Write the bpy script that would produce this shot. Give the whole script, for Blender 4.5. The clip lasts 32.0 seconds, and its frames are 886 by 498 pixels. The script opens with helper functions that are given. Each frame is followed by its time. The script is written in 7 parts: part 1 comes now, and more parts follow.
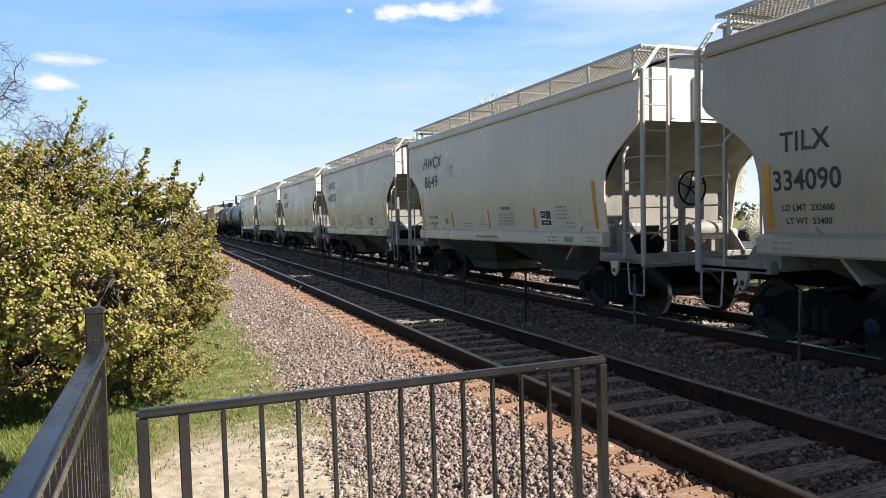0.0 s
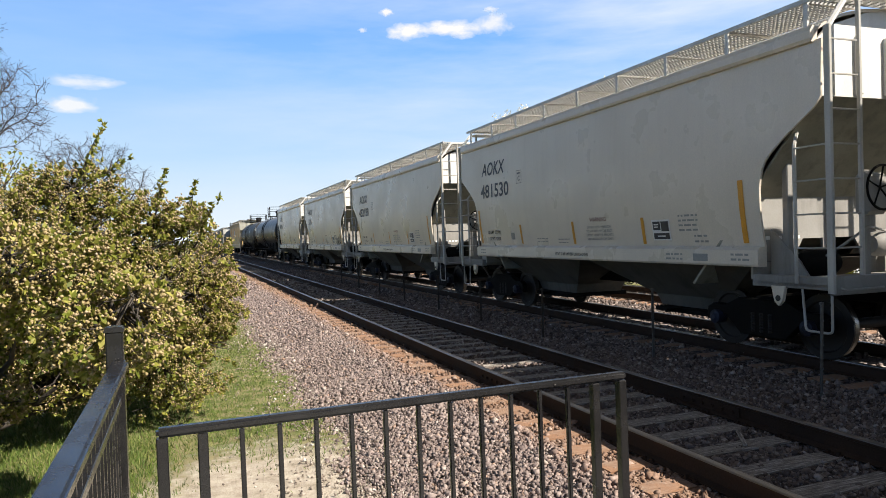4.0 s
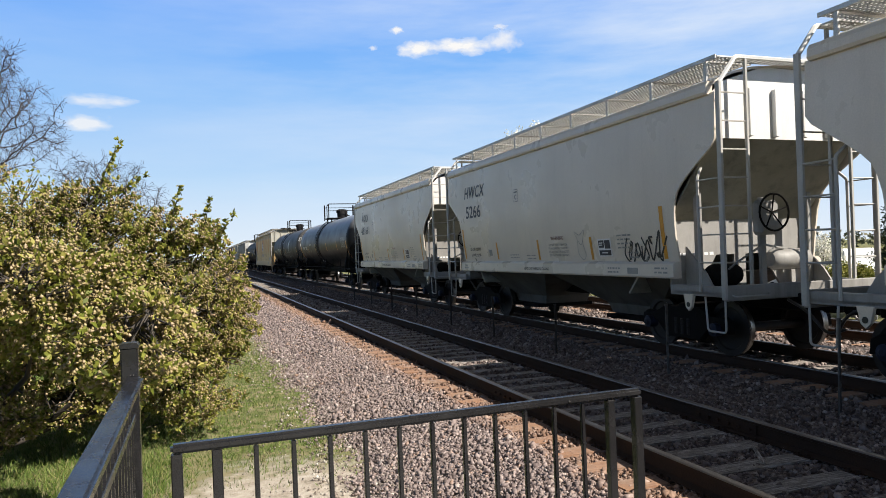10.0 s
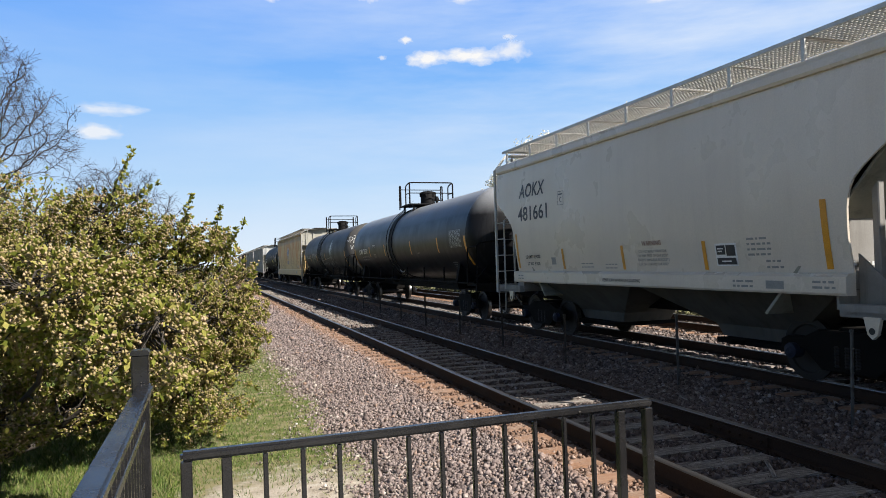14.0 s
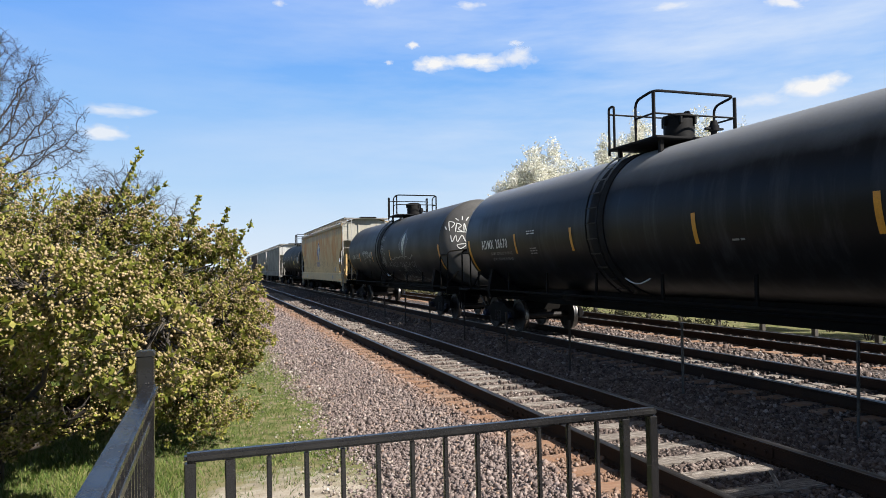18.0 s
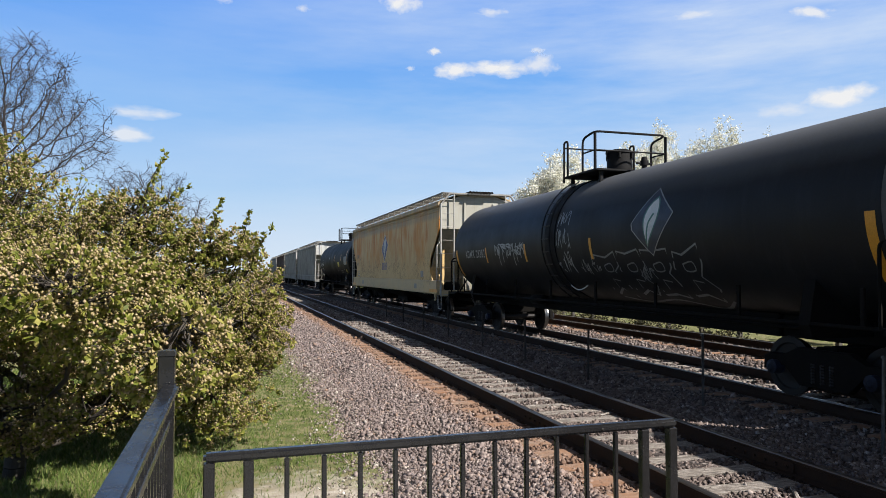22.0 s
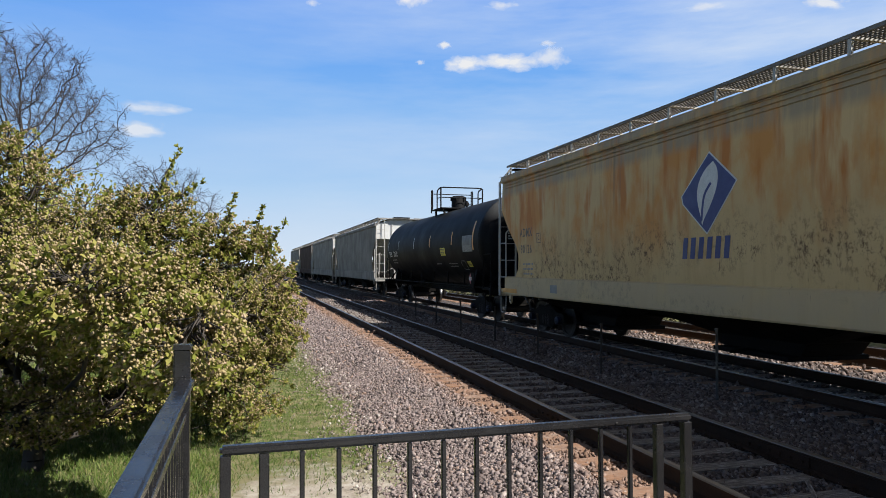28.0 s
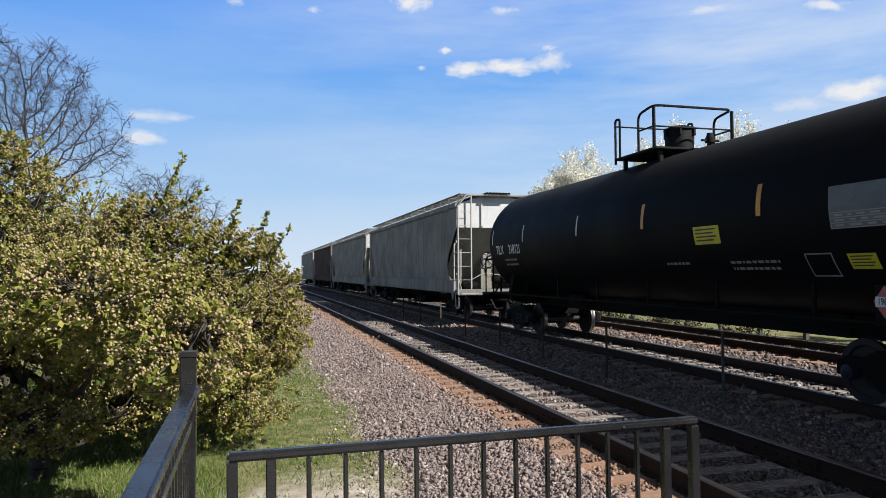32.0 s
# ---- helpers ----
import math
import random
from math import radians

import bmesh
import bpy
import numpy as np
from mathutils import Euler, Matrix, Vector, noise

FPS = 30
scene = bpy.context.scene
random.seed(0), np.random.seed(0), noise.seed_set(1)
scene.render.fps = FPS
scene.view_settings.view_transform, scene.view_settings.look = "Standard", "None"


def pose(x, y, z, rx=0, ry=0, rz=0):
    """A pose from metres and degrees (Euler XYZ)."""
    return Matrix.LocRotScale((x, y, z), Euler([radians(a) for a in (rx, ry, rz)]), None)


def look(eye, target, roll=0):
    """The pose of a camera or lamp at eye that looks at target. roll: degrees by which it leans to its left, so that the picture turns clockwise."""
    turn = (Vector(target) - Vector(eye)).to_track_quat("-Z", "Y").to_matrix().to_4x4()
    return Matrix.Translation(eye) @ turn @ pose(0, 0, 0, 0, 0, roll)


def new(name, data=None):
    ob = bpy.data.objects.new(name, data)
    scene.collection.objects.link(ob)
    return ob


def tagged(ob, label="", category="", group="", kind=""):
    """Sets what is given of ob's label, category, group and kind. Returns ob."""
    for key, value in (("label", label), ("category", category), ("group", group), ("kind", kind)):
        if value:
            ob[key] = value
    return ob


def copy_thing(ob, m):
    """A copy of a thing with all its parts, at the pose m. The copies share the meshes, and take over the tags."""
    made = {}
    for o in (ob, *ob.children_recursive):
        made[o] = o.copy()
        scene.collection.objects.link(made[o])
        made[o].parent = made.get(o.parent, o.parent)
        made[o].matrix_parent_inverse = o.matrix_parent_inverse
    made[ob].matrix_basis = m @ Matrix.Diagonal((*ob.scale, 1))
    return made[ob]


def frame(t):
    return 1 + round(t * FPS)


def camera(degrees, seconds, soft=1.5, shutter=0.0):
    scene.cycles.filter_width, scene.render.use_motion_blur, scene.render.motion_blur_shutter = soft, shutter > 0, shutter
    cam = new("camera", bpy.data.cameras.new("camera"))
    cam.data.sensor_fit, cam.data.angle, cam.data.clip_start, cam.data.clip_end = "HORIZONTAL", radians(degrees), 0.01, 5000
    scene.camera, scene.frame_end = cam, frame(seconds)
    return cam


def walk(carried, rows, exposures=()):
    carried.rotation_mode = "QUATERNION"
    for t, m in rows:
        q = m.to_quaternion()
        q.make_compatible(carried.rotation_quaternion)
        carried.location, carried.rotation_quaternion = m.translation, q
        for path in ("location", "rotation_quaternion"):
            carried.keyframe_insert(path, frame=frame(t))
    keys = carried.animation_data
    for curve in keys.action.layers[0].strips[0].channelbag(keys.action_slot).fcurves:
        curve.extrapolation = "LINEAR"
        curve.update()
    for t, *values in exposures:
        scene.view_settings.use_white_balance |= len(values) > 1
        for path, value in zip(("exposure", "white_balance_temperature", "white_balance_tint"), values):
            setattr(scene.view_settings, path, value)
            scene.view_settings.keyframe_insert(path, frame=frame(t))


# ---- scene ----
cam = camera(64.32, 32.0, soft=0.6)
EYE_Z = 1.79
# seconds, sideways sway, tilt, lean, turn
PATH = [
    (0, 0.016, 87.60, 1.15, -21.56), (0.5, 0.016, 87.72, 1.45, -21.62), (1, 0.015, 87.88, 1.69, -21.73),
    (1.5, 0.015, 88.25, 1.49, -21.76), (2, 0.014, 88.61, 1.38, -21.69), (2.5, 0.014, 88.95, 0.99, -21.37),
    (3, 0.013, 89.06, 0.47, -20.86), (3.5, 0.013, 88.95, 1.15, -20.43), (5.5, 0.011, 89.53, 2.66, -20.55),
    (6, 0.011, 89.81, 2.53, -20.31), (6.5, 0.011, 89.92, 2.63, -20.29), (7, 0.010, 89.98, 2.53, -20.08),
    (7.5, 0.010, 90.01, 2.00, -19.83), (8, 0.009, 90.15, 1.99, -19.82), (8.5, 0.009, 90.27, 2.11, -19.86),
    (9, 0.008, 90.28, 2.07, -19.86), (9.5, 0.008, 90.23, 1.95, -19.61), (10, 0.008, 90.28, 1.90, -19.31),
    (10.5, 0.007, 90.39, 1.96, -19.19), (11, 0.007, 90.51, 1.63, -19.03), (11.5, 0.006, 90.62, 1.57, -18.85),
    (12, 0.006, 90.68, 1.75, -18.76), (12.5, 0.005, 90.76, 1.63, -18.67), (13, 0.005, 90.83, 1.79, -18.59),
    (13.5, 0.005, 90.91, 1.76, -18.55), (14, 0.004, 91.04, 1.60, -18.57), (14.5, 0.004, 91.22, 1.28, -18.55),
    (16.5, 0.002, 91.36, 1.21, -18.41), (17, 0.002, 91.33, 1.19, -18.36), (17.5, 0.001, 91.36, 0.76, -18.21),
    (18, 0.001, 91.46, 0.84, -18.15), (18.5, -0.000, 91.67, 0.82, -18.14), (19, -0.001, 91.78, 1.15, -18.19),
    (19.5, -0.001, 91.77, 1.13, -18.30), (20, -0.002, 91.72, 0.96, -18.32), (20.5, -0.002, 92.45, 0.93, -18.21),
    (21, -0.003, 92.52, 0.38, -17.13), (21.5, -0.003, 92.09, 0.33, -16.61), (22, -0.004, 91.95, -0.22, -16.61),
    (22.5, -0.004, 92.00, -0.16, -16.52), (23, -0.004, 92.10, -0.35, -16.44), (23.5, -0.005, 92.09, 0.06, -16.40),
    (24, -0.005, 92.02, 0.31, -16.40), (24.5, -0.006, 91.98, 0.18, -16.33), (25, -0.006, 91.71, 0.26, -16.38),
    (25.5, -0.007, 91.65, -0.12, -16.42), (27.5, -0.009, 91.38, -0.11, -15.71), (28, -0.009, 91.47, -0.13, -15.62),
    (28.5, -0.009, 91.50, 0.11, -15.52), (29, -0.010, 91.51, 0.20, -15.47), (29.5, -0.010, 91.46, 0.42, -15.35),
    (30, -0.011, 91.53, 0.10, -15.20), (30.5, -0.011, 91.67, 0.33, -15.17), (31, -0.012, 91.75, 0.29, -15.16),
    (31.5, -0.012, 91.81, 0.01, -15.20), (32, -0.013, 91.88, 0.32, -15.29),
]
walk(cam, [(t, pose(x, 0, EYE_Z, rx, ry, rz)) for t, x, rx, ry, rz in PATH],
     exposures=[(0, 1.1, 6900, 10), (3, 1.06, 6900, 10), (6, 0.9, 6800, 10), (10, 0.88, 6650, 10), (20, 0.8, 6450, 10), (25, 0.7, 6350, 10), (32, 0.7, 6300, 10)])

# ---- light ----
TO_SUN = Vector((1.0, -1.25, 1.33)).normalized()
SUN_EL = math.asin(TO_SUN.z)
SUN_ROT = math.atan2(TO_SUN.x, TO_SUN.y)
world = bpy.data.worlds.new("sky")
scene.world = world
world.use_nodes = True
wn, wl = world.node_tree.nodes, world.node_tree.links
sky = wn.new("ShaderNodeTexSky")
sky.sky_type, sky.sun_disc, sky.sun_elevation, sky.sun_rotation = "NISHITA", False, SUN_EL, SUN_ROT
sky.air_density, sky.dust_density, sky.ozone_density = 1.0, 0.4, 2.5
SKY_POWER, SUN_POWER = 0.05, 5.0
wco = wn.new("ShaderNodeTexCoord")
wsep = wn.new("ShaderNodeSeparateXYZ")
wl.new(wco.outputs["Generated"], wsep.inputs[0])
# clear blue above the pale haze of the horizon; unseen zenith dimmed to cut the fill light
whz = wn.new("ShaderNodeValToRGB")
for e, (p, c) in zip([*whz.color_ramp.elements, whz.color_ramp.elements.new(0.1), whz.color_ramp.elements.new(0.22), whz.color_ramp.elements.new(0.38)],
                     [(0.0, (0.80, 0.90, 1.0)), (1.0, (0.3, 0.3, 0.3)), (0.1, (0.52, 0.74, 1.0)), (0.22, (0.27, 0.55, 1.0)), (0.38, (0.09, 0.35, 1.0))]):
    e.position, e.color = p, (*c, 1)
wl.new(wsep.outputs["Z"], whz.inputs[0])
wbr = wn.new("ShaderNodeVectorMath")
wbr.operation = "SCALE"
wbr.inputs["Scale"].default_value = 10.6
wl.new(whz.outputs[0], wbr.inputs[0])
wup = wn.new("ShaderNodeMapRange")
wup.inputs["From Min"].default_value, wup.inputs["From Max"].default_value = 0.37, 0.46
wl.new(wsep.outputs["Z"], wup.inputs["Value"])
whigh = wn.new("ShaderNodeMix")
whigh.data_type = "RGBA"
whigh.inputs[0].default_value = 0.75
whigh.inputs[7].default_value = (1.6, 1.5, 1.32, 1)
wl.new(sky.outputs[0], whigh.inputs[6])
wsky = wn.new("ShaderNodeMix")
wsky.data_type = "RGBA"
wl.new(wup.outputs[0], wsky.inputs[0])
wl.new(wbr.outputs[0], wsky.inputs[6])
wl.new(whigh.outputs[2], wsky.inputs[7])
# drawn-out streaks of thin cloud
wmp = wn.new("ShaderNodeMapping")
wmp.inputs["Rotation"].default_value = (0.0, -0.42, 0.25)
wmp.inputs["Scale"].default_value = (1.4, 1.4, 8.0)
wl.new(wco.outputs["Generated"], wmp.inputs["Vector"])
wnz = wn.new("ShaderNodeTexNoise")
wnz.inputs["Scale"].default_value, wnz.inputs["Detail"].default_value, wnz.inputs["Roughness"].default_value = 1.7, 7, 0.58
wl.new(wmp.outputs[0], wnz.inputs["Vector"])
wrp = wn.new("ShaderNodeValToRGB")
wrp.color_ramp.elements[0].position, wrp.color_ramp.elements[1].position = 0.36, 0.74
wrp.color_ramp.elements[1].color = (0.84, 0.84, 0.84, 1)
# the veil thickens towards the east
weast = wn.new("ShaderNodeMapRange")
weast.inputs["From Min"].default_value, weast.inputs["From Max"].default_value = -0.1, 0.6
weast.inputs["To Min"].default_value, weast.inputs["To Max"].default_value = 0.2, 1.0
wl.new(wsep.outputs["X"], weast.inputs["Value"])
wveil = wn.new("ShaderNodeMath")
wveil.operation = "MULTIPLY"
wl.new(wrp.outputs[0], wveil.inputs[0])
wl.new(weast.outputs[0], wveil.inputs[1])
wl.new(wnz.outputs["Fac"], wrp.inputs[0])
wmix = wn.new("ShaderNodeMix")
wmix.data_type = "RGBA"
wmix.inputs[7].default_value = (8.4, 9.4, 10.8, 1)
# streaks left out overhead, which keeps the fill light low
wlow = wn.new("ShaderNodeMath")
wlow.operation = "SUBTRACT"
wlow.inputs[0].default_value = 1.0
wl.new(wup.outputs[0], wlow.inputs[1])
wthin = wn.new("ShaderNodeMath")
wthin.operation = "MULTIPLY"
wl.new(wveil.outputs[0], wthin.inputs[0])
wl.new(wlow.outputs[0], wthin.inputs[1])
wl.new(wthin.outputs[0], wmix.inputs[0])
wl.new(wsky.outputs[2], wmix.inputs[6])
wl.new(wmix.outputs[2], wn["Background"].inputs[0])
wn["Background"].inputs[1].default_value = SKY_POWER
sun = new("sun", bpy.data.lights.new("sun", "SUN"))
sun.data.energy, sun.data.angle, sun.data.color = SUN_POWER, radians(0.5), (1, 0.95, 0.88)
sun.matrix_world = look(TO_SUN * 50, (0, 0, 0))

def fresh(name):
    m = bpy.data.materials.new(name)
    m.use_nodes = True
    return m, m.node_tree.nodes, m.node_tree.links, m.node_tree.nodes["Principled BSDF"]


def ramp(nodes, stops):
    r = nodes.new("ShaderNodeValToRGB")
    while len(r.color_ramp.elements) < len(stops):
        r.color_ramp.elements.new(0.5)
    for e, (p, c) in zip(r.color_ramp.elements, stops):
        e.position, e.color = p, (*c, 1) if len(c) == 3 else c
    return r


def node_noise(nodes, links, vec, scale, detail=4, rough=0.6):
    n = nodes.new("ShaderNodeTexNoise")
    n.inputs["Scale"].default_value, n.inputs["Detail"].default_value, n.inputs["Roughness"].default_value = scale, detail, rough
    links.new(vec, n.inputs["Vector"])
    return n.outputs["Fac"]


def mixed(nodes, links, fac, a, b, mode="MIX"):
    x = nodes.new("ShaderNodeMix")
    x.data_type, x.blend_type = "RGBA", mode
    for s, v in ((x.inputs[0], fac), (x.inputs[6], a), (x.inputs[7], b)):
        if hasattr(v, "links"):
            links.new(v, s)
        else:
            s.default_value = v if isinstance(v, (int, float)) else (*v, 1)
    return x.outputs[2]


def mapped(nodes, links, scale=(1, 1, 1), spread=True):
    """Object coordinates, shifted for each object by its own random number."""
    tc = nodes.new("ShaderNodeTexCoord")
    mp = nodes.new("ShaderNodeMapping")
    mp.inputs["Scale"].default_value = scale
    if spread:
        info = nodes.new("ShaderNodeObjectInfo")
        mul = nodes.new("ShaderNodeVectorMath")
        mul.operation = "SCALE"
        mul.inputs[0].default_value = (37, 53, 19)
        links.new(info.outputs["Random"], mul.inputs["Scale"])
        links.new(mul.outputs[0], mp.inputs["Location"])
    links.new(tc.outputs["Object"], mp.inputs["Vector"])
    return mp.outputs[0]


def surface(name, base, second, rough=0.6, metal=0.0, scale=3.0, grain=40.0, bump=0.15, stain=None, stain_at=(0.55, 0.7), stretch=(1, 1, 1), spread=True, spec=0.5):
    """Two-scale paint or metal: a broad blotch of the second colour, fine grain, relief and an optional stain with its own shape."""
    m, n, l, b = fresh(name)
    vec = mapped(n, l, stretch, spread)
    broad = node_noise(n, l, vec, scale, 5)
    fine = node_noise(n, l, vec, grain, 3)
    r1 = ramp(n, [(0.35, (0, 0, 0)), (0.68, (1, 1, 1))])
    l.new(broad, r1.inputs[0])
    col = mixed(n, l, r1.outputs[0], base, second)
    shade = ramp(n, [(0.3, (0.82, 0.82, 0.82)), (0.7, (1.1, 1.1, 1.1))])
    l.new(fine, shade.inputs[0])
    col = mixed(n, l, 1.0, col, shade.outputs[0], "MULTIPLY")
    if stain:
        s = node_noise(n, l, vec, scale * 0.45 + 0.13, 6, 0.7)
        r2 = ramp(n, [(stain_at[0], (0, 0, 0)), (stain_at[1], (1, 1, 1))])
        l.new(s, r2.inputs[0])
        col = mixed(n, l, r2.outputs[0], col, stain)
    l.new(col, b.inputs["Base Color"])
    b.inputs["Roughness"].default_value, b.inputs["Metallic"].default_value = rough, metal
    b.inputs["Specular IOR Level"].default_value = spec
    rr = ramp(n, [(0.3, (max(0, rough - 0.12),) * 3), (0.7, (min(1, rough + 0.12),) * 3)])
    l.new(broad, rr.inputs[0])
    l.new(rr.outputs[0], b.inputs["Roughness"])
    if bump:
        bp = n.new("ShaderNodeBump")
        bp.inputs["Strength"].default_value, bp.inputs["Distance"].default_value = bump, 0.01
        l.new(fine, bp.inputs["Height"])
        l.new(bp.outputs[0], b.inputs["Normal"])
    return m


def dusted(n, l, col, lo, hi, dust):
    """Orange iron dust and clay spilt along a rail, in a band with a ragged outline between two places across the track."""
    tc, sep = n.new("ShaderNodeTexCoord"), n.new("ShaderNodeSeparateXYZ")
    l.new(tc.outputs["Object"], sep.inputs[0])
    blot = node_noise(n, l, tc.outputs["Object"], 2.3, 5, 0.7)
    add = n.new("ShaderNodeMath")
    add.operation = "MULTIPLY_ADD"
    add.inputs[1].default_value = 0.9
    l.new(blot, add.inputs[0])
    l.new(sep.outputs["X"], add.inputs[2])
    span = n.new("ShaderNodeMapRange")
    span.inputs["From Min"].default_value, span.inputs["From Max"].default_value = lo + 0.45, hi + 0.45
    l.new(add.outputs[0], span.inputs["Value"])
    mask = ramp(n, [(0.0, (0, 0, 0)), (0.4, (0.4, 0.4, 0.4)), (0.8, (0.52, 0.52, 0.52)), (1.0, (0, 0, 0))])
    l.new(span.outputs[0], mask.inputs[0])
    return mixed(n, l, mask.outputs[0], col, dust)


def pebbly(name, stops, rough=0.85, island=True, extra=None, thin=0.0, dust=None):
    """Pieces that differ one by one: colour by a random number for each loose piece."""
    m, n, l, b = fresh(name)
    if island:
        src = n.new("ShaderNodeNewGeometry").outputs["Random Per Island"]
    else:
        src = n.new("ShaderNodeObjectInfo").outputs["Random"]
    r = ramp(n, stops)
    l.new(src, r.inputs[0])
    tc = n.new("ShaderNodeTexCoord")
    fine = node_noise(n, l, tc.outputs["Object"], extra or 60, 3)
    sh = ramp(n, [(0.3, (0.75, 0.75, 0.75)), (0.7, (1.15, 1.15, 1.15))])
    l.new(fine, sh.inputs[0])
    col = dusted(n, l, r.outputs[0], 2.95, 3.85, dust) if dust else r.outputs[0]
    l.new(mixed(n, l, 1.0, col, sh.outputs[0], "MULTIPLY"), b.inputs["Base Color"])
    b.inputs["Roughness"].default_value = rough
    b.inputs["Specular IOR Level"].default_value = 0.25
    if thin:
        # light that shines through thin leaves and petals
        tl, mx = n.new("ShaderNodeBsdfTranslucent"), n.new("ShaderNodeMixShader")
        l.new(r.outputs[0], tl.inputs["Color"])
        mx.inputs[0].default_value = thin
        l.new(b.outputs[0], mx.inputs[1])
        l.new(tl.outputs[0], mx.inputs[2])
        l.new(mx.outputs[0], n["Material Output"].inputs["Surface"])
    return m


# ---- meshes ----
def raw_mesh(name, verts, faces, material):
    """A mesh from arrays: verts (n, 3) and faces (m, k), all with k corners."""
    verts, faces = np.asarray(verts, dtype=np.float32), np.asarray(faces, dtype=np.int32)
    me = bpy.data.meshes.new(name)
    k = faces.shape[1]
    me.vertices.add(len(verts))
    me.vertices.foreach_set("co", verts.ravel())
    me.loops.add(faces.size)
    me.loops.foreach_set("vertex_index", faces.ravel())
    me.polygons.add(len(faces))
    me.polygons.foreach_set("loop_start", np.arange(0, faces.size, k, dtype=np.int32))
    me.polygons.foreach_set("loop_total", np.full(len(faces), k, dtype=np.int32))
    me.update(calc_edges=True)
    me.materials.append(material)
    return me


def finish(name, bm, material, smooth=False):
    bmesh.ops.recalc_face_normals(bm, faces=bm.faces)
    me = bpy.data.meshes.new(name)
    if smooth:
        for face in bm.faces:
            face.smooth = True
        for e in bm.edges:
            if len(e.link_faces) == 2 and e.calc_face_angle(0) > 0.7:
                e.smooth = False
    bm.to_mesh(me)
    bm.free()
    for one in material if isinstance(material, (list, tuple)) else [material]:
        me.materials.append(one)
    return me


def part(name, bm, material, parent, label="", smooth=False):
    """Links a bmesh as one mesh object under a thing or a part."""
    ob = new(name, bm if isinstance(bm, bpy.types.Mesh) else finish(name, bm, material, smooth))
    ob.parent = parent
    return tagged(ob, label)


def thing(name, label, category, group="", kind="", at=(0, 0, 0)):
    e = new(name)
    e.location = at
    return tagged(e, label, category, group, kind)


def box(bm, lo, hi, chamfer=0.0, rounds=1):
    vs = [bm.verts.new((x, y, z)) for z in (lo[2], hi[2]) for y in (lo[1], hi[1]) for x in (lo[0], hi[0])]
    fs = [bm.faces.new([vs[i] for i in f]) for f in ((0, 2, 3, 1), (4, 5, 7, 6), (0, 1, 5, 4), (2, 6, 7, 3), (0, 4, 6, 2), (1, 3, 7, 5))]
    if chamfer:
        es = {e for f in fs for e in f.edges}
        bmesh.ops.bevel(bm, geom=list(es), offset=chamfer, segments=rounds, affect="EDGES")
    return bm


def tube(bm, pts, r, n=6, close=False):
    """A round bar along a line of points, with capped ends; r may be one number or one for each point."""
    pts = [Vector(p) for p in pts]
    rs = r if isinstance(r, (list, tuple)) else [r] * len(pts)
    rings, side = [], None
    for i, p in enumerate(pts):
        d = (pts[min(i + 1, len(pts) - 1)] - pts[max(i - 1, 0)]).normalized()
        if side is None:
            side = d.orthogonal().normalized()
        side = (side - d * side.dot(d)).normalized()
        up = d.cross(side)
        rings.append([bm.verts.new(p + (side * math.cos(a) + up * math.sin(a)) * rs[i]) for a in (2 * math.pi * (k + 0.5) / n for k in range(n))])
    for a, b in zip(rings, rings[1:]):
        for k in range(n):
            bm.faces.new((a[k], a[(k + 1) % n], b[(k + 1) % n], b[k]))
    bm.faces.new(rings[0][::-1])
    bm.faces.new(rings[-1])
    return bm


def prism(bm, outline, axis, a, b):
    """A plate: the outline (two coordinates each, in the order of the other axes) drawn from a to b along the axis."""
    def at(p, s):
        q = list(p)
        q.insert(axis, s)
        return q
    lo = [bm.verts.new(at(p, a)) for p in outline]
    hi = [bm.verts.new(at(p, b)) for p in outline]
    bm.faces.new(lo[::-1])
    bm.faces.new(hi)
    for i in range(len(outline)):
        j = (i + 1) % len(outline)
        bm.faces.new((lo[i], lo[j], hi[j], hi[i]))
    return bm


def lathe(bm, profile, axis, centre, n=24):
    """A turned body: the profile (radius, along) round the axis through the centre."""
    rings = []
    for r, s in profile:
        ring = []
        for k in range(n):
            a = 2 * math.pi * k / n
            q = [r * math.cos(a), r * math.sin(a)]
            q.insert(axis, s)
            ring.append(bm.verts.new(Vector(q) + Vector(centre)))
        rings.append(ring)
    for a, b in zip(rings, rings[1:]):
        for k in range(n):
            bm.faces.new((a[k], a[(k + 1) % n], b[(k + 1) % n], b[k]))
    if profile[0][0] > 1e-4:
        bm.faces.new(rings[0])
    if profile[-1][0] > 1e-4:
        bm.faces.new(rings[-1][::-1])
    return bm


def rounded(points, r, steps=4):
    """The line of points with its corners rounded."""
    pts = [Vector(p) for p in points]
    out = [pts[0]]
    for a, b, c in zip(pts, pts[1:], pts[2:]):
        u, w = (a - b), (c - b)
        k = min(r, u.length * 0.45, w.length * 0.45)
        s, e = b + u.normalized() * k, b + w.normalized() * k
        for i in range(steps + 1):
            t = i / steps
            out.append(s * (1 - t) ** 2 + b * 2 * t * (1 - t) + e * t * t)
    return out + [pts[-1]]

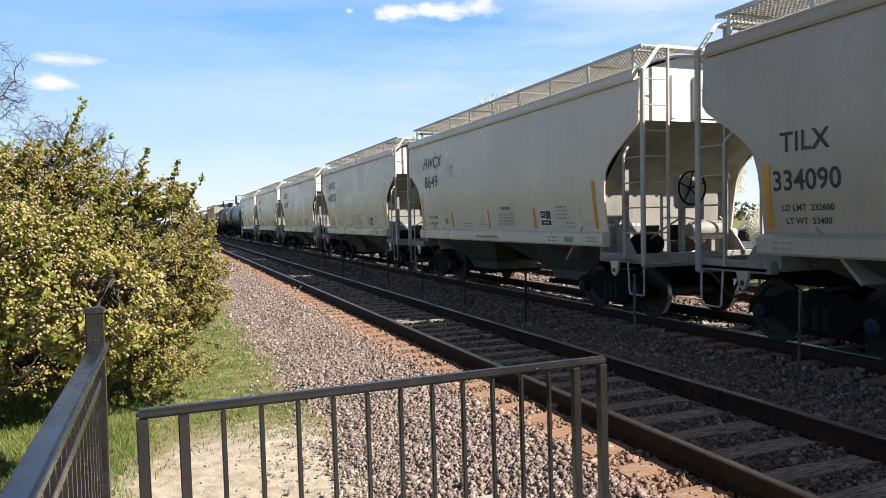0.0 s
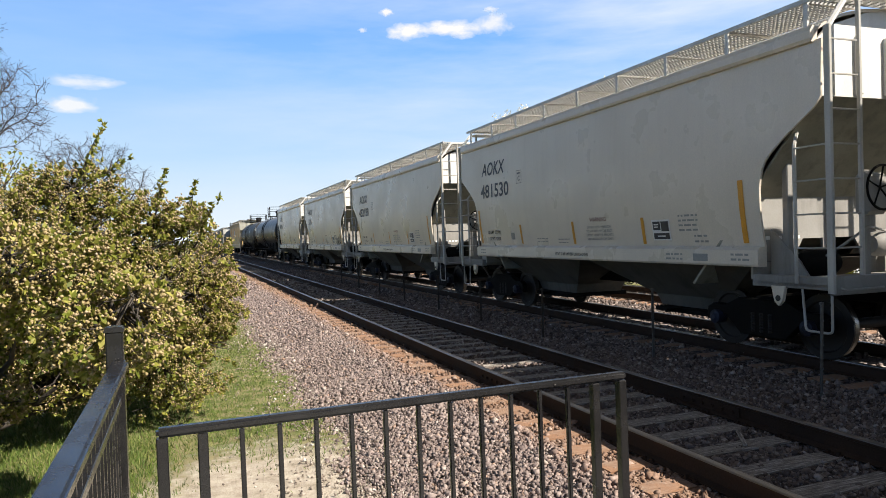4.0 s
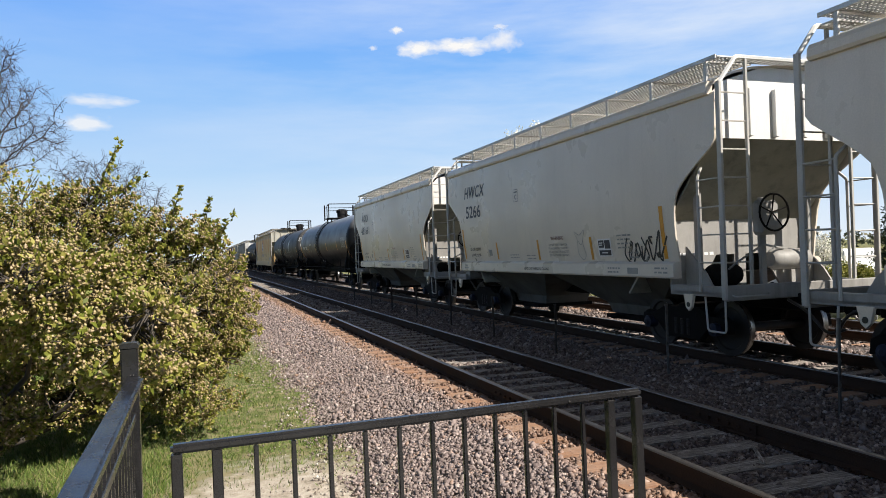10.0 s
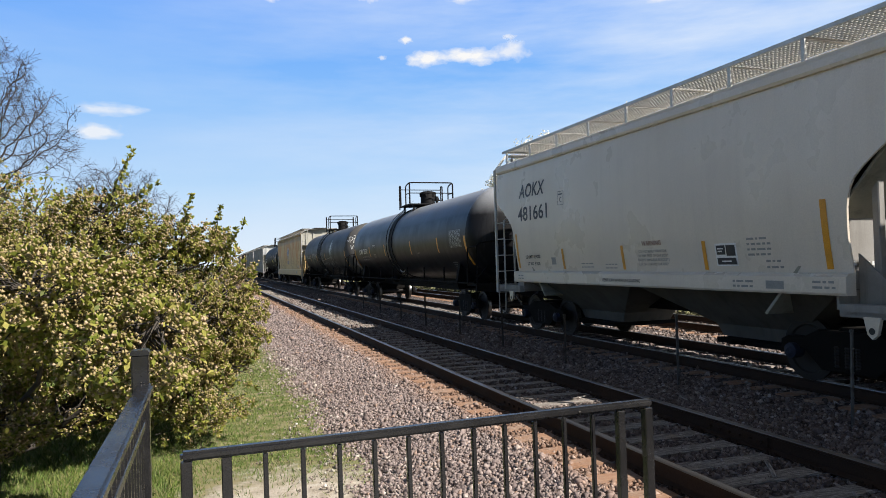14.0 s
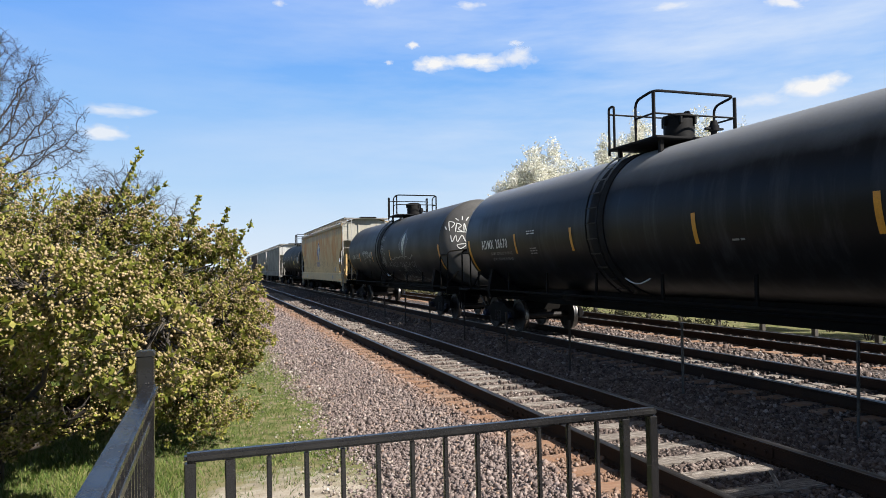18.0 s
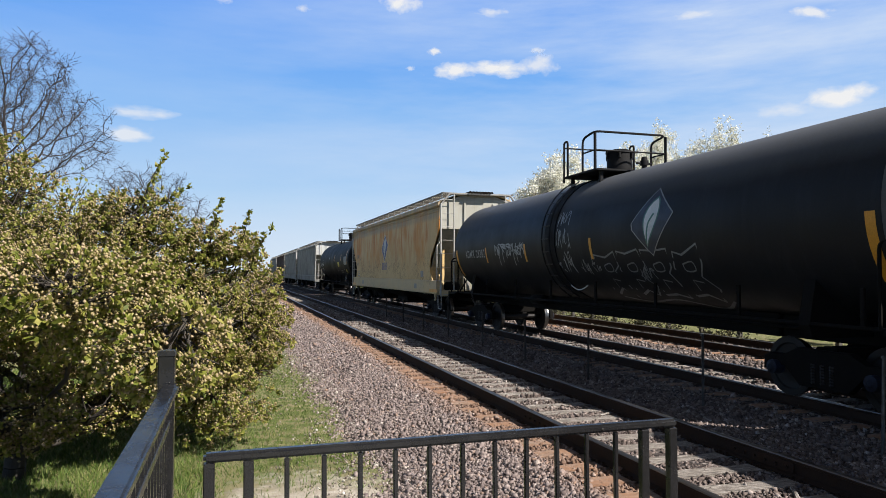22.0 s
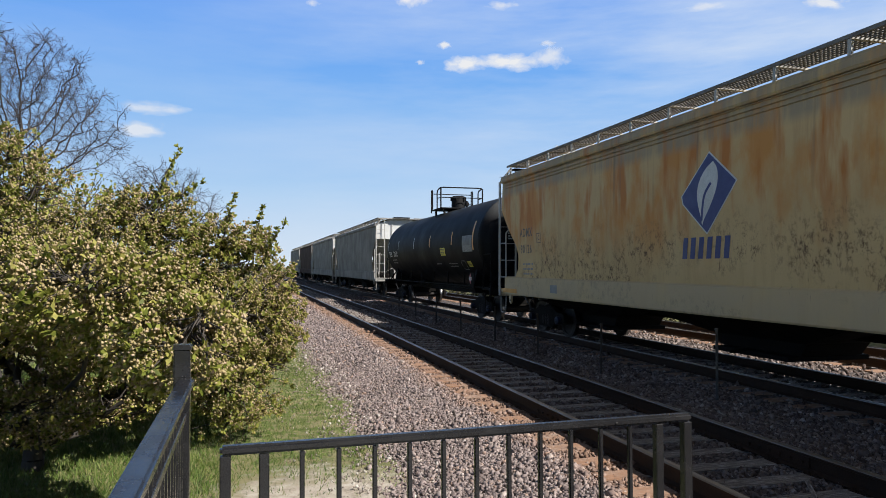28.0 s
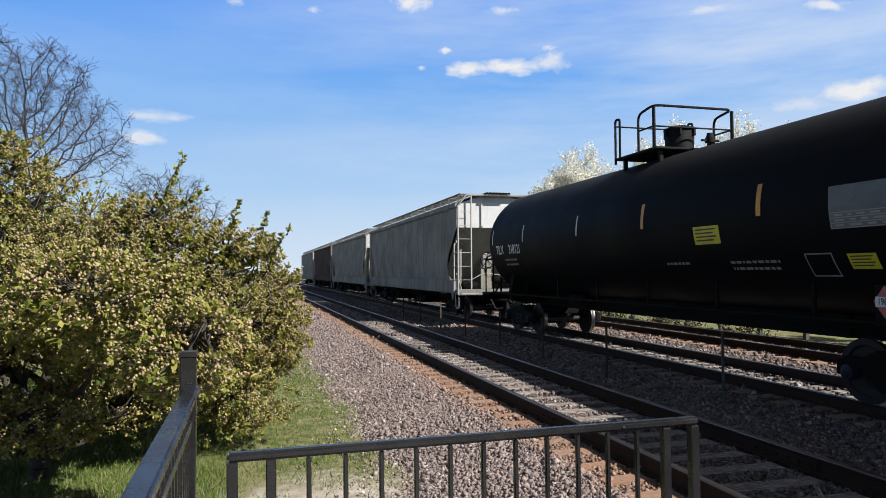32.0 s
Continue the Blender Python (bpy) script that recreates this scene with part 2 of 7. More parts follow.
# ---- materials ----
M_RAIL_RUST = surface("rusty_rail_web", (0.03, 0.019, 0.014), (0.046, 0.027, 0.018), 0.85, 0.0, 2, 60, 0.3, spread=False, spec=0.12)
M_RAIL_TOP = surface("polished_rail_head", (0.2, 0.185, 0.175), (0.13, 0.115, 0.105), 0.36, 0.9, 3, 90, 0.05, stretch=(8, 0.3, 1), spread=False)
M_STONE = pebbly("crushed_pink_granite", [(0.0, (0.13, 0.1, 0.094)), (0.3, (0.2, 0.157, 0.145)), (0.65, (0.262, 0.21, 0.193)), (0.88, (0.33, 0.27, 0.248)), (0.95, (0.3, 0.2, 0.15)), (1.0, (0.44, 0.39, 0.36))], 0.9, extra=45, dust=(0.3, 0.165, 0.095))
# darker copy of M_STONE: the train's shade put into the colour
M_SHADED_STONE = pebbly("shaded_granite", [(0.0, (0.07, 0.052, 0.045)), (0.3, (0.13, 0.1, 0.088)), (0.65, (0.19, 0.15, 0.132)), (0.9, (0.25, 0.2, 0.178)), (1.0, (0.38, 0.33, 0.3))], 0.9, extra=45, dust=(0.3, 0.165, 0.095))
M_PALE_STONE = pebbly("pale_weathered_pebbles", [(0.0, (0.138, 0.109, 0.092)), (0.5, (0.253, 0.213, 0.178)), (0.9, (0.380, 0.333, 0.287)), (1.0, (0.575, 0.540, 0.483))], 0.9, extra=45)
M_STEEL_DARK = surface("grimy_cast_steel", (0.0055, 0.005, 0.0048), (0.011, 0.0095, 0.008), 0.8, 0.0, 4, 50, 0.3, spec=0.08)
M_WHEEL = surface("worn_wheel_steel", (0.014, 0.012, 0.011), (0.025, 0.021, 0.018), 0.6, 0.2, 5, 50, 0.2, spec=0.3)
M_TREAD = surface("worn_bright_steel", (0.2, 0.19, 0.18), (0.13, 0.12, 0.11), 0.35, 1.0, 5, 50, 0.05)
M_FENCE = surface("charcoal_powder_coat", (0.012, 0.0118, 0.0125), (0.018, 0.0172, 0.0175), 0.24, 0.0, 6, 220, 0.04, spec=0.5)
M_STAKE = surface("weathered_grey_stake", (0.12, 0.12, 0.113), (0.07, 0.065, 0.06), 0.7, 0.3, 8, 60, 0.1)
M_STAKE_DARK = surface("dark_steel_stake", (0.05, 0.045, 0.04), (0.08, 0.06, 0.045), 0.75, 0.4, 8, 60, 0.1)
M_CONCRETE = surface("deck_concrete", (0.4, 0.39, 0.36), (0.32, 0.31, 0.29), 0.85, 0, 1.5, 80, 0.3)
M_BARK = surface("dark_ridged_bark", (0.035, 0.028, 0.023), (0.06, 0.05, 0.04), 0.9, 0, 6, 45, 0.8, stretch=(1, 1, 0.3))
M_TWIG = surface("grey_bare_twigs", (0.03, 0.024, 0.022), (0.052, 0.042, 0.036), 0.9, 0, 4, 30, 0.2)
M_FENCE_WOOD = surface("dark_weathered_timber", (0.05, 0.045, 0.04), (0.08, 0.07, 0.06), 0.85, 0, 3, 40, 0.4)
M_WHITE = surface("clean_white_paint", (0.72, 0.73, 0.72), (0.62, 0.63, 0.62), 0.45, 0, 2, 60, 0.04)
M_ROAD = surface("pale_concrete_road", (0.42, 0.41, 0.39), (0.34, 0.33, 0.31), 0.85, 0, 0.6, 30, 0.2, spread=False)
M_LEAF = pebbly("yellow_green_spring_leaves", [(0, (0.085, 0.105, 0.015)), (0.35, (0.18, 0.2, 0.033)), (0.7, (0.29, 0.285, 0.06)), (1, (0.41, 0.365, 0.11))], 0.5, extra=20, thin=0.3)
M_BUD = pebbly("cream_blossom_buds", [(0, (0.165, 0.125, 0.048)), (0.4, (0.27, 0.212, 0.098)), (0.75, (0.37, 0.29, 0.155)), (1, (0.44, 0.32, 0.215))], 0.6, extra=20)
M_BLOSSOM = pebbly("white_pear_blossom", [(0, (0.66, 0.65, 0.54)), (0.4, (0.8, 0.79, 0.7)), (1, (0.9, 0.88, 0.82))], 0.7, extra=20, thin=0.3)
M_GRASS_BLADE = pebbly("short_lawn_grass", [(0, (0.045, 0.08, 0.012)), (0.45, (0.085, 0.135, 0.022)), (0.75, (0.13, 0.172, 0.036)), (1, (0.24, 0.225, 0.09))], 0.6, extra=8)
M_NEEDLE = pebbly("dark_spruce_needles", [(0, (0.012, 0.025, 0.012)), (0.6, (0.03, 0.05, 0.022)), (1, (0.06, 0.085, 0.04))], 0.7, extra=12)


def ground_material():
    m, n, l, b = fresh("patchy_lawn_and_dirt")
    tc = n.new("ShaderNodeTexCoord")
    vec = tc.outputs["Object"]
    fine, mid, broad = node_noise(n, l, vec, 38, 4), node_noise(n, l, vec, 5, 4), node_noise(n, l, vec, 0.7, 5)
    g = ramp(n, [(0.3, (0.05, 0.07, 0.018)), (0.55, (0.115, 0.14, 0.042)), (0.75, (0.2, 0.2, 0.085))])
    l.new(fine, g.inputs[0])
    dry = ramp(n, [(0.42, (0, 0, 0)), (0.6, (0.8, 0.8, 0.8))])
    l.new(mid, dry.inputs[0])
    col = mixed(n, l, dry.outputs[0], g.outputs[0], (0.26, 0.22, 0.13))
    # bare trodden dirt beside the deck, with a ragged outline
    mp = n.new("ShaderNodeMapping")
    mp.inputs["Location"].default_value = (-0.72 / 1.5, -5.6 / 2.7, 0)
    mp.inputs["Scale"].default_value = (1 / 1.5, 1 / 2.7, 0)
    l.new(vec, mp.inputs["Vector"])
    ln = n.new("ShaderNodeVectorMath")
    ln.operation = "LENGTH"
    l.new(mp.outputs[0], ln.inputs[0])
    add = n.new("ShaderNodeMath")
    add.operation = "MULTIPLY_ADD"
    l.new(mid, add.inputs[0])
    add.inputs[1].default_value = 1.1
    l.new(ln.outputs["Value"], add.inputs[2])
    mask = ramp(n, [(0.0, (1, 1, 1)), (0.5, (1, 1, 1)), (0.62, (0, 0, 0))])
    half = n.new("ShaderNodeMath")
    half.operation = "MULTIPLY"
    half.inputs[1].default_value = 0.37
    l.new(add.outputs[0], half.inputs[0])
    l.new(half.outputs[0], mask.inputs[0])
    dirt = ramp(n, [(0.3, (0.22, 0.185, 0.14)), (0.5, (0.4, 0.35, 0.29)), (0.7, (0.52, 0.47, 0.4))])
    l.new(node_noise(n, l, vec, 6, 8, 0.75), dirt.inputs[0])
    col = mixed(n, l, mask.outputs[0], col, dirt.outputs[0])
    l.new(col, b.inputs["Base Color"])
    b.inputs["Roughness"].default_value = 0.95
    b.inputs["Specular IOR Level"].default_value = 0.15
    bp = n.new("ShaderNodeBump")
    bp.inputs["Strength"].default_value, bp.inputs["Distance"].default_value = 0.7, 0.03
    l.new(fine, bp.inputs["Height"])
    l.new(bp.outputs[0], b.inputs["Normal"])
    return m


def ballast_material():
    m, n, l, b = fresh("ballast_bed")
    tc = n.new("ShaderNodeTexCoord")
    v = n.new("ShaderNodeTexVoronoi")
    v.inputs["Scale"].default_value = 17
    l.new(tc.outputs["Object"], v.inputs["Vector"])
    sep = n.new("ShaderNodeSeparateColor")
    l.new(v.outputs["Color"], sep.inputs[0])
    r = ramp(n, [(0.0, (0.06, 0.048, 0.045)), (0.3, (0.14, 0.11, 0.1)), (0.65, (0.22, 0.175, 0.16)), (1.0, (0.32, 0.275, 0.25))])
    l.new(sep.outputs[0], r.inputs[0])
    # cells darken towards their edges: shade between stones put into the colour
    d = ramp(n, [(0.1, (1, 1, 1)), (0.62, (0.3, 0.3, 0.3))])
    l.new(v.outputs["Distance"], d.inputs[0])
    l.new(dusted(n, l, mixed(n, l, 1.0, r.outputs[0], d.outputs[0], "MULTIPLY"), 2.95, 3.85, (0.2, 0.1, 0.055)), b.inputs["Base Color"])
    b.inputs["Roughness"].default_value = 0.9
    b.inputs["Specular IOR Level"].default_value = 0.2
    bp = n.new("ShaderNodeBump")
    bp.inputs["Strength"].default_value, bp.inputs["Distance"].default_value = 1.0, 0.03
    bp.invert = True
    l.new(v.outputs["Distance"], bp.inputs["Height"])
    l.new(bp.outputs[0], b.inputs["Normal"])
    return m


def tie_material():
    """Bleached, split hardwood; the ends outside the rails are stained orange by rust and spilt clay dust."""
    m, n, l, b = fresh("bleached_split_tie")
    vec = mapped(n, l, (0.8, 9, 9))
    grainy, vec2 = node_noise(n, l, vec, 7, 6, 0.7), mapped(n, l)
    blot = node_noise(n, l, vec2, 3.5, 4)
    g = ramp(n, [(0.32, (0.035, 0.029, 0.025)), (0.5, (0.2, 0.17, 0.145)), (0.72, (0.58, 0.53, 0.48))])
    l.new(grainy, g.inputs[0])
    tc = n.new("ShaderNodeTexCoord")
    sep = n.new("ShaderNodeSeparateXYZ")
    l.new(tc.outputs["Object"], sep.inputs[0])
    mr = n.new("ShaderNodeMapRange")
    mr.inputs["From Min"].default_value, mr.inputs["From Max"].default_value = -0.72, -0.92
    l.new(sep.outputs["X"], mr.inputs["Value"])
    mul = n.new("ShaderNodeMath")
    mul.operation = "MULTIPLY"
    l.new(mr.outputs[0], mul.inputs[0])
    sp = ramp(n, [(0.25, (0.35, 0.35, 0.35)), (0.6, (0.95, 0.95, 0.95))])
    l.new(blot, sp.inputs[0])
    l.new(sp.outputs[0], mul.inputs[1])
    l.new(mixed(n, l, mul.outputs[0], g.outputs[0], (0.28, 0.15, 0.085)), b.inputs["Base Color"])
    b.inputs["Roughness"].default_value = 0.9
    bp = n.new("ShaderNodeBump")
    bp.inputs["Strength"].default_value, bp.inputs["Distance"].default_value = 0.7, 0.012
    l.new(grainy, bp.inputs["Height"])
    l.new(bp.outputs[0], b.inputs["Normal"])
    return m


M_GROUND, M_BALLAST, M_TIE = ground_material(), ballast_material(), tie_material()

# ---- the setting ----
NEAR, MIDDLE, FAR = 4.52, 8.85, 12.85
RNG = np.random.default_rng(7)


def ragged(y):
    """How far the foot of the ballast strays sideways."""
    return 0.11 * np.sin(y * 1.7) + 0.06 * np.sin(y * 4.1 + 1.0) + 0.04 * np.sin(y * 9.3)


def bed_height(x, y=0.0):
    """Height of the ballast across the tracks."""
    x = x - ragged(y) * np.clip((3.0 - x) / 1.2, 0, 1)
    return np.interp(x, [1.2, 1.72, 2.4, 3.15, 5.9, 6.6, 7.5, 14.2, 15.4, 16.2], [-0.72, -0.545, -0.38, -0.215, -0.215, -0.27, -0.215, -0.22, -0.55, -0.95])


def land_height(x, y=0.0):
    return np.interp(x, [-3, 1.3, 2.5, 14.6, 16.5, 22], [-0.62, -0.54, -0.6, -0.6, -0.9, -0.92])


def sheet(name, xs, ys, height, wobble, material):
    X, Y = np.meshgrid(xs, ys)
    Z = height(X, Y)
    near = (np.abs(Y) < 60) & (np.abs(X) < 60)
    W = np.sin(X * 2.1 + 1.3 * np.sin(Y * 1.1)) * np.cos(Y * 1.7 + X) + 0.6 * np.sin(X * 5.3 + Y * 3.1)
    Z = Z + np.where(near, W * wobble, 0)
    n, k = X.shape[1], X.shape[0]
    i = (np.arange(k - 1)[:, None] * n + np.arange(n - 1)[None, :]).ravel()
    me = raw_mesh(name, np.stack([X, Y, Z], -1).reshape(-1, 3), np.stack([i, i + 1, i + n + 1, i + n], -1), material)
    me.polygons.foreach_set("use_smooth", np.ones(len(me.polygons), dtype=bool))
    return new(name, me)


tagged(sheet("ground", np.concatenate([[-2500, -600, -120, -40], np.arange(-12, 24, 0.5), [30, 60, 150, 700, 2500]]),
             np.concatenate([[-2500, -500, -60, -20], np.arange(-6, 30, 0.5), np.arange(30, 80, 5), [150, 400, 1200, 3500]]), land_height, 0.012, M_GROUND),
       "patchy spring lawn with trodden bare dirt beside the tracks", "ground", kind="structure")
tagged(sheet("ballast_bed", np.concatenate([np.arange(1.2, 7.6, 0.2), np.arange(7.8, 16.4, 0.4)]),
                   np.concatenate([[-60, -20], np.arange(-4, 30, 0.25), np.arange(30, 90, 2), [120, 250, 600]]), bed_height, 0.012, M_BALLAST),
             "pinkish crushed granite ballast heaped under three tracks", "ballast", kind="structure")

# a split, uneven block for each stone
ICO_V = np.array([(x, y, z) for z in (-1, 1) for y in (-1, 1) for x in (-1, 1)]) * 0.62
ICO_F = np.array([(0, 2, 1), (1, 2, 3), (4, 5, 6), (5, 7, 6), (0, 1, 4), (1, 5, 4), (2, 6, 3), (3, 6, 7), (0, 4, 2), (2, 4, 6), (1, 3, 5), (3, 7, 5)])
NV = len(ICO_V)


def random_turns(n):
    q = RNG.normal(size=(n, 4))
    q /= np.linalg.norm(q, axis=1, keepdims=True)
    w, x, y, z = q.T
    return np.stack([1 - 2 * (y * y + z * z), 2 * (x * y - z * w), 2 * (x * z + y * w), 2 * (x * y + z * w), 1 - 2 * (x * x + z * z), 2 * (y * z - x * w),
                     2 * (x * z - y * w), 2 * (y * z + x * w), 1 - 2 * (x * x + y * y)], -1).reshape(n, 3, 3)


def stones(x0, x1, y0, y1, per_m2, size, lift=0.0, avoid=None):
    n = int((x1 - x0) * (y1 - y0) * per_m2)
    x, y = RNG.uniform(x0, x1, n), RNG.uniform(y0, y1, n)
    if avoid is not None:
        keep = ~avoid(x, y)
        x, y = x[keep], y[keep]
        n = len(x)
    s = size * RNG.lognormal(0, 0.28, n)
    shape = np.stack([RNG.uniform(0.75, 1.35, n), RNG.uniform(0.7, 1.1, n), RNG.uniform(0.5, 0.95, n)], -1)
    v = ICO_V[None] * RNG.uniform(0.3, 1.5, (n, NV, 3)) * (shape * s[:, None])[:, None, :]
    v = np.einsum("nij,nkj->nki", random_turns(n), v)
    z = np.maximum(bed_height(x, y), land_height(x)) + lift + RNG.uniform(-0.4, 0.65, n) * s
    return v + np.stack([x, y, z], -1)[:, None, :]


TIE_STEP, TIE_W = 0.53, 0.22


def on_tie(centre, shift=0.0):
    return lambda x, y: (np.abs(x - centre) < 1.3) & (np.abs((y - shift) % TIE_STEP - TIE_STEP / 2) < TIE_W / 2 + 0.015) & (RNG.uniform(size=len(x)) > np.where(x < centre - 0.85, 0.3, 0.04))


def shoulder_fade(x, y):
    return RNG.uniform(size=len(x)) > np.interp(x - ragged(y), [1.45, 1.68, 1.95], [0.04, 0.4, 1.0])


heaps = [stones(1.35, 3.22, 3.2, 8.5, 2700, 0.0215, avoid=shoulder_fade), stones(1.35, 3.22, 8.5, 15, 1700, 0.0225, avoid=shoulder_fade), stones(1.35, 3.22, 15, 30, 520, 0.03, avoid=shoulder_fade), stones(1.4, 3.2, 30, 70, 90, 0.055),
         stones(3.2, 5.85, 2.2, 9, 1200, 0.022, avoid=on_tie(NEAR)), stones(3.2, 5.85, 9, 20, 480, 0.026, avoid=on_tie(NEAR)), stones(3.2, 5.85, 20, 45, 110, 0.04, avoid=on_tie(NEAR)),
         stones(5.85, 7.5, 3.5, 11, 1100, 0.0225), stones(5.85, 7.5, 11, 24, 420, 0.028), stones(5.85, 7.5, 24, 50, 90, 0.042),
         stones(7.5, 10.2, 5, 24, 130, 0.034, avoid=on_tie(MIDDLE, 0.2)), stones(10.2, 15.2, 7, 32, 70, 0.04, avoid=on_tie(FAR, 0.1))]
for name, heap, material, label in (("shoulder_stones", np.concatenate(heaps[:4]), M_STONE, "loose pinkish grey crushed stones heaped on the ballast shoulder"),
                                    ("track_stones", np.concatenate(heaps[4:]), M_SHADED_STONE, "crushed stones lying between the rails, coloured darker for the train's shade")):
    me = raw_mesh(name, heap.reshape(-1, 3), (ICO_F[None] + NV * np.arange(len(heap))[:, None, None]).reshape(-1, 3), material)
    tagged(new(name, me), label, "stones", kind="stuff")

# pale weathered stones strewn along the ragged edge of the lawn
def edge_fade(x, y):
    return RNG.uniform(size=len(x)) > np.interp(x - ragged(y), [0.7, 1.4, 1.75, 2.0], [0.05, 0.28, 0.85, 1.0]) * (0.4 + 0.6 * (np.sin(x * 9 + 3 * y) * np.cos(y * 5.0) > 0))


edge = np.concatenate([stones(0.5, 2.0, 3.5, 10, 900, 0.015, lift=0.006, avoid=edge_fade), stones(0.5, 2.0, 10, 22, 400, 0.02, lift=0.006, avoid=edge_fade)])
edge = np.concatenate([edge, stones(0.2, 1.4, 4, 10, 14, 0.012, lift=0.008)])
me = raw_mesh("edge_stones", edge.reshape(-1, 3), (ICO_F[None] + NV * np.arange(len(edge))[:, None, None]).reshape(-1, 3), M_PALE_STONE)
tagged(new("edge_stones", me), "scattered small stones in the edge of the lawn", "stones", kind="stuff")

# lawn
n = 190000
gx, gy = RNG.uniform(-5, 1.95, n), 4.5 + 17 * RNG.uniform(0, 1, n) ** 1.4
dirt = ((gx - 0.72) / 1.35) ** 2 + ((gy - 5.6) / 2.6) ** 2
patch = 0.6 * np.sin(gx * 3.1 + 2 * np.sin(gy * 1.3)) * np.cos(gy * 2.3 + gx * 1.7) + 0.6 * np.sin(gx * 8.3 + gy * 2) * np.cos(gy * 7.1 - gx * 3)
keep = (dirt + 0.5 * patch > 0.9 + RNG.uniform(-0.4, 0.8, n)) & (RNG.uniform(size=n) > np.interp(gx - ragged(gy) + 0.2 * patch, [-0.6, 0.4, 1.4, 1.85], [0.1, 0.45, 0.68, 0.97]))
gx, gy = gx[keep], gy[keep]
n = len(gx)
a, h = RNG.uniform(0, 2 * np.pi, n), RNG.uniform(0.025, 0.075, n) * np.where(gx < -0.2, 1.5, 1.0)
base = np.stack([gx, gy, land_height(gx) - 0.005], -1)
wide = np.stack([np.cos(a), np.sin(a), 0 * a], -1) * 0.006
tip = base + np.stack([RNG.normal(0, 0.5, n) * h, RNG.normal(0, 0.5, n) * h, h], -1)
tx, ty = RNG.normal(-0.35, 0.16, 2600), RNG.normal(4.05, 0.3, 2600)
th, ta = RNG.uniform(0.05, 0.13, 2600), RNG.uniform(0, 2 * np.pi, 2600)
tb = np.stack([tx, ty, land_height(tx) - 0.005], -1)
tw = np.stack([np.cos(ta), np.sin(ta), 0 * ta], -1) * 0.006
base, wide = np.concatenate([base, tb]), np.concatenate([wide, tw])
tip = np.concatenate([tip, tb + np.stack([RNG.normal(0, 0.4, 2600) * th, RNG.normal(0, 0.4, 2600) * th, th], -1)])
n += 2600
me = raw_mesh("grass", np.stack([base - wide, base + wide, tip], 1).reshape(-1, 3), np.arange(3 * n).reshape(n, 3), M_GRASS_BLADE)
tagged(new("grass", me), "short bright green lawn grass, thin in places", "grass", kind="stuff")


# ---- tracks ----
def rail_profile():
    half = [(0.0, -0.181), (0.07, -0.181), (0.07, -0.172), (0.012, -0.15), (0.009, -0.05), (0.035, -0.038), (0.0365, -0.015), (0.034, -0.0065), (0.027, -0.002), (0.012, 0.0)]
    return half + [(-x, z) for x, z in half[::-1][:-1]]


def tie_mesh(seed):
    r = random.Random(seed)
    bm = bmesh.new()
    box(bm, (-1.3, -TIE_W / 2, -0.17), (1.3, TIE_W / 2, 0))
    bmesh.ops.subdivide_edges(bm, edges=[e for e in bm.edges if abs(e.verts[0].co.x - e.verts[1].co.x) > 1], cuts=5)
    for v in bm.verts:
        v.co += Vector((0.02 * r.uniform(-1, 1) if abs(v.co.x) > 1.2 else 0, 0.011 * r.uniform(-1, 1), 0.006 * r.uniform(-1, 1)))
    return finish("tie", bm, M_TIE)


TIES = [tie_mesh(i) for i in range(6)]
bm = bmesh.new()
box(bm, (-0.09, -0.095, 0), (0.09, 0.095, 0.014))
for sx in (-1, 1):
    for sy in (-0.05, 0.05):
        box(bm, (sx * 0.078 - 0.013, sy - 0.013, 0.012), (sx * 0.078 + 0.013, sy + 0.013, 0.042))
PLATE = finish("tie_plate", bm, M_RAIL_RUST)


def track(name, label, centre, shift, y0, y1, plates):
    t = tagged(new(name), label, "railway track", kind="structure")
    for s in (-0.7535, 0.7535):
        bm = prism(bmesh.new(), [(x + centre + s, z) for x, z in rail_profile()], 1, -14, 420)
        bm.faces.ensure_lookup_table()
        me = finish("rail", bm, [M_RAIL_RUST, M_RAIL_TOP])
        for p in me.polygons:
            if p.normal.z > 0.25 and p.center.z > -0.02:
                p.material_index = 1
        part("rail", me, None, t)
    r = random.Random(name)
    for i in range(int((y1 - y0) / TIE_STEP)):
        y = shift + (math.floor(y0 / TIE_STEP) + i + 0.5) * TIE_STEP
        o = part("tie", TIES[r.randrange(6)], None, t)
        o.matrix_basis = pose(centre + r.uniform(-0.03, 0.03), y + r.uniform(-0.015, 0.015), -0.192 + r.uniform(-0.006, 0.004), 0, 0, r.uniform(-0.8, 0.8))
        if i < plates:
            for s in (-0.7535, 0.7535):
                part("tie_plate", PLATE, None, t).location = (centre + s, y, -0.196)
    return t


track("track_near", "rusty railway track on bleached wooden ties", NEAR, 0.0, 1.5, 62, 34)
track("track_middle", "railway track that carries the passing train", MIDDLE, 0.2, 4, 48, 0)
track("track_far", "third railway track beyond the train", FAR, 0.1, 6, 45, 0)

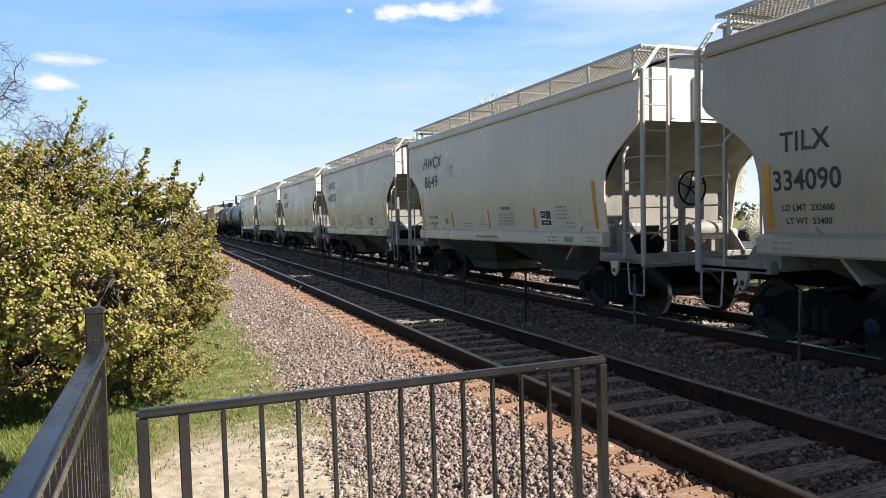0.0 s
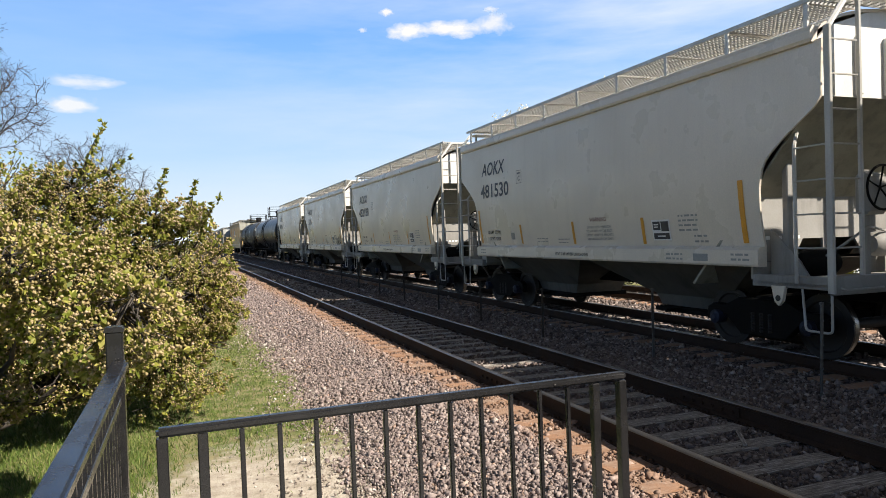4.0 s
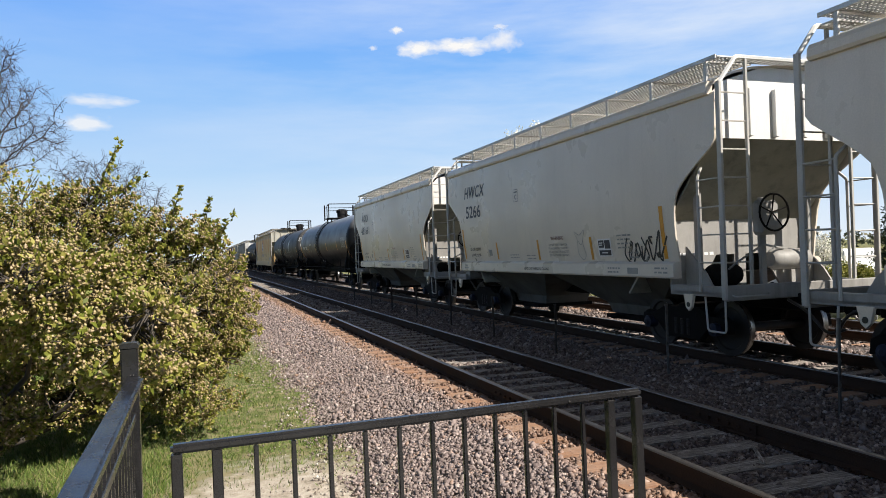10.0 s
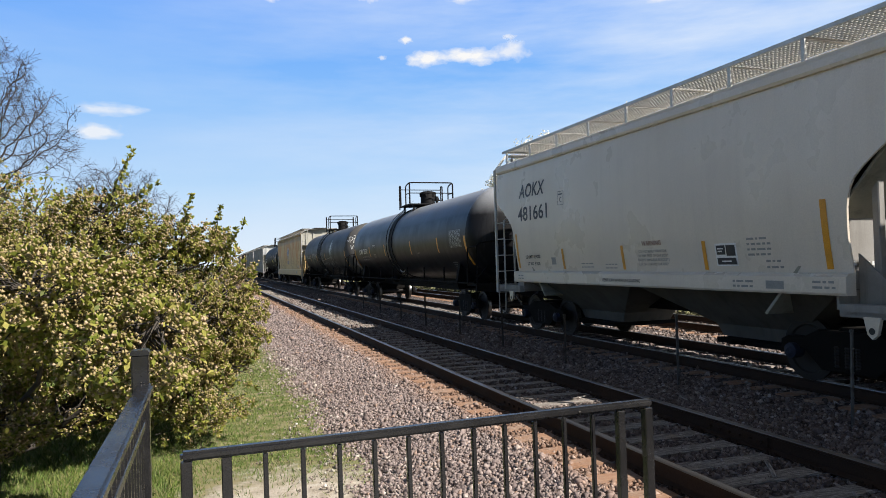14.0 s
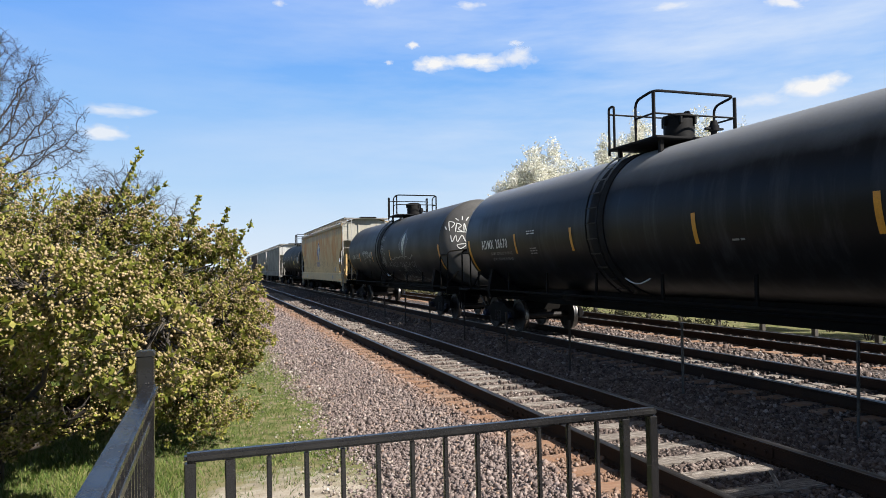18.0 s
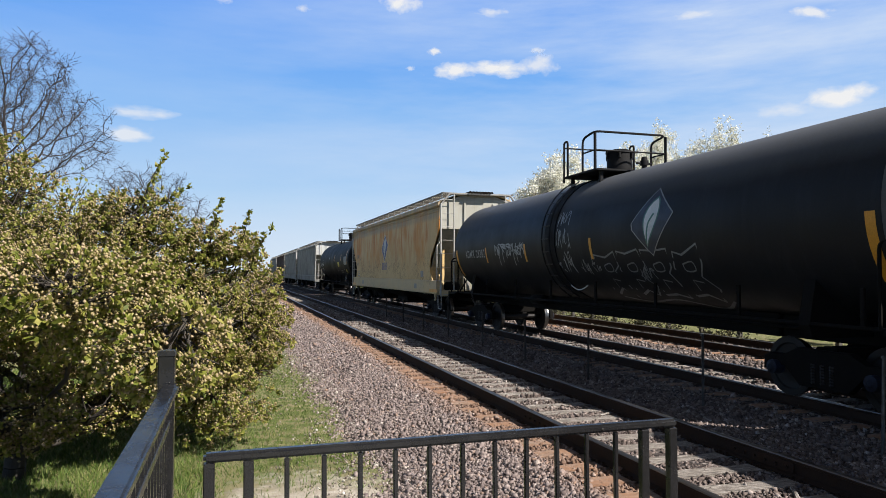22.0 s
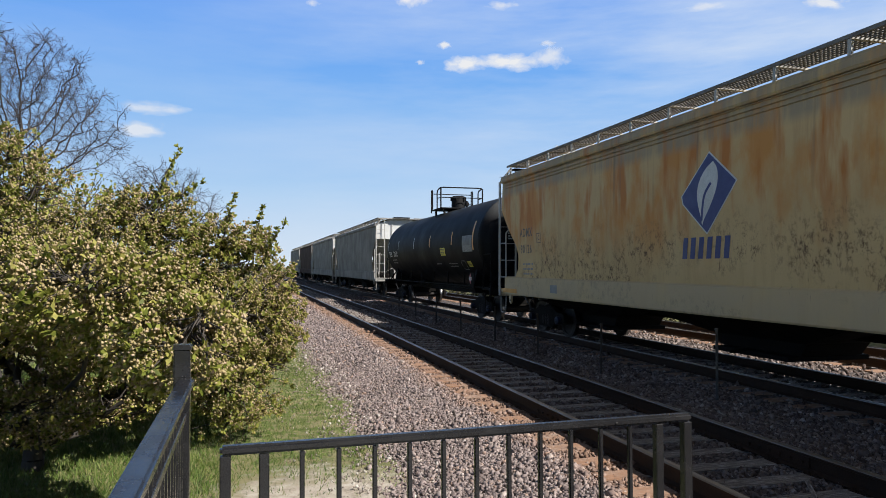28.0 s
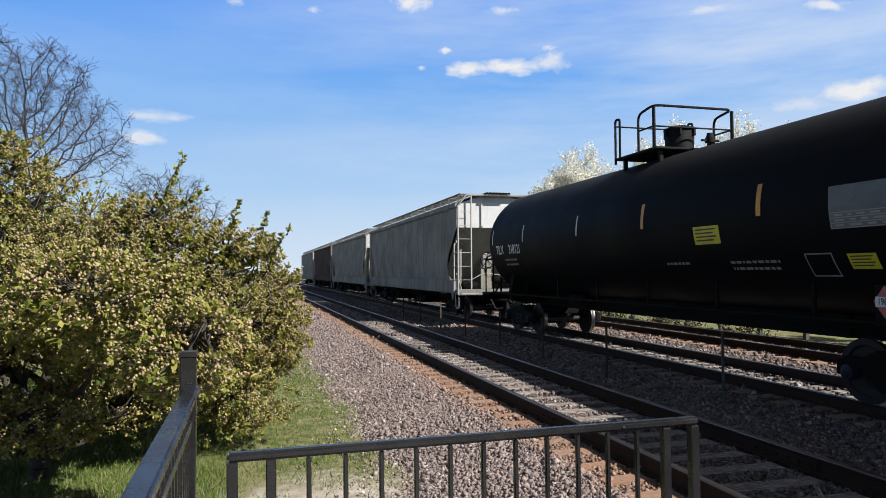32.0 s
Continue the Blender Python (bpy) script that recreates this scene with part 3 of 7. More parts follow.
# joint bars where the near rails are spliced
for x, y in ((NEAR - 0.7535, 8.3), (NEAR + 0.7535, 6.1)):
    j = thing("joint_bar", "rusty bolted joint bar on the web of a rail", "joint bar", "joint bars on the near track", at=(x, y, 0))
    for s in (-1, 1):
        bm = prism(bmesh.new(), [(s * 0.012, -0.14), (s * 0.034, -0.15), (s * 0.03, -0.045), (s * 0.012, -0.05)], 1, -0.45, 0.45)
        part("bar", bm, M_RAIL_RUST, j)
        for k in range(6):
            bm = lathe(bmesh.new(), [(0.017, -0.012), (0.017, 0.012)], 0, (s * 0.045, -0.375 + 0.15 * k, -0.1), 6)
            part("bolt", bm, M_RAIL_RUST, j)

# bits of timber and a stick lying between the rails
for i, (x, y, l, turn) in enumerate([(4.85, 5.2, 0.5, 55), (5.0, 8.9, 0.35, 20), (6.35, 8.4, 0.3, 70), (6.2, 11.6, 0.3, 80), (4.3, 13.1, 0.4, 10)]):
    bm = bmesh.new()
    box(bm, (-l / 2, -0.018, 0), (l / 2, 0.018, 0.022), 0.005)
    o = tagged(new("wood_splinter", finish("wood_splinter", bm, M_TIE)), "grey splinter of old tie lying on the ballast", "wood splinter", "splinters on the ballast")
    o.matrix_basis = pose(x, y, -0.19 if x < 5.9 else -0.235, 0, 0, turn)

# ---- stakes between the tracks ----
for i, (y, x, h, pale) in enumerate([(6.2, 6.98, 1.12, True), (9.3, 6.95, 1.1, True), (12.3, 6.6, 0.95, False), (15.3, 6.58, 0.95, False), (18.45, 6.65, 0.95, False), (21.7, 6.66, 0.95, False), (24.9, 6.7, 0.95, False), (28.1, 6.7, 0.95, False), (31.4, 6.7, 0.95, False)]):
    s = thing("marker_stake", "pale grey steel marker stake standing in the ballast" if pale else "thin dark steel stake standing in the ballast", "stake", "stakes between the tracks", at=(x, y, -0.3))
    m = M_STAKE if pale else M_STAKE_DARK
    bm = prism(bmesh.new(), [(-0.028, -0.004), (0.028, -0.004), (0.028, 0.004), (0.006, 0.006), (0.006, 0.022), (-0.006, 0.022), (-0.006, 0.006), (-0.028, 0.004)], 2, 0, h + 0.05)
    part("shaft", bm, m, s)
    part("cap", box(bmesh.new(), (-0.03, -0.008, h + 0.03), (0.03, 0.024, h + 0.06), 0.003), m, s)
    for k in (0.35, 0.6, 0.85):
        part("stud", box(bmesh.new(), (-0.008, -0.018, h * k), (0.008, -0.003, h * k + 0.02)), m, s)
    s.rotation_euler = (radians((-1) ** i * 0.8), radians(1.5 if pale else -0.5), radians(20))

# ---- deck and railings ----
deck = tagged(new("deck", finish("deck", box(bmesh.new(), (-0.5, -3.0, -0.75), (1.75, 3.65, 0.2), 0.02), M_CONCRETE)), "plain concrete viewing deck beside the tracks", "deck", kind="structure")
gate = thing("front_railing", "charcoal metal railing panel with square balusters on the deck", "railing", at=(0.73, 2.2, 0.2))
GL, GT = 0.8, 1.07
part("top_rail", box(bmesh.new(), (-GL, -0.018, GT - 0.028), (GL, 0.018, GT), 0.008, 4), M_FENCE, gate, smooth=True)
part("bottom_rail", box(bmesh.new(), (-GL + 0.031, -0.013, 0.08), (GL - 0.031, 0.013, 0.108), 0.003), M_FENCE, gate)
for i in range(15):
    x = -GL + 0.016 + i * (2 * GL - 0.032) / 14
    if i in (0, 14):
        part("end_post", box(bmesh.new(), (x - 0.016, -0.016, -0.01), (x + 0.016, 0.016, GT - 0.03), 0.003), M_FENCE, gate)
        part("foot_plate", box(bmesh.new(), (x - 0.04, -0.04, 0), (x + 0.04, 0.04, 0.01), 0.003), M_FENCE, gate)
    elif i in (1, 13):
        part("stile", box(bmesh.new(), (x - 0.015, -0.014, 0.04), (x + 0.015, 0.014, GT - 0.03), 0.003), M_FENCE, gate)
    else:
        part("baluster", box(bmesh.new(), (x - 0.0075, -0.0075, 0.1), (x + 0.0075, 0.0075, GT - 0.03), 0.003, 2), M_FENCE, gate, smooth=True)
gate.rotation_euler = (0, radians(-0.5), 0)
gate.location.z = 0.196
part("rivet", lathe(bmesh.new(), [(0.004, 0.0), (0.003, -0.004), (0.0, -0.005)], 1, (0.5, -0.018, GT - 0.014), 8), M_TREAD, gate)
rail = thing("side_railing", "charcoal metal deck railing with a capped square post", "railing", at=(-0.295, 3.56, 0.2))
post = part("post", box(bmesh.new(), (-0.037, -0.037, 0), (0.037, 0.037, 1.2), 0.006, 3), M_FENCE, rail, smooth=True)
part("post_cap", prism(bmesh.new(), [(-0.041, 1.198), (0.041, 1.198), (0.041, 1.21), (0.034, 1.222), (-0.034, 1.222), (-0.041, 1.21)], 1, -0.041, 0.041), M_FENCE, post)
part("foot_plate", box(bmesh.new(), (-0.06, -0.06, 0), (0.06, 0.06, 0.012), 0.003), M_FENCE, post)
part("handrail", box(bmesh.new(), (-0.014, -4.2, GT - 0.04), (0.058, -0.037, GT), 0.01, 4), M_FENCE, rail, smooth=True)
part("upper_rail", box(bmesh.new(), (-0.006, -4.2, GT - 0.2), (0.024, -0.037, GT - 0.165), 0.003), M_FENCE, rail)
part("bottom_rail", box(bmesh.new(), (-0.006, -4.2, 0.08), (0.024, -0.037, 0.11), 0.003), M_FENCE, rail)
for k in range(38):
    part("baluster", box(bmesh.new(), (0.001, -0.14 - 0.108 * k - 0.008, 0.1), (0.017, -0.14 - 0.108 * k + 0.008, GT - 0.03), 0.0015), M_FENCE, rail)
for z in (GT + 0.0, GT - 0.175):
    for x in (-0.004, 0.004):
        part("screw", lathe(bmesh.new(), [(0.0035, 0), (0.0025, -0.003), (0, -0.004)], 1, (x * 1.5 + 0.01, -0.037, z + 0.005), 8), M_TREAD, rail)

# ---- lettering and marks ----
def paint(name, colour, rough=0.5):
    return surface(name, colour, tuple(c * 0.85 for c in colour), rough, 0, 5, 60, 0.0)


M_INK = paint("black_lettering", (0.02, 0.02, 0.03))
M_CHALK = paint("white_marking", (0.7, 0.7, 0.68))
M_DIM = paint("faded_grey_marking", (0.25, 0.25, 0.24))
M_WARN = paint("faded_red_marking", (0.22, 0.1, 0.08))
M_ORANGE = paint("orange_reflective_strip", (0.62, 0.27, 0.015), 0.4)
M_YELLOW = paint("yellow_placard", (0.6, 0.5, 0.03))
M_NAVY = paint("navy_blue_emblem", (0.03, 0.045, 0.17))
M_LEAFGREEN = paint("dull_green_emblem", (0.06, 0.16, 0.12))
M_PALE = paint("pale_emblem", (0.62, 0.63, 0.6))
M_TAGBLACK = paint("black_sprayed_paint", (0.015, 0.015, 0.015))
M_TAGGREY = paint("grey_sprayed_paint", (0.3, 0.31, 0.31))


def letters(text, size, shear=0.0, spacing=1.0, wide=1.0):
    """The outline of a line of text as points and faces, centred on the origin, cap height about 0.7 of size."""
    cu = bpy.data.curves.new("text", "FONT")
    cu.body, cu.size, cu.shear, cu.space_character, cu.align_x, cu.align_y = text, size, shear, spacing, "CENTER", "CENTER"
    cu.resolution_u = 3
    cu.offset = 0.018 * size
    ob = bpy.data.objects.new("text", cu)
    me = bpy.data.meshes.new_from_object(ob)
    pts, faces = [(v.co.x * wide, v.co.y) for v in me.vertices], [tuple(p.vertices) for p in me.polygons]
    bpy.data.objects.remove(ob)
    bpy.data.curves.remove(cu)
    bpy.data.meshes.remove(me)
    return pts, faces


def bar(x0, y0, x1, y1, slant=0.0, cuts=4):
    """An upright or lying bar, cut along its height so that it can follow a curved wall."""
    pts = []
    for i in range(cuts + 1):
        t = i / cuts
        pts += [(x0 + slant * t, y0 + (y1 - y0) * t), (x1 + slant * t, y0 + (y1 - y0) * t)]
    return pts, [(2 * i, 2 * i + 1, 2 * i + 3, 2 * i + 2) for i in range(cuts)]


def joined(shapes):
    pts, faces = [], []
    for p, f in shapes:
        faces += [tuple(i + len(pts) for i in g) for g in f]
        pts += p
    return pts, faces


def stroke(line, width):
    """A sprayed or painted line of even width through the points."""
    v = [Vector(p) for p in line]
    pts = []
    for i, p in enumerate(v):
        d = (v[min(i + 1, len(v) - 1)] - v[max(i - 1, 0)]).normalized()
        w = Vector((-d.y, d.x)) * width / 2
        pts += [tuple(p + w), tuple(p - w)]
    return pts, [(2 * i, 2 * i + 1, 2 * i + 3, 2 * i + 2) for i in range(len(v) - 1)]


def smooth_line(pts, steps=5):
    """A flowing line through the points."""
    p = [Vector(q) for q in pts]
    out = []
    for i in range(len(p) - 1):
        a, b, c, d = p[max(i - 1, 0)], p[i], p[i + 1], p[min(i + 2, len(p) - 1)]
        for k in range(steps):
            t = k / steps
            out.append(0.5 * (2 * b + (c - a) * t + (2 * a - 5 * b + 4 * c - d) * t * t + (3 * b - a - 3 * c + d) * t ** 3))
    return [tuple(q) for q in out + [p[-1]]]


def scrawl(seed, width, height, loops, thick):
    """Unreadable sprayed scribble: loops and hooks that run along a line."""
    r = random.Random(seed)
    shapes = []
    for i in range(loops):
        cx, w = (i + 0.5) / loops * width - width / 2, width / loops
        line = [(cx + r.uniform(-0.55, 0.55) * w, r.uniform(-0.5, 0.5) * height) for _ in range(r.randint(4, 6))]
        shapes.append(stroke(smooth_line(line, 6), thick))
    return joined(shapes)


def mark(name, shape, wall, at, material, parent, label=""):
    """Lays a flat shape on a wall: wall(y, z) gives the point, a few millimetres proud; the shape runs towards -y, as it is read from the tracks' near side."""
    pts, faces = shape
    me = bpy.data.meshes.new(name)
    me.from_pydata([wall(at[0] - u, at[1] + v) for u, v in pts], [], faces)
    me.materials.append(material)
    return tagged(part(name, me, None, parent, label), kind="stuff" if name in ("fine_print", "sill_print", "data_table", "light_weight") else "")


# ---- running gear ----
WHEEL_R = 0.42
wheelsets = []


def wheelset_mesh():
    bm = bmesh.new()
    for s in (-1, 1):
        prof = [(0.0, -0.07), (0.09, -0.075), (0.1, -0.03), (0.2, -0.012), (0.33, -0.03), (0.35, -0.065), (WHEEL_R - 0.004, -0.066), (WHEEL_R, 0.0), (WHEEL_R + 0.026, 0.04), (WHEEL_R + 0.022, 0.066), (0.35, 0.068), (0.33, 0.045), (0.2, 0.03), (0.11, 0.06), (0.0, 0.06)]
        lathe(bm, [(r, -s * a * -1) for r, a in prof] if s < 0 else [(r, -a) for r, a in prof], 0, (s * 0.745, 0, 0), 28)
    lathe(bm, [(0.075, -0.7), (0.075, 0.7)], 0, (0, 0, 0), 10)
    me = finish("wheelset", bm, [M_WHEEL, M_TREAD], True)
    for p in me.polygons:
        c = p.center
        r = math.hypot(c.y, c.z)
        if r > 0.335 and abs(abs(c.x) - 0.745) < 0.075:
            p.material_index = 1 if r > WHEEL_R - 0.012 and abs(p.normal.x) < 0.6 else 0
    return me


def truck_meshes():
    """Side frame with its spring nest, drawn once."""
    bm = bmesh.new()
    outline = [(-1.12, 0.36), (-1.1, 0.56), (-0.98, 0.62), (-0.7, 0.6), (-0.45, 0.74), (0.45, 0.74), (0.7, 0.6), (0.98, 0.62), (1.1, 0.56), (1.12, 0.36), (0.98, 0.4), (0.86, 0.47), (0.68, 0.47), (0.42, 0.2), (-0.42, 0.2), (-0.68, 0.47), (-0.86, 0.47), (-0.98, 0.4)]
    prism(bm, outline, 0, -0.07, 0.07)
    bmesh.ops.bevel(bm, geom=[e for e in bm.edges if abs(e.verts[0].co.x - e.verts[1].co.x) < 0.01], offset=0.015, segments=1, affect="EDGES")
    frame_me = finish("side_frame", bm, M_STEEL_DARK)
    bm = lathe(bmesh.new(), [(0.05 + 0.014 * (k % 2), -0.14 + 0.02 * k) for k in range(15)], 2, (0, 0, 0.4), 10)
    spring = finish("spring", bm, M_WHEEL)
    bm = bmesh.new()
    lathe(bm, [(0.0, -0.11), (0.04, -0.11), (0.06, -0.09), (0.105, -0.08), (0.105, 0.08), (0.0, 0.09)], 0, (0, 0, 0), 14)
    bearing = finish("bearing_cap", bm, M_BEARING, True)
    bm = bmesh.new()
    box(bm, (-1.0, -0.19, 0.5), (1.0, 0.19, 0.78), 0.03)
    box(bm, (-0.62, -0.42, 0.26), (0.62, 0.42, 0.52), 0.03)
    bolster = finish("bolster", bm, M_STEEL_DARK)
    return frame_me, spring, bearing, bolster


M_BEARING = surface("blue_grey_bearing_cap", (0.016, 0.022, 0.045), (0.014, 0.014, 0.018), 0.6, 0.0, 5, 60, 0.1, spec=0.2)
WHEELSET = wheelset_mesh()
SIDE_FRAME, SPRING, BEARING, BOLSTER = truck_meshes()


def running_gear(car, at, half):
    """Two four-wheel trucks, the centre sill's ends and the couplers."""
    for y in (-at, at):
        t = part("truck", BOLSTER, None, car, "grimy four-wheel truck")
        t.location = (0, y, 0)
        for s in (-1, 1):
            f = part("side_frame", SIDE_FRAME, None, t)
            f.location = (s * 0.99, 0, 0)
            for w in (-0.16, 0, 0.16):
                part("spring", SPRING, None, t).location = (s * 1.0 - 0.02, w, 0)
            for w in (-0.85, 0.85):
                b = part("bearing_cap", BEARING, None, t)
                b.location, b.scale = (s * 1.07, w, 0.42), (s * -1, 1, 1)
        for w in (-0.85, 0.85):
            o = part("wheelset", WHEELSET, None, car)
            o.location = (0, y + w, WHEEL_R)
            wheelsets.append((o, y + w))
    for s in (-1, 1):
        bm = bmesh.new()
        box(bm, (-0.11, s * half - 0.35, 0.74), (0.11, s * half + 0.25, 0.96), 0.02)
        box(bm, (-0.16, s * half + 0.24 * s - 0.12, 0.72), (0.14, s * half + 0.24 * s + 0.14, 0.98), 0.04)
        part("coupler", bm, M_STEEL_DARK, car, "rusty knuckle coupler")
        bm = tube(bmesh.new(), rounded([(-0.35, s * (half - 0.3), 0.9), (-0.38, s * (half + 0.1), 0.75), (-0.3, s * (half + 0.35), 0.42), (-0.12, s * (half + 0.5), 0.5)], 0.2), 0.025, 6)
        part("brake_hose", bm, M_TAGBLACK, car)


# ---- covered hopper cars ----
def joined_bars(y):
    """A line of small print on the end panel, too fine to read."""
    verts, faces = [], []
    for k in range(7):
        x = -1.3 + 0.11 * k
        verts += [(x, y, 1.6), (x + 0.08, y, 1.6), (x + 0.08, y, 1.65), (x, y, 1.65)]
        faces.append((4 * k, 4 * k + 1, 4 * k + 2, 4 * k + 3))
    return raw_mesh("bulkhead_print", verts, faces, M_CHALK)


def hopper_car(label, skin, dark, half, eave, sill, cut, chutes, truck_at, long=False, roof_skin=None, end_skin=None, swell=0.125):
    """half: to the corner stiles; sill: (bottom, top); cut: outline of the side's end as (inset from the stiles, height), from the top down."""
    roof_skin, end_skin = roof_skin or skin, end_skin or skin
    car = thing("covered_hopper_car", label, "railway car", "cars of the passing train")
    zs = [cut[-1][1] + (eave - cut[-1][1]) * i / 22 for i in range(23)]
    cz = [c[1] for c in cut][::-1]
    ce = [half - c[0] for c in cut][::-1]

    def side_x(z):
        # the sheet swells at half height and draws in towards the sill
        mid = sill[1] + 0.53 * (eave - sill[1])
        return 1.545 - (swell * ((mid - z) / (mid - sill[1])) ** 2 if z < mid else 0.035 * ((z - mid) / (eave - mid)) ** 2)

    for s in (-1, 1):
        bm = bmesh.new()
        grids = []
        for off in (0.0, -0.03):
            g = []
            for z in zs:
                ye = float(np.interp(z, cz, ce))
                g.append([bm.verts.new((s * (side_x(z) + off), -ye + 2 * ye * j / 16, z)) for j in range(17)])
            grids.append(g)
        for g in grids:
            for a, b in zip(g, g[1:]):
                for j in range(16):
                    bm.faces.new((a[j], a[j + 1], b[j + 1], b[j]))
        o, i = grids
        rim = [q[0] for q in o] + o[-1][1:] + [q[-1] for q in o[::-1]][1:] + o[0][::-1][1:-1]
        rim2 = [q[0] for q in i] + i[-1][1:] + [q[-1] for q in i[::-1]][1:] + i[0][::-1][1:-1]
        for k in range(len(rim)):
            bm.faces.new((rim[k], rim[(k + 1) % len(rim)], rim2[(k + 1) % len(rim)], rim2[k]))
        part("side_sheet", bm, skin, car, smooth=True)
        ye = half - cut[-1][0] + (0.0 if not long else 0.7)
        bm = prism(bmesh.new(), [(s * 1.4, sill[0]), (s * 1.54, sill[0]), (s * 1.56, sill[0] + 0.03), (s * 1.56, sill[1] - 0.02), (s * 1.5, sill[1] + 0.02), (s * 1.4, sill[1] + 0.02)], 1, -ye, ye)
        part("side_sill", bm, skin, car)
        # rolled edge under the roof
        bm = prism(bmesh.new(), [(s * 1.47, eave - 0.03), (s * 1.565, eave - 0.02), (s * 1.585, eave + 0.02), (s * 1.575, eave + 0.12), (s * 1.535, eave + 0.18), (s * 1.45, eave + 0.17)], 1, -(half - 0.2), half - 0.2)
        part("eave", bm, roof_skin, car)
    top = eave + 0.49
    yb = half - 0.2
    bm = bmesh.new()
    arch = [(-1.5, eave + 0.14), (-1.3, eave + 0.26), (-1.05, eave + 0.36), (-0.7, top - 0.05), (-0.3, top - 0.01), (0, top), (0.3, top - 0.01), (0.7, top - 0.05), (1.05, eave + 0.36), (1.3, eave + 0.26), (1.5, eave + 0.14)]
    prism(bm, arch + [(x, z - 0.04) for x, z in arch[::-1]], 1, -yb, yb)
    part("roof", bm, roof_skin, car)
    n_hatch = 2 if not long else 4
    for k in range(n_hatch):
        y = (k - (n_hatch - 1) / 2) * (2 * yb - 1.6) / n_hatch
        ln = (2 * yb - 2.2) / n_hatch * 0.46
        h = part("hatch_cover", prism(bmesh.new(), [(-0.3, top - 0.01), (0.3, top - 0.01), (0.27, top + 0.08), (0.0, top + 0.12), (-0.27, top + 0.08)], 1, y - ln, y + ln), roof_skin, car)
        for d in (-0.6, 0.6):
            part("hatch_clamp", box(bmesh.new(), (-0.34, y + d * ln - 0.03, top), (0.34, y + d * ln + 0.03, top + 0.13), 0.01), dark, h)
    # walkways of open steel grating along the roof
    zw = eave + (0.58 if not long else 0.5)
    inner = 0.5 if not long else 0.84
    for s in (-1, 1):
        bm = bmesh.new()
        rows = 12 if not long else 7
        for k in range(rows + 1):
            x = inner + (1.36 - inner) * k / rows
            box(bm, (s * x - 0.007, -yb, zw - 0.03), (s * x + 0.007, yb, zw))
        nb = int(2 * yb / 0.075)
        for k in range(nb + 1):
            y = -yb + 2 * yb * k / nb
            box(bm, (min(s * inner, s * 1.36), y - 0.007, zw - 0.026), (max(s * inner, s * 1.36), y + 0.007, zw - 0.004))
        box(bm, (s * 1.375 - 0.012, -yb, zw - 0.045), (s * 1.375 + 0.012, yb, zw + 0.012))
        w = part("running_board", bm, M_DULL_GRATE if long else M_GALV, car, "open steel grating walkway")
        m = 9 if not long else 15
        for k in range(m):
            y = -yb + 0.25 + (2 * yb - 0.5) * k / (m - 1)
            part("bracket", prism(bmesh.new(), [(s * 1.34, eave + 0.22), (s * 1.38, eave + 0.19), (s * 1.37, zw), (s * 0.5, zw - 0.03), (s * 0.5, zw - 0.055), (s * 1.34, zw - 0.05)], 1, y - 0.03, y + 0.03), M_RUNG if long else M_GALV, w)
    zw += 0.09
    for e in (-1, 1):
        # upright end wall and the sloping floor below it
        zc = cut[1][1] + (0.0 if long else 0.08)
        bm = prism(bmesh.new(), [(-1.47, zc), (1.47, zc), (1.47, eave), (1.25, eave + 0.2), (0.5, top - 0.05), (-0.5, top - 0.05), (-1.25, eave + 0.2), (-1.47, eave)], 1, e * (yb - 0.06), e * (yb - 0.02))
        part("end_wall", bm, end_skin, car)
        yi = half - cut[0][0] - (zc - 0.95) * 1.02
        bm = prism(bmesh.new(), [(e * (yb - 0.03), zc + 0.02), (e * (yb - 0.07), zc + 0.03), (e * yi, 0.95), (e * (yi + 0.04), 0.93)], 0, -1.44, 1.44)
        part("slope_sheet", bm, M_SLOPE, car)
        for x in (-0.78, -0.28, 0.28, 0.78) if not long else (-0.55, 0.6):
            part("end_rib", box(bmesh.new(), (x - 0.035, e * yb - 0.05, zc + 0.03), (x + 0.035, e * yb + 0.03, eave + 0.1), 0.01), end_skin, car)
        # platform, cross sill and uprights
        part("end_platform", box(bmesh.new(), (-1.5, min(e * (half - 1.25), e * (half + 0.02)), 1.0), (1.5, max(e * (half - 1.25), e * (half + 0.02)), 1.06), 0.01), M_END_GRIME_SHADE if not long else skin, car)
        ye = half - 1.38
        if long:
            part("centre_post", box(bmesh.new(), (-0.22, e * ye - 0.06, 1.04), (0.22, e * ye + 0.06, zc - 0.9), 0.015), M_SLOPE, car)
        else:
            part("end_bulkhead", prism(bmesh.new(), [(-1.42, 1.06), (-0.85, 1.06), (-0.5, 1.6), (-0.12, 1.6), (-0.12, 1.06), (0.12, 1.06), (0.12, 1.6), (0.5, 1.6), (0.85, 1.06), (1.42, 1.06), (1.42, 2.25), (-1.42, 2.25)], 1, e * ye - 0.02, e * ye + 0.02), M_END_GRIME_SHADE, car)
            part("bulkhead_print", joined_bars(e * (ye + 0.024)), None, car)
        part("end_sill", box(bmesh.new(), (-1.53, e * half - 0.04, 0.93), (1.53, e * half + 0.04, 1.16), 0.012), M_END_GRIME_SHADE if not long else skin, car)
        for x in (-1.15, 1.15):
            yy = e * (half - 1.0)
            zt = zc - 0.75
            part("upright", box(bmesh.new(), (x - 0.05, yy - 0.05, 1.05), (x + 0.05, yy + 0.05, zt), 0.012), M_END_GRIME_SHADE if not long else skin, car)
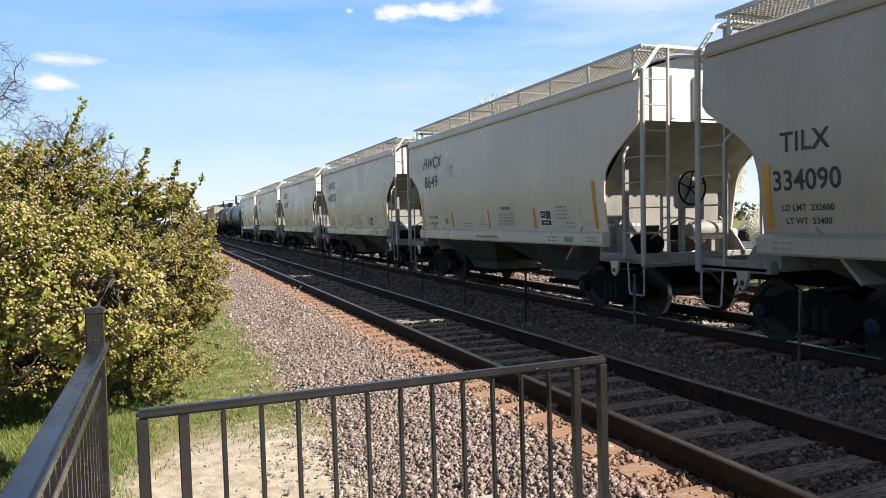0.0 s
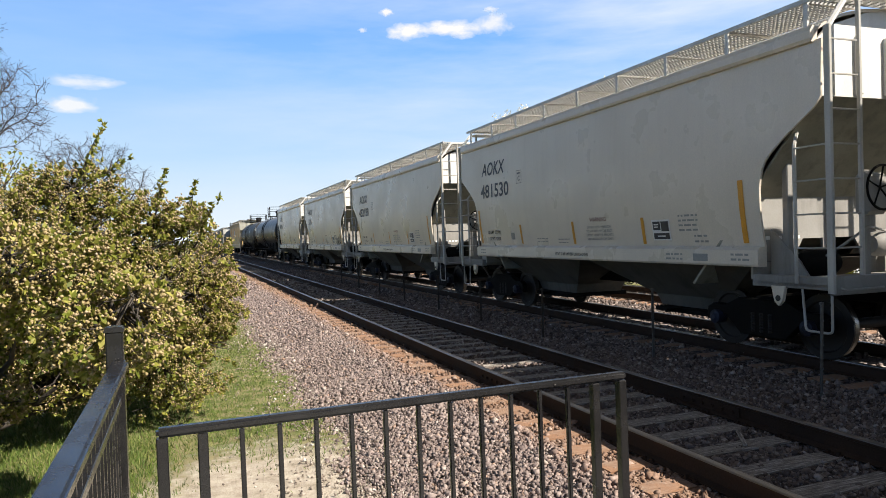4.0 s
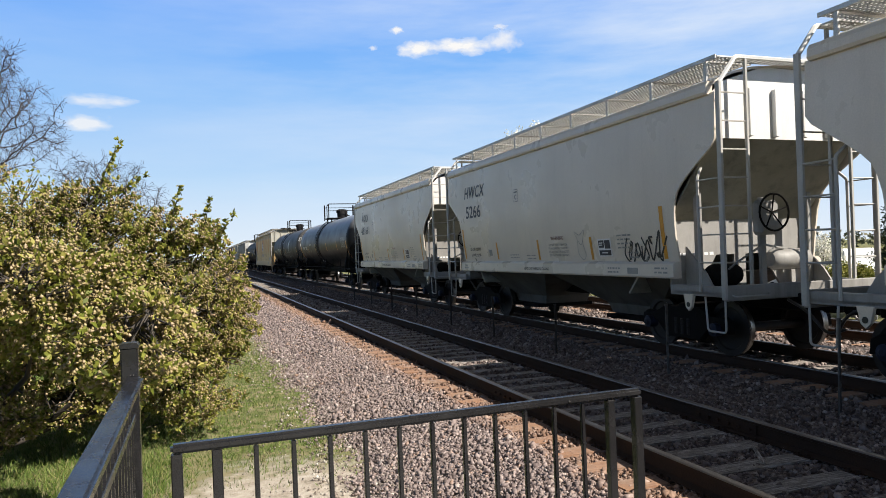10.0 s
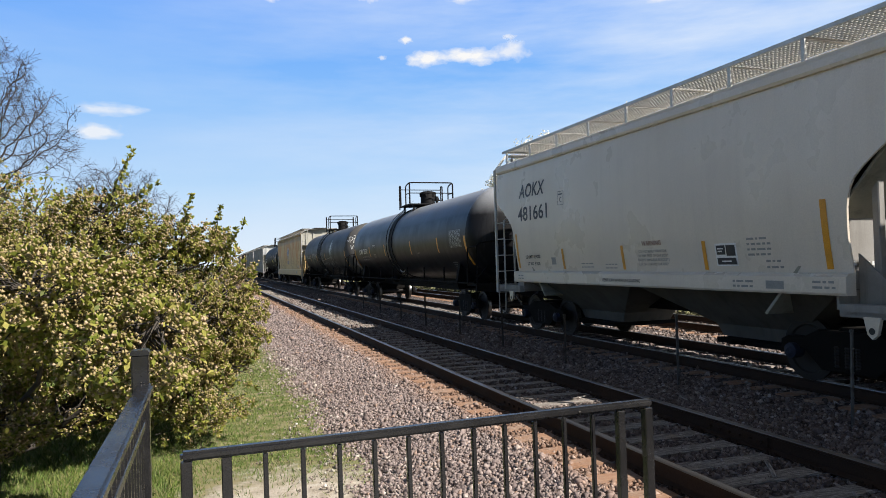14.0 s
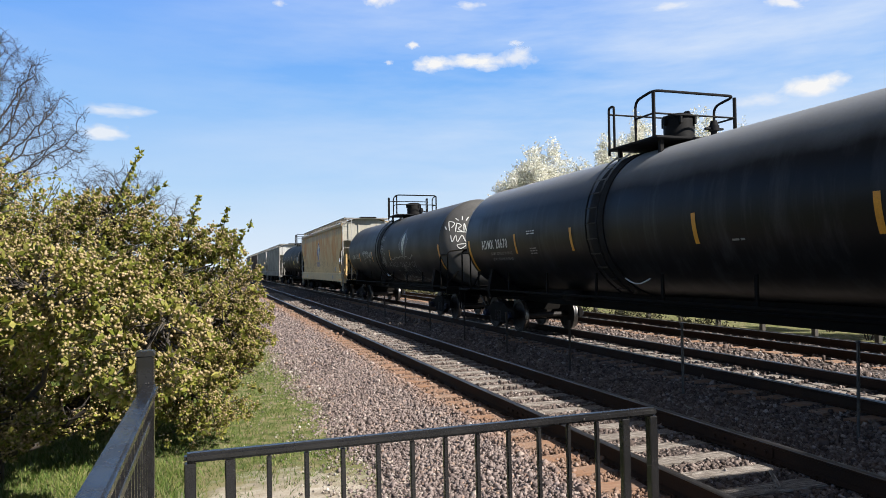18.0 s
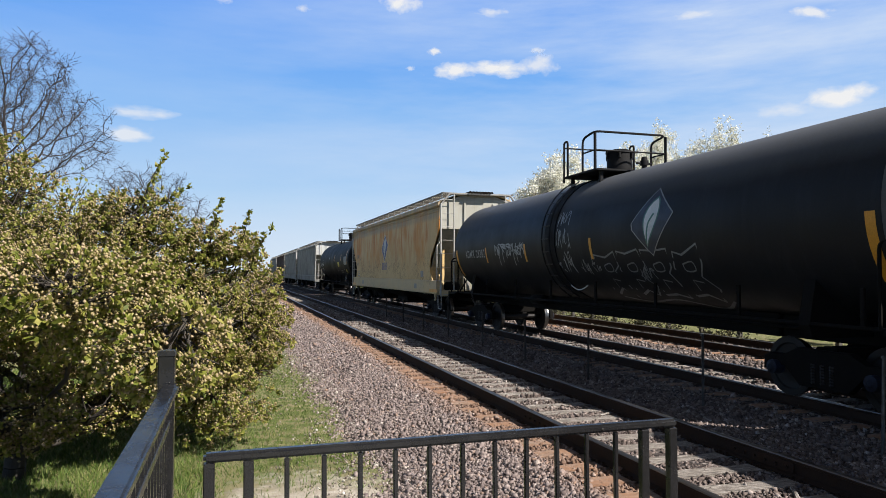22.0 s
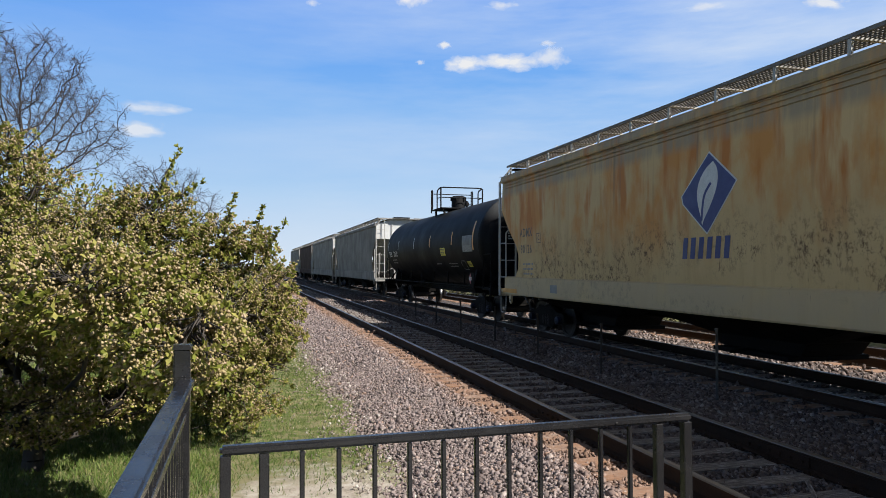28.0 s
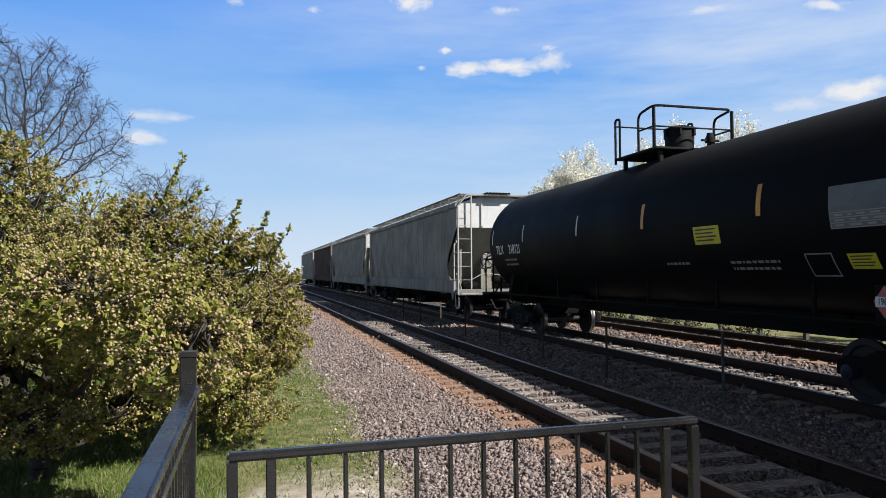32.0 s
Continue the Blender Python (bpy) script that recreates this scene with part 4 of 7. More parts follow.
        for s in (-1, 1):
            # corner gusset with a slanted edge
            part("gusset", prism(bmesh.new(), [(e * (half - cut[-1][0] - 0.1), 1.04), (e * (half - 0.55), 1.04), (e * (half - 0.75), 1.32), (e * (half - cut[-1][0] - 0.1), 1.75)], 0, s * 1.2, s * 1.23), M_END_GRIME_SHADE if not long else skin, car)
            ladder(car, s, e, half, zw - 0.14, M_RUNG, 0.42 if not long else 0.5)
            lug = part("jacking_lug", prism(bmesh.new(), [(e * (half - 0.95), 1.0), (e * (half - 0.72), 1.0), (e * (half - 0.77), 0.8), (e * (half - 0.835), 0.74), (e * (half - 0.9), 0.8)], 0, s * 1.47, s * 1.52), skin, car)
            part("hole", lathe(bmesh.new(), [(0.04, -0.03), (0.04, 0.03)], 0, (s * 1.497, e * (half - 0.835), 0.84), 12), M_TAGBLACK, lug)
            part("side_beam", box(bmesh.new(), (min(s * 1.36, s * 1.5), min(e * (half - 1.3), e * half), 0.98), (max(s * 1.36, s * 1.5), max(e * (half - 1.3), e * half), 1.14), 0.01), M_END_GRIME_SHADE if not long else skin, car)
        zt = zw - 0.16
        part("end_walk_frame", tube(bmesh.new(), rounded([(-1.53, e * half, zt - 0.42), (-1.2, e * half, zt), (1.2, e * half, zt), (1.53, e * half, zt - 0.42)], 0.05), 0.035, 6), M_END_GRIME_SHADE if long else end_skin, car)
        bm = bmesh.new()
        for k in range(9):
            y = e * (half - 0.26 + 0.03 * k)
            box(bm, (-1.15, y - 0.005, zt - 0.01), (1.15, y + 0.005, zt + 0.015))
        for k in range(20):
            x = -1.15 + 2.3 * k / 19
            box(bm, (x - 0.005, min(e * (half - 0.26), e * half), zt - 0.008), (x + 0.005, max(e * (half - 0.26), e * half), zt + 0.012))
        part("end_walkway", bm, M_GALV if not long else M_STEEL_DARK, car)
        if long:
            # raised crossover step of dark grating at the middle of the end
            bm = bmesh.new()
            for k in range(8):
                x = -0.42 + 0.12 * k
                box(bm, (x - 0.03, min(e * (half - 0.62), e * (half + 0.16)), zt + 0.06), (x + 0.03, max(e * (half - 0.62), e * (half + 0.16)), zt + 0.1), 0.004)
            for y in (half - 0.62, half - 0.23, half + 0.14):
                box(bm, (-0.47, e * y - 0.025, zt + 0.03), (0.47, e * y + 0.025, zt + 0.07), 0.004)
            for x in (-0.4, 0.4):
                box(bm, (x - 0.02, e * (half - 0.2) - 0.02, zt - 0.02), (x + 0.02, e * (half - 0.2) + 0.02, zt + 0.05), 0.004)
            part("crossover_step", bm, M_STEEL_DARK, car, "dark steel grating step over the end")
    # chutes
    pitch = 2 * (half - 1.35) / chutes
    for k in range(chutes):
        y = -(half - 1.35) + pitch * (k + 0.5)
        bm = bmesh.new()
        lo, hi = 0.42, sill[0] + 0.06
        rings = []
        for z, hx, hy in ((hi, 1.38, pitch * 0.5), (0.62, 0.62, pitch * 0.17 + 0.12), (lo, 0.58, pitch * 0.15 + 0.1)):
            rings.append([bm.verts.new((x * hx, y + w * hy, z)) for x, w in ((-1, -1), (1, -1), (1, 1), (-1, 1))])
        for a, b in zip(rings, rings[1:]):
            for i in range(4):
                bm.faces.new((a[i], a[(i + 1) % 4], b[(i + 1) % 4], b[i]))
        bm.faces.new(rings[-1])
        bm.faces.new(rings[0][::-1])
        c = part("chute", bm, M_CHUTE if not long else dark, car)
        part("outlet_gate", box(bmesh.new(), (-0.78, y - pitch * 0.16, lo - 0.09), (0.78, y + pitch * 0.16, lo - 0.01), 0.01), dark, c)
        part("gate_shaft", tube(bmesh.new(), [(-1.05, y + 0.1, lo - 0.03), (1.05, y + 0.1, lo - 0.03)], 0.03, 8), dark, c)
    part("centre_sill", box(bmesh.new(), (-0.2, -half - 0.05, 0.72), (0.2, half + 0.05, 1.0), 0.02), dark, car)
    # hand brake at one end
    bw = part("brake_wheel", tube(bmesh.new(), [(-0.28 + 0.29 * math.cos(a), -half + 0.28, 2.25 + 0.29 * math.sin(a)) for a in (2 * math.pi * k / 24 for k in range(25))], 0.017, 6), dark, car)
    for k in range(5):
        a = 2 * math.pi * k / 5 + 0.3
        part("spoke", tube(bmesh.new(), [(-0.28, -half + 0.33, 2.25), (-0.28 + 0.28 * math.cos(a), -half + 0.28, 2.25 + 0.28 * math.sin(a))], 0.012, 5), dark, bw)
    part("brake_gear", box(bmesh.new(), (-0.5, -half + 0.34, 1.9), (-0.1, -half + 0.55, 2.45), 0.05), M_END_GRIME_SHADE, car)
    part("brake_post", box(bmesh.new(), (-0.36, -half + 0.5, 1.05), (-0.24, -half + 0.56, 2.5), 0.01), M_END_GRIME_SHADE, car)
    bm = lathe(bmesh.new(), [(0, -0.42), (0.12, -0.4), (0.17, -0.33), (0.17, 0.33), (0.12, 0.4), (0, 0.42)], 0, (0.45, -half + 0.75, 1.5), 16)
    part("air_reservoir", bm, M_END_GRIME_SHADE if not long else M_STEEL_DARK, car, smooth=True)
    bm = lathe(bmesh.new(), [(0, -0.3), (0.14, -0.28), (0.18, -0.2), (0.18, 0.2), (0.14, 0.28), (0, 0.3)], 0, (-0.85, -half + 0.8, 1.28), 16)
    part("brake_cylinder", bm, dark, car, smooth=True)
    part("brake_pipe", tube(bmesh.new(), rounded([(-0.85, -half + 0.8, 1.3), (-0.9, -half + 0.4, 1.5), (-0.4, -half + 0.4, 1.75), (0.45, -half + 0.75, 1.66)], 0.1), 0.018, 5), M_END_GRIME_SHADE, car)
    running_gear(car, truck_at, half + 0.3)
    return car, side_x


def ladder(car, s, e, half, zw, skin, pitch=0.42):
    """Corner stile with rungs round onto the side and the end, and the step hung below."""
    x0, y0 = s * 1.53, e * half
    part("stile", box(bmesh.new(), (x0 - 0.025, y0 - 0.045, 0.95), (x0 + 0.025, y0 + 0.045, zw - 0.4), 0.008), skin, car)
    xe = s * 1.02
    part("end_stile", box(bmesh.new(), (xe - 0.022, y0 - 0.025, 1.1), (xe + 0.022, y0 + 0.025, zw - 0.04), 0.006), skin, car)
    ys = e * (half - 0.52)
    part("side_stile", tube(bmesh.new(), rounded([(x0 - s * 0.16, ys - e * 0.1, 2.98), (x0, ys, 2.8), (x0, ys, 1.05)], 0.05), 0.024, 6), skin, car)
    z = 1.5
    while z < zw - 0.2:
        part("rung", tube(bmesh.new(), [(x0, y0, z), (xe, y0, z)], 0.012, 5), skin, car)
        if z < 2.8:
            part("rung", tube(bmesh.new(), [(x0 + s * 0.012, y0, z), (x0 + s * 0.012, ys, z)], 0.012, 5), skin, car)
        z += pitch
    part("step", tube(bmesh.new(), rounded([(x0 - s * 0.03, y0 - e * 0.03, 0.98), (x0 - s * 0.03, y0 - e * 0.03, 0.46), (x0 - s * 0.03, y0 - e * 0.42, 0.46), (x0 - s * 0.03, y0 - e * 0.46, 0.98)], 0.06), 0.016, 6), skin, car)
    part("grab_iron", tube(bmesh.new(), rounded([(x0 - s * 0.1, y0 + e * 0.03, 1.02), (x0 - s * 0.1, y0 + e * 0.1, 1.0), (x0 - s * 0.75, y0 + e * 0.1, 1.0), (x0 - s * 0.75, y0 + e * 0.03, 1.02)], 0.03), 0.012, 5), skin, car)


M_GALV = surface("galvanised_grating", (0.5, 0.5, 0.49), (0.4, 0.4, 0.385), 0.5, 0.4, 4, 60, 0.05)
M_DULL_GRATE = surface("dull_weathered_grating", (0.2, 0.19, 0.175), (0.14, 0.13, 0.12), 0.7, 0.3, 4, 60, 0.05)


def streaky(name, base, second, streak, amount, rough=0.42, spec=0.5):
    """Car paint with fine dirt and streaks that run down."""
    m, n, l, b = fresh(name)
    v1, v2, v3 = mapped(n, l, (1, 1.6, 0.12)), mapped(n, l), mapped(n, l, (1, 1.5, 0.4))
    broad, run, fine = node_noise(n, l, v2, 0.9, 4), node_noise(n, l, v1, 3.2, 5, 0.65), node_noise(n, l, v2, 45, 3)
    r1 = ramp(n, [(0.35, (0, 0, 0)), (0.7, (1, 1, 1))])
    l.new(broad, r1.inputs[0])
    col = mixed(n, l, r1.outputs[0], base, second)
    r2 = ramp(n, [(0.5, (0, 0, 0)), (0.75, (amount,) * 3)])
    l.new(run, r2.inputs[0])
    col = mixed(n, l, r2.outputs[0], col, streak)
    sh = ramp(n, [(0.3, (0.93, 0.93, 0.93)), (0.7, (1.05, 1.05, 1.05))])
    l.new(fine, sh.inputs[0])
    l.new(mixed(n, l, 1.0, col, sh.outputs[0], "MULTIPLY"), b.inputs["Base Color"])
    b.inputs["Specular IOR Level"].default_value = spec
    rr = ramp(n, [(0.3, (rough - 0.08,) * 3), (0.7, (rough + 0.15,) * 3)])
    l.new(broad, rr.inputs[0])
    l.new(rr.outputs[0], b.inputs["Roughness"])
    bp = n.new("ShaderNodeBump")
    bp.inputs["Strength"].default_value, bp.inputs["Distance"].default_value = 0.05, 0.02
    l.new(node_noise(n, l, v3, 1.4, 3), bp.inputs["Height"])
    l.new(bp.outputs[0], b.inputs["Normal"])
    return m


M_GREY = streaky("light_grey_car_paint", (0.6, 0.53, 0.44), (0.56, 0.495, 0.41), (0.36, 0.305, 0.24), 0.18, 0.29)
# whiter copy of the side paint: the glare of the sunlit ends in colour
M_GREY_END = streaky("sunlit_car_end_paint", (0.64, 0.63, 0.6), (0.57, 0.56, 0.53), (0.36, 0.33, 0.28), 0.3, 0.4)
M_DULLGREY = streaky("dull_beige_grey_car_paint", (0.37, 0.325, 0.27), (0.33, 0.29, 0.24), (0.22, 0.185, 0.145), 0.3, 0.32)


def tan_paint():
    """Chalky tan paint: broad rust blooms that hang from the eaves in runs, and dark pitted scratches lower down."""
    m, n, l, b = fresh("faded_tan_car_paint")
    tc, sep = n.new("ShaderNodeTexCoord"), n.new("ShaderNodeSeparateXYZ")
    vec = tc.outputs["Object"]
    l.new(vec, sep.inputs[0])

    def stretched(sy, sz):
        mp = n.new("ShaderNodeMapping")
        mp.inputs["Scale"].default_value = (0.2, sy, sz)
        l.new(vec, mp.inputs["Vector"])
        return mp.outputs[0]

    def gate(value, lo, hi, top=1.0):
        r = ramp(n, [(lo, (0, 0, 0)), (hi, (top,) * 3)])
        l.new(value, r.inputs[0])
        return r.outputs[0]

    def times(a, c):
        x = n.new("ShaderNodeMath")
        x.operation = "MULTIPLY"
        l.new(a, x.inputs[0])
        l.new(c, x.inputs[1])
        return x.outputs[0]

    def heights(z0, z1):
        x = n.new("ShaderNodeMapRange")
        x.inputs["From Min"].default_value, x.inputs["From Max"].default_value = z0, z1
        l.new(sep.outputs["Z"], x.inputs["Value"])
        return x.outputs[0]

    broad, run = node_noise(n, l, stretched(0.7, 0.7), 1.0, 5), node_noise(n, l, stretched(2.6, 0.28), 1.3, 6, 0.68)
    col = mixed(n, l, gate(broad, 0.35, 0.68), (0.6, 0.43, 0.2), (0.53, 0.36, 0.155))
    col = mixed(n, l, gate(run, 0.5, 0.72, 0.5), col, (0.4, 0.245, 0.1))
    bloom = node_noise(n, l, stretched(0.9, 0.5), 1.1, 5, 0.6)
    col = mixed(n, l, times(gate(bloom, 0.46, 0.62, 0.9), heights(1.7, 2.7)), col, (0.54, 0.235, 0.042))
    core = times(gate(node_noise(n, l, stretched(2.2, 0.45), 1.2, 4, 0.5), 0.52, 0.64, 0.9), heights(2.0, 3.0))
    col = mixed(n, l, core, col, (0.46, 0.16, 0.022))
    grime = times(gate(run, 0.3, 0.55, 0.85), heights(3.78, 3.95))
    col = mixed(n, l, grime, col, (0.3, 0.25, 0.165))
    drip = times(gate(node_noise(n, l, stretched(4.5, 0.2), 1.4, 4, 0.6), 0.6, 0.72, 0.6), heights(2.6, 3.8))
    col = mixed(n, l, drip, col, (0.2, 0.14, 0.075))
    pits = times(gate(node_noise(n, l, stretched(5, 4), 1.6, 8, 0.8), 0.5, 0.6, 0.9), gate(node_noise(n, l, stretched(0.5, 0.9), 1.0, 3), 0.42, 0.56))
    col = mixed(n, l, times(pits, heights(2.8, 2.1)), col, (0.09, 0.042, 0.016))
    scr = node_noise(n, l, stretched(9, 1.2), 1.7, 4, 0.6)
    col = mixed(n, l, times(gate(scr, 0.68, 0.72, 0.7), heights(3.0, 1.8)), col, (0.09, 0.05, 0.025))
    # the sill is chalkier and grimed grey
    col = mixed(n, l, times(heights(1.53, 1.49), gate(broad, 0.2, 0.5, 0.7)), col, (0.5, 0.4, 0.25))
    l.new(col, b.inputs["Base Color"])
    b.inputs["Roughness"].default_value = 0.6
    b.inputs["Specular IOR Level"].default_value = 0.3
    bp = n.new("ShaderNodeBump")
    bp.inputs["Strength"].default_value, bp.inputs["Distance"].default_value = 0.15, 0.02
    l.new(broad, bp.inputs["Height"])
    l.new(bp.outputs[0], b.inputs["Normal"])
    return m


M_TAN = tan_paint()
M_CREAM_END = streaky("chalky_cream_end", (0.36, 0.35, 0.3), (0.3, 0.28, 0.23), (0.2, 0.14, 0.085), 0.5, 0.6)
M_PALE_END = streaky("dirty_white_end", (0.5, 0.5, 0.49), (0.42, 0.42, 0.4), (0.2, 0.18, 0.16), 0.5, 0.6)
M_OLDGREY = streaky("weathered_grey_car_paint", (0.235, 0.227, 0.21), (0.165, 0.158, 0.145), (0.062, 0.056, 0.047), 0.85, 0.65, 0.12)
M_BROWN = streaky("dull_brown_car_paint", (0.075, 0.045, 0.035), (0.055, 0.036, 0.03), (0.03, 0.022, 0.02), 0.5, 0.8, 0.1)


def tank_paint(name, base, dust, top, rough, spec):
    """Black tank paint, paler towards the top for dust and for sheen put into the colour, with thin streaks of dust
    down the sides.
    """
    m, n, l, b = fresh(name)
    v1, v2 = mapped(n, l, (1, 1.6, 0.15)), mapped(n, l)
    run, broad, fine = node_noise(n, l, v1, 2.6, 5, 0.65), node_noise(n, l, v2, 0.8, 5), node_noise(n, l, v2, 40, 3)
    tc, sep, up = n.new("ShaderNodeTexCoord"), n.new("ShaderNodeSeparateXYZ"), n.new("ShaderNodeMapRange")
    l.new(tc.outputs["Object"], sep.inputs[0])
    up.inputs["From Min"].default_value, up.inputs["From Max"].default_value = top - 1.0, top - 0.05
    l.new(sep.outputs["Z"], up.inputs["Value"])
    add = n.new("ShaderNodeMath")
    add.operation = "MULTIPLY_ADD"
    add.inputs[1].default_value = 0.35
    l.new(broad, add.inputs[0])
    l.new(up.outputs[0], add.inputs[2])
    dust_sheen = ramp(n, [(0.25, (0, 0, 0)), (1.0, (1, 1, 1))])
    l.new(add.outputs[0], dust_sheen.inputs[0])
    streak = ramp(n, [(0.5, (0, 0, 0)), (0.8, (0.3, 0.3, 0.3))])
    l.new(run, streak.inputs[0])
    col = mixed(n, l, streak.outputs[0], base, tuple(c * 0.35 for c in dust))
    col = mixed(n, l, dust_sheen.outputs[0], col, dust)
    sh = ramp(n, [(0.3, (0.85, 0.85, 0.85)), (0.7, (1.1, 1.1, 1.1))])
    l.new(fine, sh.inputs[0])
    l.new(mixed(n, l, 1.0, col, sh.outputs[0], "MULTIPLY"), b.inputs["Base Color"])
    rr = ramp(n, [(0.3, (rough - 0.06,) * 3), (0.7, (rough + 0.1,) * 3)])
    l.new(broad, rr.inputs[0])
    l.new(rr.outputs[0], b.inputs["Roughness"])
    b.inputs["Specular IOR Level"].default_value = spec
    return m


# second colour: dust plus the bright sheen painted along the top
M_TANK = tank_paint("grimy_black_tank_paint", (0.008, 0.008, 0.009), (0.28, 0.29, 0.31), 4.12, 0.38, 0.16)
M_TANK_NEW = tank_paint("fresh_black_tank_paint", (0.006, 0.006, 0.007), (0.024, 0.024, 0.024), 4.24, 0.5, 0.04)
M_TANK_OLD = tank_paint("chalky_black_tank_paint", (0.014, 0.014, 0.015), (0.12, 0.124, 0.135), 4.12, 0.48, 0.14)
M_TANK_HEAD = surface("dusty_grey_tank_head", (0.068, 0.066, 0.065), (0.1, 0.097, 0.093), 0.7, 0, 1.0, 40, 0.08, stain=(0.05, 0.048, 0.046), stain_at=(0.55, 0.75), spec=0.2)
# pale upper part: dust, and the head's sunlit half put into the colour
M_HEAD_NEW = tank_paint("black_tank_head", (0.006, 0.006, 0.007), (0.1, 0.1, 0.098), 4.24, 0.5, 0.06)
# chutes: road grime, and the shade under the car put into the colour
M_CHUTE = streaky("grimed_shaded_chute_paint", (0.085, 0.078, 0.066), (0.055, 0.05, 0.042), (0.025, 0.022, 0.018), 0.6, 0.75)
# end fittings: grime, and the shade between the cars put into the colour
M_END_GRIME_SHADE = streaky("grimy_shaded_end_paint", (0.27, 0.26, 0.24), (0.19, 0.18, 0.165), (0.09, 0.08, 0.07), 0.6, 0.6)
M_RUNG = streaky("scuffed_grey_ladder_paint", (0.4, 0.385, 0.35), (0.3, 0.29, 0.265), (0.15, 0.135, 0.115), 0.5, 0.5)
# shade under the sloping ends, put into a darker and browner colour
M_SLOPE = streaky("shaded_slope_sheet", (0.29, 0.275, 0.215), (0.2, 0.19, 0.15), (0.07, 0.06, 0.05), 0.6, 0.7)
M_TANK_BAND = surface("rough_black_band", (0.007, 0.007, 0.008), (0.012, 0.011, 0.011), 0.7, 0, 3, 40, 0.2, spec=0.15)


# ---- tank cars ----
TANK_R, TANK_Z, HEAD = 1.5, 2.62, 0.66


def tank_wall(y, z):
    dz = max(-1.45, min(1.45, z - TANK_Z))
    return (-math.sqrt((TANK_R + 0.006) ** 2 - dz * dz), y, z)


def tank_car(label, skin, body, truck_at, half, belt=True, dome=0.3, head_skin=None, side_ladder=True):
    """body: half the length of the straight shell; half: to the end sills."""
    car = thing("tank_car", label, "railway car", "cars of the passing train")
    prof = [(TANK_R * q, -body - HEAD * math.sqrt(max(0.0, 1 - q ** 2.5))) for q in (0, 0.15, 0.3, 0.45, 0.6, 0.72, 0.82, 0.89, 0.94, 0.97, 0.99, 1.0)]
    full = [(TANK_R, -body + 2 * body * k / 8) for k in range(9)]
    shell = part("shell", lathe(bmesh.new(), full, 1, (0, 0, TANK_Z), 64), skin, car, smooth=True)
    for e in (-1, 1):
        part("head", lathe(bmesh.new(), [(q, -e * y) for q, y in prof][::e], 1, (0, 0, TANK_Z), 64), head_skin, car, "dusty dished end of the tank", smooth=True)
    for y in (-body, body):
        part("weld_seam", lathe(bmesh.new(), [(TANK_R - 0.01, -0.02), (TANK_R + 0.003, -0.012), (TANK_R + 0.003, 0.012), (TANK_R - 0.01, 0.02)], 1, (0, y, TANK_Z), 64), skin, shell, smooth=True)
    if belt:
        part("belt", lathe(bmesh.new(), [(TANK_R - 0.01, -0.27), (TANK_R + 0.02, -0.27), (TANK_R + 0.02, 0.27), (TANK_R - 0.01, 0.27)], 1, (0, 0.75, TANK_Z), 64), M_TANK_BAND, shell, "rough black band round the shell")
    # loading platform on top with hand rails
    zp = TANK_Z + TANK_R + 0.06
    py = dome
    plat = part("platform", box(bmesh.new(), (-0.95, py - 0.85, zp - 0.03), (0.95, py + 0.85, zp + 0.02), 0.01), M_TANK_BAND, car)
    for x in (-0.75, 0.75):
        for y in (py - 0.7, py + 0.7):
            part("platform_leg", box(bmesh.new(), (x - 0.04, y - 0.04, zp - 0.28), (x + 0.04, y + 0.04, zp), 0.005), M_TANK_BAND, plat)
    zt = zp + 0.88
    part("hand_rail", tube(bmesh.new(), rounded([(-0.93, py - 0.15, zp), (-0.93, py - 0.15, zt - 0.08), (-0.93, py - 0.75, zt), (0.93, py - 0.75, zt), (0.93, py - 0.15, zt - 0.08), (0.93, py - 0.15, zp)], 0.16, 5), 0.027, 7), M_TANK_BAND, plat)
    part("cross_rail", tube(bmesh.new(), [(-0.93, py + 0.8, zp + 0.74), (0.93, py + 0.8, zp + 0.74)], 0.02, 6), M_TANK_BAND, plat)
    part("cross_rail", tube(bmesh.new(), [(-0.93, py - 0.75, zp + 0.45), (0.93, py - 0.75, zp + 0.45)], 0.02, 6), M_TANK_BAND, plat)
    for s in (-1, 1):
        part("rail_post", tube(bmesh.new(), [(s * 0.93, py - 0.75, zp), (s * 0.93, py - 0.75, zt - 0.03)], 0.035, 6), M_TANK_BAND, plat)
        part("gate_hoop", tube(bmesh.new(), rounded([(s * 0.93, py + 0.82, zp - 0.12), (s * 0.93, py + 0.82, zt), (s * 0.93, py + 0.62, zt), (s * 0.93, py + 0.62, zp)], 0.07, 4), 0.027, 7), M_TANK_BAND, plat)
        part("mid_rail", tube(bmesh.new(), [(s * 0.93, py - 0.15, zp + 0.45), (s * 0.93, py - 0.75, zp + 0.45)], 0.02, 6), M_TANK_BAND, plat)
    man = part("manway", lathe(bmesh.new(), [(0.0, 0.46), (0.27, 0.45), (0.3, 0.4), (0.3, -0.1), (0.0, -0.1)], 2, (0.0, py - 0.25, zp + 0.06), 24), M_TANK_BAND, car, "round bolted manway housing", smooth=True)
    part("manway_lid", lathe(bmesh.new(), [(0.0, 0.06), (0.2, 0.05), (0.33, 0.0), (0.33, -0.04), (0.0, -0.04)], 2, (0.0, py - 0.25, zp + 0.52), 24), M_TANK_BAND, man, smooth=True)
    for k in range(6):
        a = k * math.pi / 3
